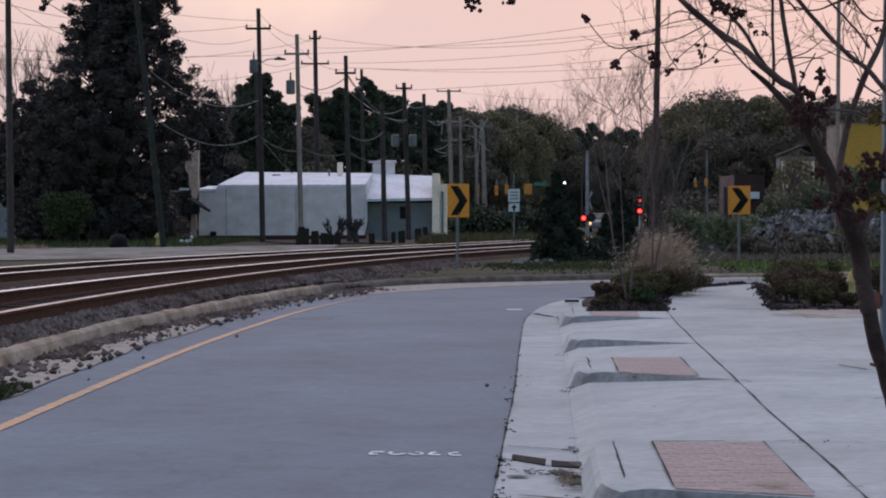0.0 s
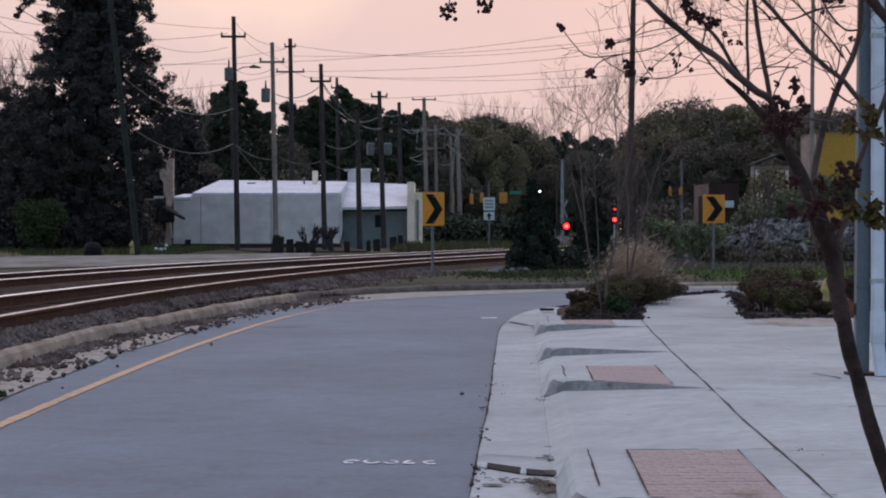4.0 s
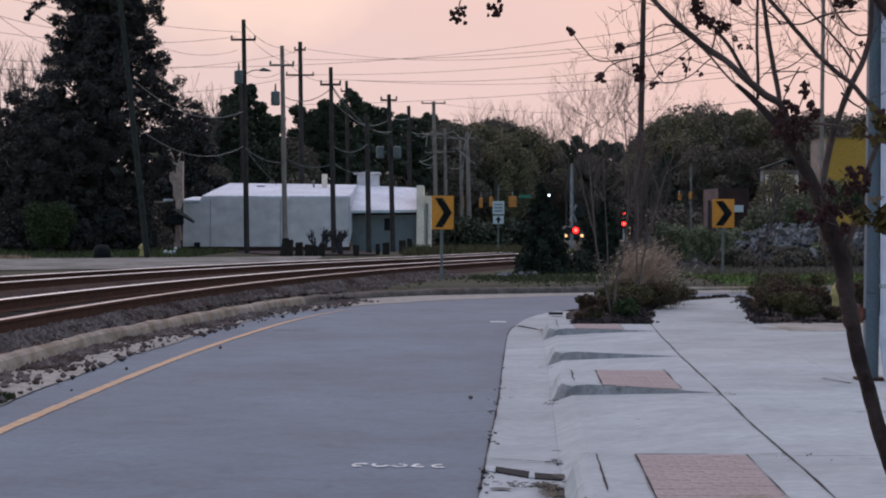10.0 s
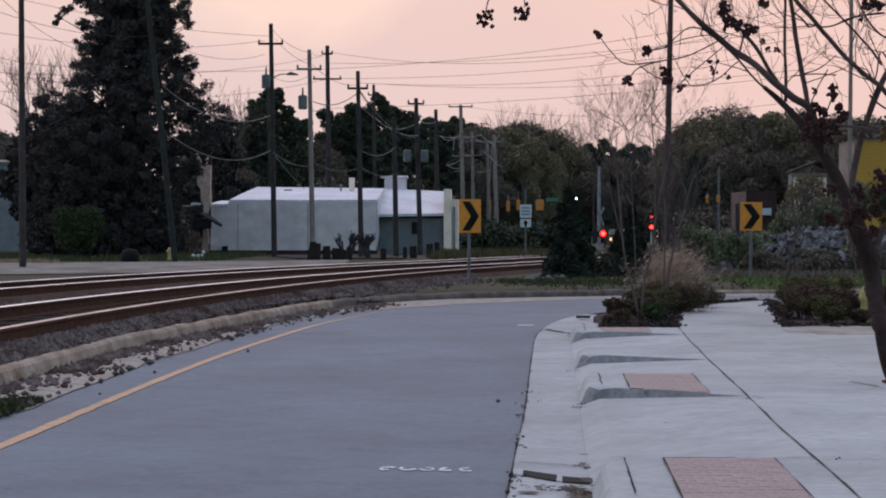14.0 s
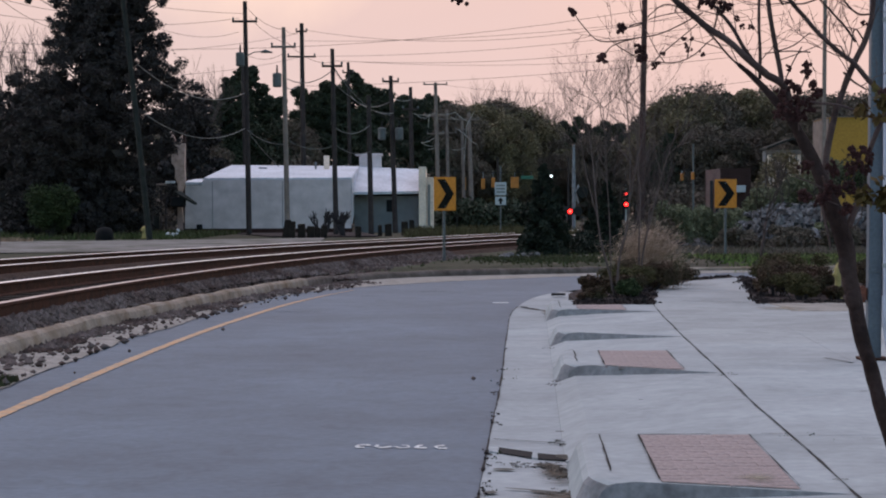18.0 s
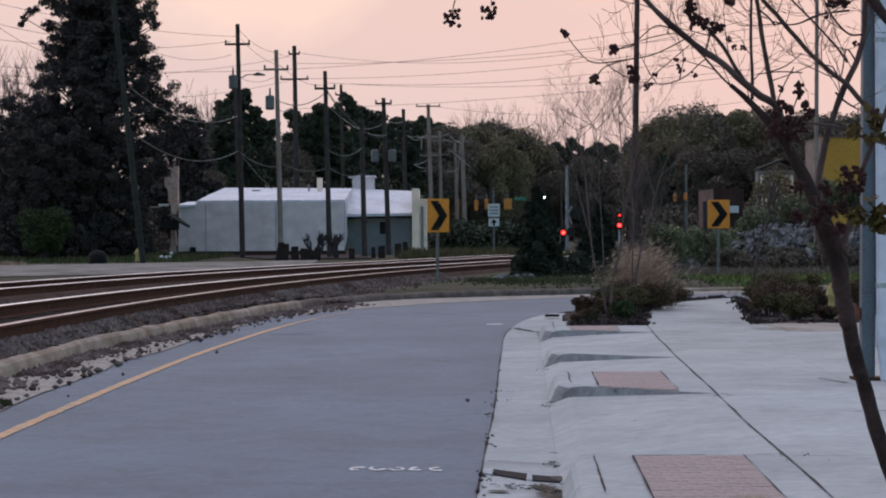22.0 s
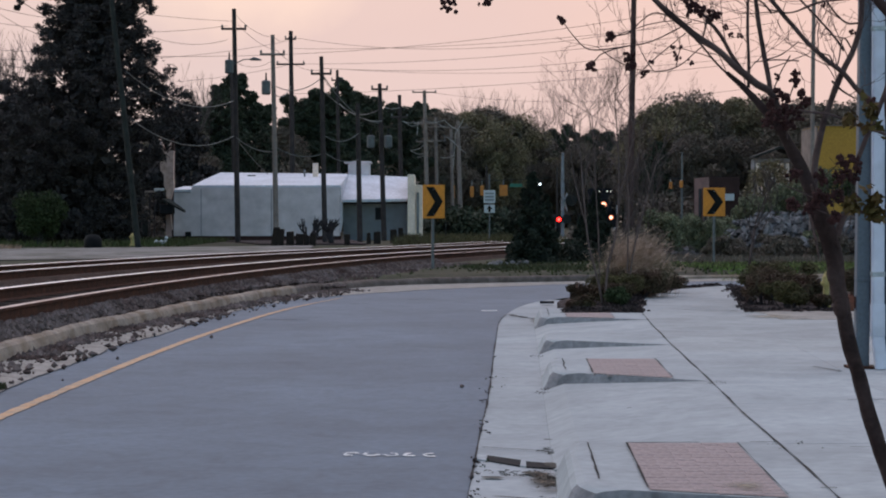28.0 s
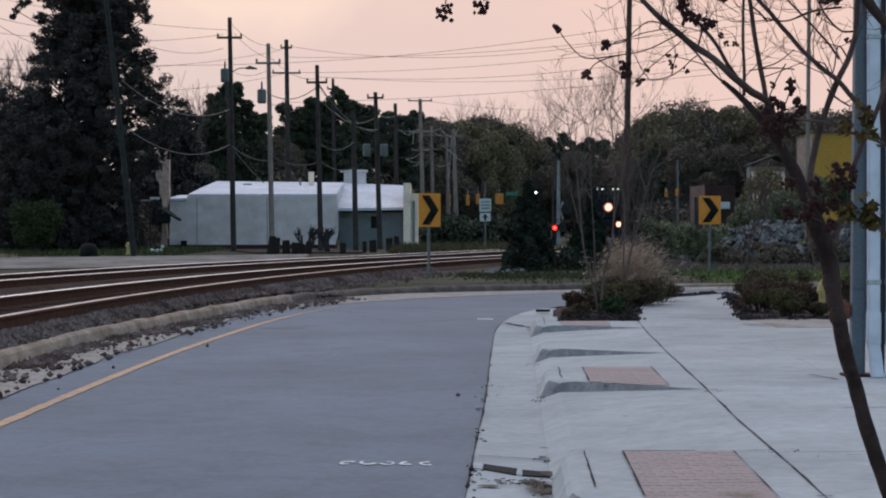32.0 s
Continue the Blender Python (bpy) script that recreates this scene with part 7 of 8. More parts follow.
def build_rock_bank():
    """Bank of pale rubble with shrubs on it, beyond the bend."""
    rng = np.random.default_rng(12)
    bank = thing("rubble_bank", "bank of pale broken rock and concrete rubble", "rock pile", pose(0, 0, 0))
    metas = []
    for k in range(6):
        bm = bmesh.new()
        bmesh.ops.create_icosphere(bm, subdivisions=1, radius=1)
        for v in bm.verts:
            v.co *= 0.7 + 0.6 * rng.random()
        me = bpy.data.meshes.new("rock")
        bm.to_mesh(me)
        bm.free()
        me.materials.append(ROCK)
        metas.append(me)
    for k in range(300):
        y = rng.uniform(56.9, 62)
        x = rng.uniform(8.2, 17.5)
        h = (y - 57) / 5 * 1.3 * step(x, 7.5, 11)
        s = rng.uniform(0.1, 0.27)
        shared("rock", metas[k % 6], bank, pose(x, y, 0.1 + h + 0.02, rng.uniform(0, 360), rng.uniform(0, 360), rng.uniform(0, 360)) @ Matrix.Diagonal((s, s * 0.8, s * 0.7, 1)))
    base = np.array([(1, 0, 0), (-1, 0, 0), (0, 1, 0), (0, -1, 0), (0, 0, 1), (0, 0, -1)], float)
    tri = np.array([(0, 2, 4), (2, 1, 4), (1, 3, 4), (3, 0, 4), (2, 0, 5), (1, 2, 5), (3, 1, 5), (0, 3, 5)])
    vs, fs = [], []
    for k in range(1500):
        y, x = rng.uniform(56.7, 62), rng.uniform(7.8, 17.8)
        h = (y - 57) / 5 * 1.3 * step(x, 7.5, 11)
        vs.append(base * rng.uniform(0.04, 0.15) * rng.uniform(0.5, 1.5, (6, 3)) + [x, y, 0.12 + max(0, h) + rng.uniform(0, 0.14)])
        fs.append(tri + 6 * k)
    tagged(data_part("small_rubble", np.concatenate(vs), np.concatenate(fs), ROCK, bank, "smaller broken pieces"), kind="stuff")
    bm = bmesh.new()
    v = [bm.verts.new(p) for p in ((7, 56.8, -0.05), (20, 56.8, -0.05), (20, 62.5, 1.45), (11, 62.5, 1.45), (7, 62.5, 0.2), (7, 66, -0.05), (20, 66, -0.05))]
    bm.faces.new((v[0], v[1], v[2], v[3], v[4]))
    bm.faces.new((v[4], v[3], v[2], v[6], v[5]))
    part("earth", bm, MULCH, bank, "dark earth between the rocks")
    for i, (x, y, z, r, h, mt) in enumerate(((7.3, 58, 0.1, 0.75, 1.75, PALE_GREEN), (8.2, 58.5, 0.1, 0.8, 1.6, PALE_GREEN), (6.6, 58, 0.05, 0.6, 1.15, WOOD_DARK), (9.4, 62, 0.6, 0.7, 1.0, PALE_GREEN), (10.9, 63, 1.2, 0.7, 1.0, PALE_GREEN), (11.6, 63, 1.3, 0.7, 1.3, PALE_GREEN), (12.5, 63, 1.4, 0.9, 1.9, PALE_GREEN), (14.0, 63, 1.5, 0.9, 1.8, SHRUB_GREEN),
                                             (13.5, 56.6, 0.05, 0.5, 0.45, WOOD_DARK), (15.5, 56.6, 0.05, 0.6, 0.5, WOOD_DARK), (9.8, 56.6, 0.05, 0.5, 0.5, WOOD_DARK), (11.0, 57.2, 0.05, 0.6, 0.8, WOOD_DARK), (12.4, 57.2, 0.05, 0.7, 0.7, WOOD_DARK), (14.6, 57.2, 0.05, 0.7, 0.8, WOOD_DARK), (16.4, 57.2, 0.05, 0.7, 0.8, WOOD_DARK), (15.6, 63, 1.5, 0.9, 1.4, WOOD_DARK), (17, 62, 1.2, 1.0, 1.5, WOOD_DARK), (8.9, 56.3, 0.05, 0.6, 0.9, WOOD_DARK), (10.3, 56.3, 0.05, 0.6, 0.7, WOOD_DARK), (11.7, 56.2, 0.05, 0.65, 0.95, WOOD_DARK), (13.0, 56.3, 0.05, 0.6, 0.7, WOOD_DARK), (14.2, 56.2, 0.05, 0.7, 0.9, WOOD_DARK), (15.0, 57.6, 0.4, 0.4, 0.5, PALE_GREEN), (12.0, 59.2, 0.6, 0.35, 0.45, PALE_GREEN), (13.9, 59.6, 0.7, 0.5, 0.6, WOOD_DARK), (16.2, 56.3, 0.05, 0.7, 1.0, WOOD_DARK), (10.6, 58.6, 0.4, 0.45, 0.55, WOOD_DARK))):
        s = shrub(130 + i, r, h, mt, 6500, 0.055, "loose shrub growing among the rubble")
        tagged(s, group="bank shrubs")
        s.matrix_basis = pose(x, y, z)
    t = bare_tree(140, 3.2, TWIG, 4, 0.028, 0.4, 0.5, 2, "small_tree", "small bare tree in front of the rubble bank", 2, 0.006)
    t.matrix_basis = pose(12.0, 57, 0.1)


def build_posts():
    """Old sleepers set upright and stumps along the lane."""
    for i, (brg, y, h, w) in enumerate(((512, 78, 0.55, 0.3), (523, 78, 0.5, 0.26), (540, 79, 0.42, 0.3), (556, 80, 0.34, 0.3), (568, 80, 0.3, 0.22), (640, 82, 0.32, 0.24), (678, 86, 0.34, 0.2), (693, 86, 0.38, 0.3), (722, 88, 0.45, 0.3), (735, 90, 0.5, 0.25), (580, 80, 0.36, 0.24))):
        b = at(brg, 413, y)
        bm = bevelled(-w / 2, w / 2, -w / 2, w / 2, -0.2, h * 1.3, 0.03, 1)
        for v in bm.verts:
            v.co += Vector((0.04 * noise.noise(v.co * 3 + Vector((i, 0, 0))) + (0.12 * v.co.z if i == 0 else 0), 0, 0.05 * noise.noise(v.co * 5 + Vector((0, i, 0)))))
        tagged(part("timber_post", bm, TIE, None, m=pose(b.x, y, 0.3)), "short dark old timber post beside the lane", "post", "timber posts")
    for brg, seed in ((577, 151), (613, 152)):
        t = bare_tree(seed, 1.5, BARK_DARK, 2, 0.12, 0.5, 0.3, 4, "pollarded_shrub", "hard-pruned dark shrub with stubby limbs")
        t.matrix_basis = pose(at(brg, 413, 84).x, 84, 0.3)
    t = thing("white_sacks", "small heap of pale litter bags on the grass", "litter")
    for k, (x, z, r) in enumerate(((0, 0.07, 0.12), (0.22, 0.05, 0.13), (0.36, 0.09, 0.1), (0.42, 0.26, 0.08))):
        bm = bmesh.new()
        bmesh.ops.create_icosphere(bm, subdivisions=2, radius=r)
        for v in bm.verts:
            v.co *= 1 + 0.35 * noise.noise(v.co * 6)
            v.co += Vector((x, 0, z))
        part("bag", bm, SIGN_WHITE, t)
    t.matrix_basis = pose(at(303, 413, 82).x, 82, 0.3)


def build_column():
    """Steel canopy column with two rain pipes at the building's corner."""
    b = side(2.5, 14.5)
    c = thing("canopy_column", "blue-grey square steel column on a concrete footing", "column", pose(b.x + 0.093, 14.55, WALK_Z, 0, 0.6, 0))
    part("shaft", bevelled(-0.051, 0.051, -0.051, 0.051, 0.0, 6.5, 0.008, 1), BLUE_STEEL, c)
    part("base_plate", bevelled(-0.11, 0.11, -0.11, 0.11, 0.0, 0.02, 0.004, 1), RUST, c)
    for dx, w in ((0.194, 0.046), (0.329, 0.037)):
        p = thing("rain_pipe", "white-painted metal rain pipe with a joint sleeve", "rain pipe", pose(b.x + dx, 14.45, WALK_Z), "rain pipes")
        part("pipe", bevelled(-w, w, -0.035, 0.035, 0.28, 6.5, 0.012, 2), PIPE, p)
        part("shoe", bevelled(-w - 0.005, w + 0.005, -0.041, 0.041, 0.24, 0.50, 0.01, 2), PIPE, p)
        bm = bmesh.new()
        box(bm, -w, w, -0.035, 0.035, 0.005, 0.26)
        bmesh.ops.bevel(bm, geom=[e for e in bm.edges if abs(e.verts[0].co.z - e.verts[1].co.z) > 0.1], offset=0.01, segments=2, affect="EDGES")
        for v in bm.verts:
            if v.co.z < 0.1:
                v.co.y -= 0.05
                v.co.x += 0.02
        part("outlet", bm, PIPE, p)
        part("band", bevelled(-w - 0.005, w + 0.005, -0.04, 0.04, 0.70, 0.735, 0.004, 1), GALV, p)
        part("band", bevelled(-w - 0.005, w + 0.005, -0.04, 0.04, 2.55, 2.585, 0.004, 1), GALV, p)
    part("backing_strip", bevelled(0.146, 0.203, -0.03, 0.03, 0.02, 6.5, 0.004, 1), DARK_BLUE, c, "dark blue strip filling the gap between the pipes")
    part("backing_strip", bevelled(0.275, 0.296, -0.03, 0.03, 0.02, 6.5, 0.004, 1), DARK_BLUE, c)
    part("fitting", bevelled(-0.115, -0.052, -0.03, 0.03, 0.44, 0.56, 0.015, 2), RUST_RED, c, "small rusty red fitting")
    part("bracket", bevelled(-0.056, 0.056, -0.058, -0.05, 0.66, 0.685, 0.003, 1), BLUE_STEEL, c)
    pad = slab([(b.x - 0.35, 14.1, WALK_Z + 0.004), (b.x + 1.6, 14.1, WALK_Z + 0.004), (b.x + 1.6, 14.75, WALK_Z + 0.004), (b.x - 0.1, 14.75, WALK_Z + 0.004)], 0.02, DARK_CONCRETE, "column_footing", c, "damp darker concrete patch")
    # white corner wall seen beyond the pipes
    w = thing("white_trailer", "white metal wall panel beyond the pipes", "building", pose(0, 0, 0.15))
    a = at(1636, 255, 40)
    part("wall", bevelled(a.x, a.x + 3, 40, 40.5, 0, a.z, 0.03, 1), WHITE_WALL, w)
    hydrant(5.13, 24.7, 0.157, 0.46, 0.4)


def build_crape_myrtle():
    """The near crape myrtle: stems and limbs as drawn lines at its own depth."""
    t = thing("crape_myrtle", "crape myrtle with smooth grey-brown stems, dry seed heads and first leaves", "tree")
    D = 7.4
    rng = np.random.default_rng(21)

    def P(brg, elv, d=0.0):
        return at(brg, elv, D + d)

    limbs = [
        ("stem", [(1630, 948), (1602, 872), (1577, 793), (1548, 693), (1538, 655), (1526, 610), (1519, 570), (1511, 530), (1504, 480), (1490, 435), (1468, 376)], 0.0285, 0.0345, 0),
        ("limb", [(1470, 380), (1448, 325), (1425, 285), (1398, 240), (1372, 208), (1345, 180), (1312, 150)], 0.034, 0.010, -0.1),
        ("limb", [(1460, 392), (1467, 430), (1476, 478)], 0.006, 0.0045, -0.1),
        ("limb", [(1405, 222), (1392, 188), (1362, 170), (1336, 146), (1300, 114), (1250, 80), (1200, 38), (1165, 4), (1130, -40)], 0.019, 0.011, -0.25),
        ("limb", [(1340, 150), (1322, 122), (1300, 85), (1276, 54), (1250, 28), (1228, -30)], 0.0105, 0.006, -0.1),
        ("limb", [(1402, 230), (1390, 178), (1378, 120), (1368, 60), (1358, 0), (1350, -50)], 0.0125, 0.009, 0.1),
        ("limb", [(1352, 176), (1350, 100), (1349, 30), (1347, -40)], 0.0075, 0.0065, 0.2),
        ("limb", [(1468, 376), (1470, 318), (1482, 250), (1496, 200), (1520, 146), (1540, 100), (1550, 60), (1552, -40)], 0.0165, 0.0115, 0.1),
        ("limb", [(1572, 204), (1548, 184), (1520, 150), (1490, 130), (1450, 92), (1410, 45), (1372, 4), (1335, -35)], 0.013, 0.009, -0.1),
        ("limb", [(1520, 112), (1495, 78), (1462, 42), (1430, 10), (1400, -20)], 0.006, 0.004, 0.0),
        ("limb", [(1545, 62), (1520, 60), (1490, 25), (1470, -20)], 0.005, 0.004, 0.0),
        ("limb", [(1525, 20), (1490, 25), (1450, 36), (1420, 44), (1385, 40)], 0.0055, 0.003, -0.1),
        ("limb", [(1392, 46), (1378, 30), (1360, 16)], 0.005, 0.004, -0.1),
        ("limb", [(1312, 150), (1285, 125), (1265, 100), (1252, 84)], 0.005, 0.004, -0.1),
        ("limb", [(1535, 110), (1518, 90), (1508, 140), (1495, 120)], 0.004, 0.003, -0.1),
        ("limb", [(1500, 165), (1515, 180), (1540, 198)], 0.005, 0.004, 0.0),
        ("stem", [(1722, 944), (1702, 800), (1687, 674), (1676, 574), (1652, 402), (1622, 285), (1602, 225), (1604, 160), (1622, 60), (1640, -40)], 0.032, 0.017, 0.25),
        ("limb", [(1668, 102), (1625, 70), (1588, 32), (1540, -30)], 0.026, 0.022, -0.3),
        ("limb", [(1508, 440), (1518, 412), (1530, 385)], 0.017, 0.014, 0.0),
        ("limb", [(1464, 400), (1466, 372), (1462, 350)], 0.008, 0.006, -0.1),
        ("limb", [(1668, 456), (1605, 420), (1560, 400), (1520, 392)], 0.007, 0.005, -0.3),
        ("limb", [(1668, 290), (1600, 262), (1550, 246), (1500, 226), (1440, 215)], 0.0075, 0.005, -0.3),
        ("limb", [(1545, 300), (1580, 220), (1610, 130), (1640, 60)], 0.012, 0.009, 0.2),
        ("limb", [(1230, 58), (1180, 65), (1120, 84)], 0.003, 0.002, -0.15),
        ("limb", [(1270, 105), (1235, 132), (1200, 148), (1160, 146), (1130, 138)], 0.003, 0.002, -0.15),
    ]
    twigs = []
    for name, pts, r0, r1, d in limbs:
        line = smooth_line([P(x, y, d * k / (len(pts) - 1)) for k, (x, y) in enumerate(pts)], 5)
        line = [q + Vector((0.006 * noise.noise(q * 9), 0, 0.006 * noise.noise(q * 11))) for q in line]
        bm = bmesh.new()
        rad = [r0 + (r1 - r0) * k / (len(line) - 1) for k in range(len(line))]
        rad = [q * (1.02 if name == "stem" else 0.86) * (1 + 0.16 * noise.noise(line[k] * 12)) for k, q in enumerate(rad)]
        tube(bm, line, rad, 10 if r0 > 0.02 else 7)
        part(name, bm, TRUNK_BARK if r0 > 0.025 else SKYLIT_BARK, t, smooth=True)
        for q in line[len(line) // 3::5]:
            if q.z > 1.75 and r0 < 0.04:
                dr = np.array([rng.normal(-0.2, 0.7), rng.normal(0, 0.4), rng.uniform(0.1, 0.9)])
                grow(rng, q, dr, rng.uniform(0.08, 0.2), 0.0022, 2, twigs, 0.55, 0.3, 2, 0.75)
    for kx, ky, kr in ((1516, 566, 0.03), (1502, 508, 0.026), (1476, 410, 0.026), (1541, 662, 0.022)):
        bm = bmesh.new()
        bmesh.ops.create_icosphere(bm, subdivisions=2, radius=kr)
        for v in bm.verts:
            v.co.z *= 1.7
            v.co *= 1 + 0.3 * noise.noise(v.co * 40)
        bmesh.ops.translate(bm, vec=P(kx, ky, -0.012), verts=bm.verts[:])
        part("knot", bm, TRUNK_BARK, t, "swollen old pruning knot", smooth=True)
    # thin outer sprays that carry seed heads
    sprays = [[(1245, 70), (1190, 45), (1160, 60), (1140, 80), (1107, 87)], [(1250, 60), (1180, 95), (1130, 105), (1090, 118), (1072, 140)], [(1130, 105), (1070, 110), (1040, 85), (1020, 57)],
              [(1330, -12), (1200, -60), (1000, -60), (900, -20), (890, 10)], [(1000, -60), (870, -50), (830, -10), (820, 25)], [(1240, 80), (1180, 130), (1160, 150)],
              [(1420, 268), (1418, 215), (1432, 170)], [(1392, 188), (1408, 150), (1425, 120)], [(1375, 130), (1410, 118), (1440, 95)], [(1440, 130), (1400, 128), (1360, 132)], [(1465, 372), (1440, 360), (1415, 350)], [(1470, 345), (1495, 325), (1525, 300)], [(1500, 380), (1515, 350), (1540, 325), (1540, 306)], [(1475, 375), (1505, 380), (1540, 374)], [(1490, 400), (1470, 392)]]
    for s in sprays:
        line = smooth_line([P(x, y, -0.15) for x, y in s], 4)
        for a, b in zip(line, line[1:]):
            twigs.append((a, b, 0.0027, 0.0023))
    v, f = prisms([(a, b, max(ra, 0.001), max(rb, 0.0007)) for a, b, ra, rb in twigs], 4)
    tagged(data_part("twig_growth", v, f, SKYLIT_BARK, t, "thin bare twigs"), kind="stuff")
    # dry seed heads
    pods = [(820, 30, 13), (886, 17, 13), (1020, 57, 6), (1107, 87, 7), (1072, 140, 8), (1242, 10, 9), (1243, 24, 10), (1252, 40, 10), (1265, 44, 9), (1284, 50, 8), (1296, 48, 7), (1312, 4, 8), (1215, 106, 4), (1230, 106, 4), (1220, 119, 4), (1226, 126, 4), (1248, 132, 4), (1177, 131, 4), (1160, 155, 5), (1170, 150, 4), (1140, 125, 9), (1143, 138, 8),
            (1310, 70, 5), (1318, 86, 5), (1335, 86, 4), (1434, 153, 6), (1434, 168, 8), (1402, 158, 5), (1405, 188, 8), (1416, 196, 7), (1445, 190, 8), (1452, 202, 8), (1388, 205, 7), (1395, 224, 11), (1415, 220, 11), (1436, 222, 11), (1410, 240, 10), (1428, 244, 9), (1384, 240, 8), (1498, 4, 10), (1515, 6, 9), (1535, 78, 5), (1482, 30, 4),
            (1428, 334, 9), (1438, 330, 7), (1476, 330, 8), (1482, 342, 7), (1516, 305, 7), (1522, 316, 6), (1512, 336, 10), (1524, 330, 8), (1538, 306, 8), (1546, 318, 7), (1540, 336, 9), (1432, 384, 9), (1424, 380, 7), (1475, 366, 9), (1490, 376, 9), (1510, 370, 9), (1505, 406, 8), (1498, 412, 6), (1540, 374, 8), (1458, 392, 9), (1470, 384, 8), (1566, 205, 8), (1615, -10, 10)]
    bm = bmesh.new()
    bmesh.ops.create_icosphere(bm, subdivisions=1, radius=1)
    for v in bm.verts:
        v.co *= 0.85 + 0.3 * random.random()
    base_v = np.array([v.co for v in bm.verts])
    base_f = np.array([[v.index for v in q.verts] for q in bm.faces])
    bm.free()
    for brg, elv, n in pods:
        c = np.array(P(brg, elv, -0.15))
        sp = 0.00218 * n * 0.6
        vs, fs = [], []
        small = n < 6
        for k in range(max(3, int(n * (1.3 if small else 2.3)))):
            o = rng.normal(0, 1, 3).clip(-1.6, 1.6) * [sp, sp * 0.8, sp]
            vs.append(base_v * rng.uniform(0.006, 0.0105, 3) * (0.72 if small else 1) + c + o)
            fs.append(base_f + k * len(base_v))
        data_part("seed_head", np.concatenate(vs), np.concatenate(fs), POD, t, "cluster of dark dry seed capsules")["kind"] = "stuff"
    # first leaves
    cs = []
    for x0, y0, x1, y1, n in ((1668, 452, 1530, 388, 26), (1668, 296, 1520, 235, 10), (1585, 400, 1560, 360, 8), (1575, 230, 1550, 200, 7)):
        for k in range(n):
            u = rng.random()
            cs.append(np.array(P(x0 + (x1 - x0) * u, y0 + (y1 - y0) * u - 6, -0.3)))
    v, f = leaves(rng, cs, 0.03, 340, 0.026)
    data_part("new_leaves", v, f, NEW_LEAF, t, "small yellow-green and bronze first leaves")


def build_sky_backdrop():
    m = bpy.data.materials.new("evening_sky")
    m.use_nodes = True
    n, l = m.node_tree.nodes, m.node_tree.links
    n.remove(n["Principled BSDF"])
    em = n.new("ShaderNodeEmission")
    tc = n.new("ShaderNodeTexCoord")
    sep = n.new("ShaderNodeSeparateXYZ")
    l.new(tc.outputs["Object"], sep.inputs[0])
    ns = n.new("ShaderNodeTexNoise")
    mp = n.new("ShaderNodeMapping")
    mp.inputs["Scale"].default_value = (1, 1, 2.4)
    l.new(tc.outputs["Object"], mp.inputs[0])
    l.new(mp.outputs[0], ns.inputs["Vector"])
    ns.inputs["Scale"].default_value, ns.inputs["Detail"].default_value, ns.inputs["Distortion"].default_value = 0.0035, 3, 0.6
    ad = n.new("ShaderNodeMath")
    ad.operation = "MULTIPLY_ADD"
    l.new(ns.outputs["Fac"], ad.inputs[0])
    ad.inputs[1].default_value = 220
    l.new(sep.outputs["Z"], ad.inputs[2])
    mr = n.new("ShaderNodeMapRange")
    mr.inputs[1].default_value, mr.inputs[2].default_value = 80, 420
    l.new(ad.outputs[0], mr.inputs[0])
    cr = n.new("ShaderNodeValToRGB")
    cr.color_ramp.elements[0].color = (0.755, 0.597, 0.588, 1)
    cr.color_ramp.elements[1].color = (0.865, 0.622, 0.555, 1)
    e = cr.color_ramp.elements.new(0.5)
    e.color = (0.772, 0.574, 0.542, 1)
    l.new(mr.outputs[0], cr.inputs[0])
    # one brighter bank of cloud high over the railway
    ds = n.new("ShaderNodeVectorMath")
    ds.operation = "DISTANCE"
    ds.inputs[1].default_value = (-150, 0, 290)
    fl = n.new("ShaderNodeVectorMath")
    fl.operation = "MULTIPLY"
    fl.inputs[1].default_value = (1, 0, 1)
    l.new(tc.outputs["Object"], fl.inputs[0])
    l.new(fl.outputs[0], ds.inputs[0])
    n2 = n.new("ShaderNodeTexNoise")
    n2.inputs["Scale"].default_value, n2.inputs["Detail"].default_value = 0.016, 6
    l.new(tc.outputs["Object"], n2.inputs["Vector"])
    a2 = n.new("ShaderNodeMath")
    a2.operation = "MULTIPLY_ADD"
    l.new(n2.outputs["Fac"], a2.inputs[0])
    a2.inputs[1].default_value = 70
    l.new(ds.outputs["Value"], a2.inputs[2])
    m2 = n.new("ShaderNodeMapRange")
    m2.inputs[1].default_value, m2.inputs[2].default_value, m2.inputs[3].default_value, m2.inputs[4].default_value = 140, 178, 0.95, 0.0
    l.new(a2.outputs[0], m2.inputs[0])
    mc = n.new("ShaderNodeMix")
    mc.data_type = "RGBA"
    l.new(m2.outputs[0], mc.inputs[0])
    l.new(cr.outputs[0], mc.inputs[6])
    mc.inputs[7].default_value = (0.93, 0.685, 0.59, 1)
    wx = n.new("ShaderNodeMapRange")
    wx.inputs[1].default_value, wx.inputs[2].default_value = -250, 300
    l.new(sep.outputs["X"], wx.inputs[0])
    wm = n.new("ShaderNodeMix")
    wm.data_type, wm.blend_type = "RGBA", "MULTIPLY"
    l.new(wx.outputs[0], wm.inputs[0])
    l.new(mc.outputs[2], wm.inputs[6])
    wm.inputs[7].default_value = (1.09, 0.995, 0.95, 1)
    l.new(wm.outputs[2], em.inputs["Color"])
    em.inputs["Strength"].default_value = 0.305
    l.new(em.outputs[0], n["Material Output"].inputs["Surface"])
    R = 1600
    vs, fs = [], []
    for i in range(33):
        a = radians(-40 + 80 * i / 32)
        for z in (-30, 200, 500, 900):
            vs.append((R * math.sin(a), R * math.cos(a), z))
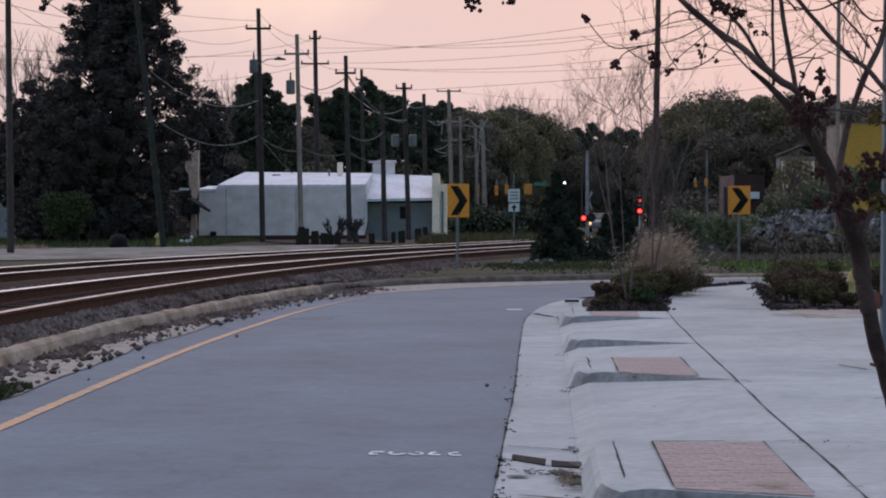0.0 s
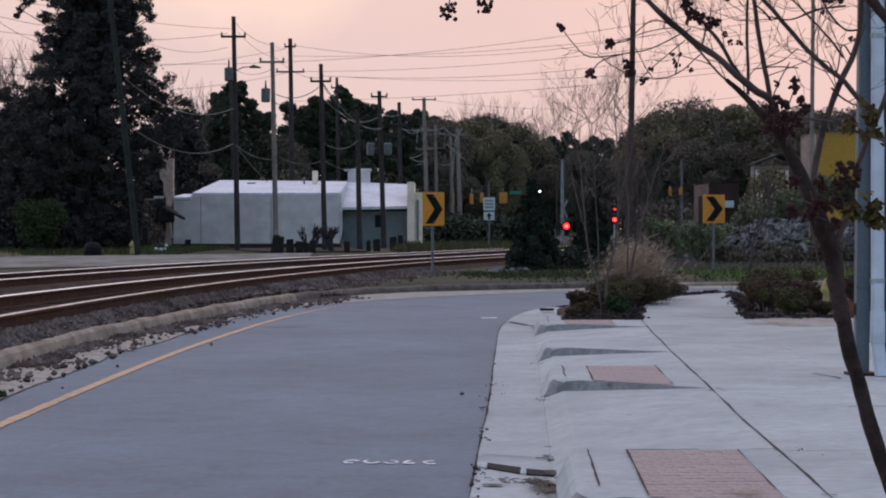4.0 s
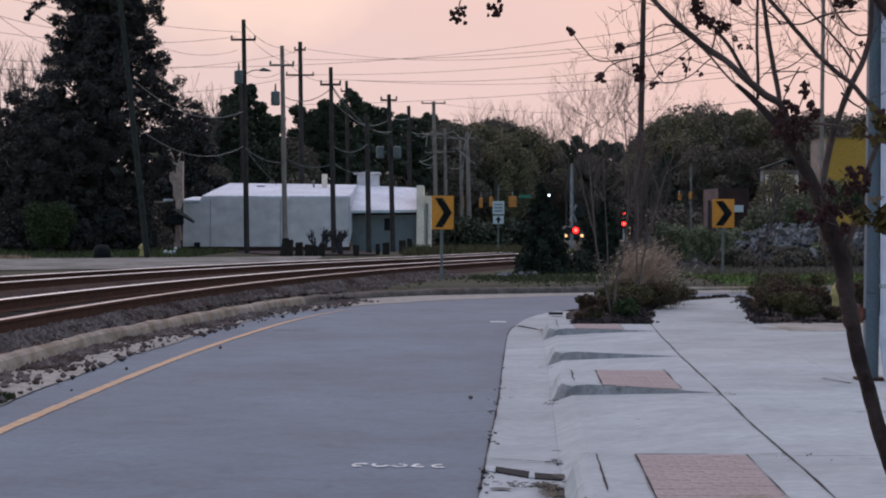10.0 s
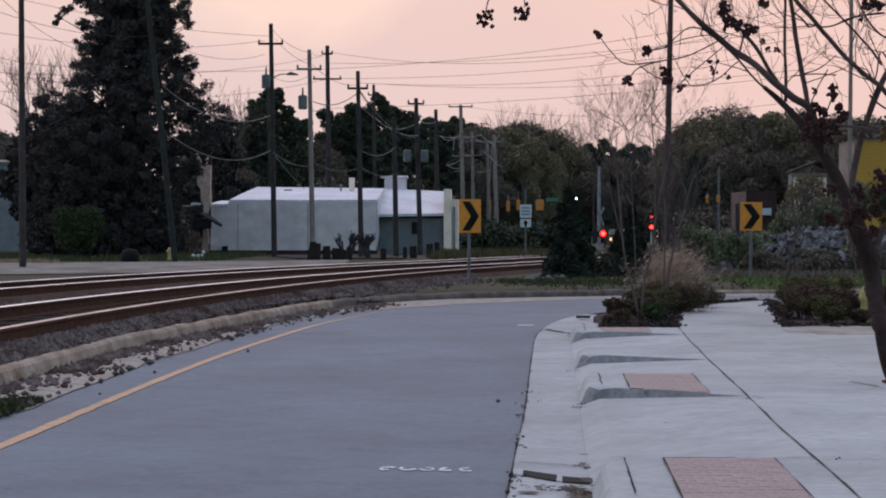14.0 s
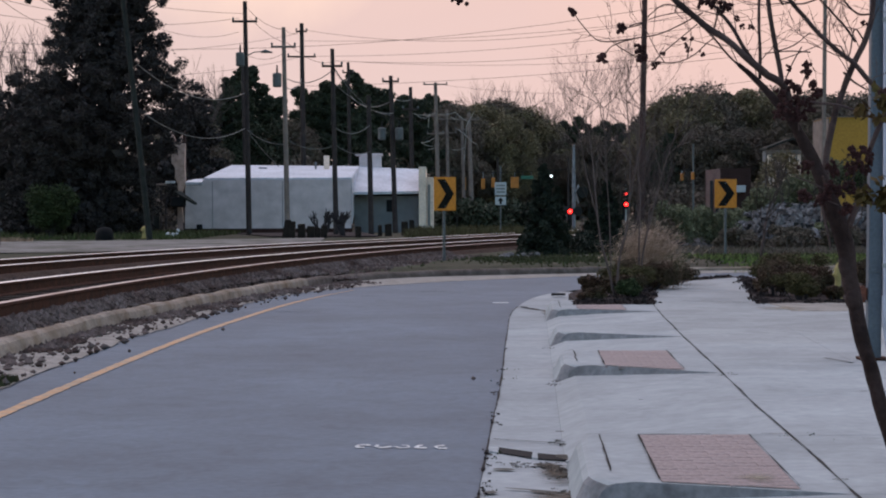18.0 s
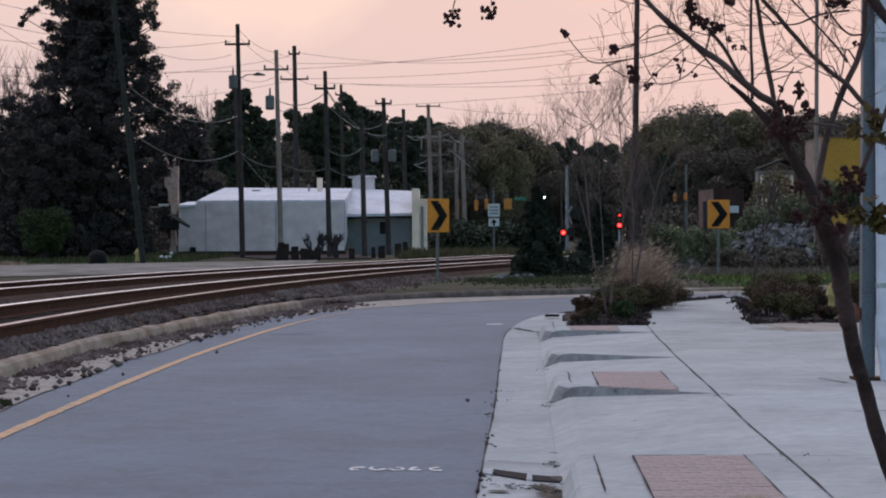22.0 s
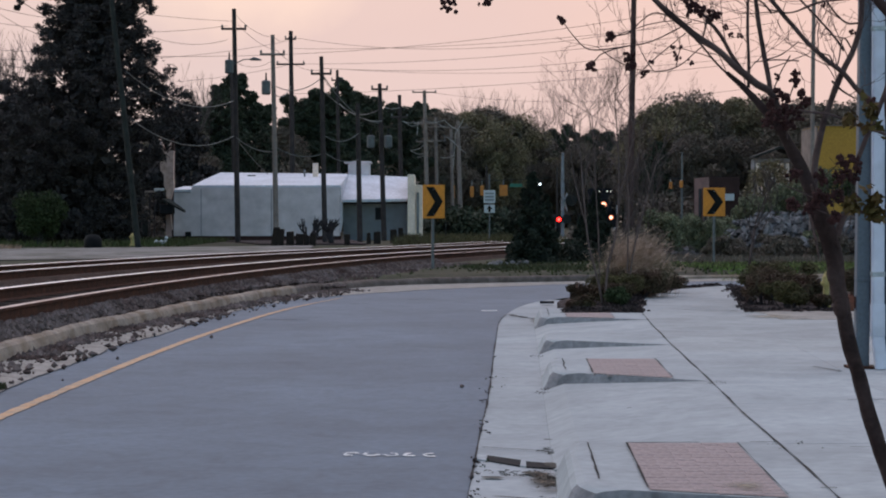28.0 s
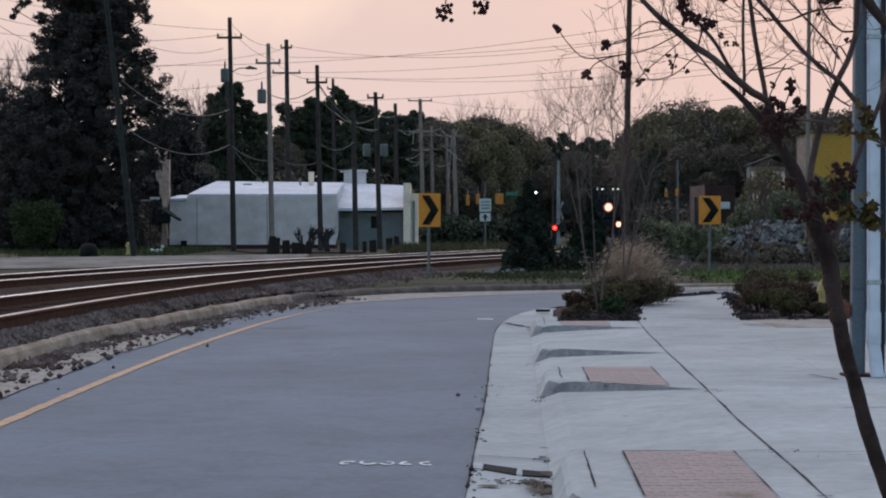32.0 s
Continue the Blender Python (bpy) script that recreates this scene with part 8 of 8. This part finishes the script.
    for i in range(32):
        for k in range(3):
            fs.append((i * 4 + k, (i + 1) * 4 + k, (i + 1) * 4 + k + 1, i * 4 + k + 1))
    tagged(data_part("backdrop_sky", vs, fs, m), "pink evening sky", "sky", kind="structure")


build_woods()
build_left_trees()
build_mid_plants()
build_rock_bank()
build_posts()
build_column()
build_crape_myrtle()
build_sky_backdrop()


# ---- what moves ----
def build_locomotive():
    """Front at y = 0, body towards +y, rail top at z = 0."""
    t = thing("locomotive", "dark diesel locomotive with lit headlight, ditch lights and number boards", "locomotive")
    part("frame", bevelled(-1.6, 1.6, 0.3, 21.5, 1.15, 1.6, 0.04, 1), LOCO_PAINT, t)
    part("nose", bevelled(-0.95, 0.95, 0.9, 3.2, 1.6, 3.45, 0.18, 3), LOCO_PAINT, t)
    cab = part("cab", bevelled(-1.7, 1.7, 3.2, 6.2, 1.6, 4.4, 0.15, 3), LOCO_PAINT, t)
    part("hood", bevelled(-0.95, 0.95, 6.2, 21.0, 1.6, 4.3, 0.12, 2), LOCO_PAINT, t)
    for x in (-1.05, -0.35, 0.35, 1.05):
        part("windscreen", bevelled(x - 0.3, x + 0.3, 3.16, 3.19, 3.5, 3.92, 0.01, 1), DARK, cab)
    for x in (-0.8, -0.44, 0.44, 0.8):
        part("number_board", bevelled(x - 0.08, x + 0.08, 3.12, 3.18, 4.0, 4.14, 0.02, 1), BOARD_GLOW, cab, "lit number board")
    for x, z, r in ((0, 2.6, 0.22), (-0.8, 1.25, 0.15), (0.8, 1.25, 0.15)):
        bm = bmesh.new()
        tube(bm, [(x, 0.16 if z < 2 else 0.8, z), (x, 0.3 if z < 2 else 0.9, z)], r, 16)
        lamp = part("headlight" if z > 2 else "ditch_light", bm, HEAD_GLOW, t, "lit warm lamp")
        # added glowing disc that imitates the glare halo round the lamp
        bm = bmesh.new()
        tube(bm, [(x, 0.2 if z < 2 else 0.84, z), (x, 0.28 if z < 2 else 0.88, z)], r * 1.6, 18)
        part("reflector", bm, HALO_GLOW, lamp)
    part("pilot", bevelled(-1.45, 1.45, 0.32, 0.6, 0.2, 1.15, 0.04, 1), LOCO_PAINT, t)
    part("coupler", bevelled(-0.15, 0.15, -0.3, 0.32, 0.75, 1.05, 0.04, 1), RUST, t)
    for y0 in (2.2, 15.5):
        tr = part("bogie", bevelled(-1.2, 1.2, y0, y0 + 4.2, 0.35, 1.1, 0.06, 1), RUST, t)
        for k in range(3):
            for sx in (-0.75, 0.75):
                bm = bmesh.new()
                tube(bm, [(sx - 0.07, y0 + 0.6 + k * 1.5, 0.51), (sx + 0.07, y0 + 0.6 + k * 1.5, 0.51)], 0.5, 18)
                part("wheel", bm, RUST, tr)
    for sx in (-1.42, 1.42):
        bm = bmesh.new()
        tube(bm, [(sx, 0.5, 2.55), (sx, 3.1, 2.55)], 0.025, 6)
        part("handrail", bm, SIGN_WHITE, t)
        for y in (0.5, 1.8, 3.05):
            bm = bmesh.new()
            tube(bm, [(sx, y, 1.6), (sx, y, 2.55)], 0.025, 6)
            part("stanchion", bm, SIGN_WHITE, t)
    return t


def build_car(label, paint):
    """Front at y = 0 towards -y."""
    t = thing("car", label, "car")
    bm = bmesh.new()
    prof = [(0.05, 0.35), (0.0, 0.55), (0.1, 0.78), (1.2, 0.95), (1.9, 1.4), (3.3, 1.42), (4.1, 1.0), (4.5, 0.9), (4.55, 0.4)]
    l = [bm.verts.new((-0.88 * (0.82 if z > 1.1 else 1), y, z)) for y, z in prof]
    r = [bm.verts.new((0.88 * (0.82 if z > 1.1 else 1), y, z)) for y, z in prof]
    bm.faces.new(l)
    bm.faces.new(r[::-1])
    for k in range(len(prof)):
        bm.faces.new((l[k], r[k], r[(k + 1) % len(prof)], l[(k + 1) % len(prof)]))
    bmesh.ops.recalc_face_normals(bm, faces=bm.faces[:])
    bmesh.ops.bevel(bm, geom=bm.edges[:], offset=0.05, segments=2, affect="EDGES")
    body = part("body", bm, paint, t)
    bm = bmesh.new()
    v = [bm.verts.new(p) for p in ((-0.75, 1.25, 0.99), (0.75, 1.25, 0.99), (0.62, 1.84, 1.37), (-0.62, 1.84, 1.37))]
    bm.faces.new(v)
    bmesh.ops.solidify(bm, geom=bm.faces[:], thickness=0.02)
    bmesh.ops.translate(bm, vec=(0, -0.04, 0.03), verts=bm.verts[:])
    part("windscreen", bm, GLASS, body)
    for sx in (-0.62, 0.62):
        bm = bmesh.new()
        tube(bm, [(sx, -0.03, 0.68), (sx, 0.1, 0.68)], 0.12, 12)
        part("headlight", bm, CAR_GLOW, t, "lit headlight")
    for y in (0.85, 3.65):
        for sx in (-0.8, 0.8):
            bm = bmesh.new()
            tube(bm, [(sx - 0.1, y, 0.33), (sx + 0.1, y, 0.33)], 0.33, 16)
            part("wheel", bm, RUBBER, t)
    return t


def flash(head, dx, dz, shown, period=1.43):
    """Turns a flasher head half round and back: shown gives the stretch of each period in which its lit face is to the road."""
    on, off = shown
    def place_at(turned):
        return pose(dx, -0.12, dz, 0, 0, turned)
    rows = []
    k = -1
    while k * period < 32:
        for t, a0, a1 in sorted(((k * period + on, 180, 0), (k * period + off, 0, 180))):
            if t > 0.05 and t + 0.15 < 32:
                rows += [(t, place_at(a0)), (t + 0.04, place_at(120 if a0 else 60)), (t + 0.08, place_at(60 if a0 else 120)), (t + 0.12, place_at(a1))]
        k += 1
    walk(head, [(0.0, rows[0][1]), *rows, (32.0, rows[-1][1])])


def motions():
    flash(*FLASHERS[0], (1.43, 0.86))
    walk(SIGNAL_DRUM, [(0, pose(0, 0, 0)), (2.86, pose(0, 0, 0)), (2.9, pose(0, 0, 0, 0, 0, 60)), (2.94, pose(0, 0, 0, 0, 0, 120)), (2.98, pose(0, 0, 0, 0, 0, 180)), (32, pose(0, 0, 0, 0, 0, 180))])
    flash(*FLASHERS[1], (0.86, 1.43))
    loco = build_locomotive()
    rows = []
    for t in [0, 4, 8, 12, 16, 18, 20, 22, 24, 26, 27, 28, 29, 30, 31, 32]:
        y = 150 + 13.5 * (32 - t)
        x, dx = track_x(y)
        rows.append((t, pose(x, y, RAIL_Z, 0, 0, -math.degrees(math.atan(dx)))))
    walk(loco, rows)
    car = build_car("grey saloon car with lit headlights at the crossing", CAR_PAINT)
    a, b, c = at(1041, 413, 140), at(1042, 413, 138), at(966, 413, 128)
    car2 = build_car("dark car waiting at the crossing with one headlight showing", LOCO_PAINT)
    e = at(1058, 413, 140)
    walk(car2, [(0, pose(8.3, 160, 0.32, 0, 0, 6)), (8.6, pose(8.3, 160, 0.32, 0, 0, 6)), (10.8, pose(e.x, 140, 0.32, 0, 0, 2)), (15.5, pose(e.x, 140, 0.32, 0, 0, -4)),
                (16.3, pose(e.x - 1.2, 137.6, 0.32, 0, 0, -24)), (17.2, pose(7.3, 137, 0.32, 0, 0, -24)), (32, pose(7.3, 137, 0.32, 0, 0, -24))])
    walk(car, [(0, pose(a.x, 140, 0.32, 0, 0, -8)), (2, pose(b.x, 138, 0.32, 0, 0, -8)), (3, pose(b.x - 1.6, 133.5, 0.32, 0, 0, -22)), (4.0, pose(c.x, 128, 0.32, 0, 0, -14)), (32, pose(c.x, 128, 0.32, 0, 0, -14))])


motions()
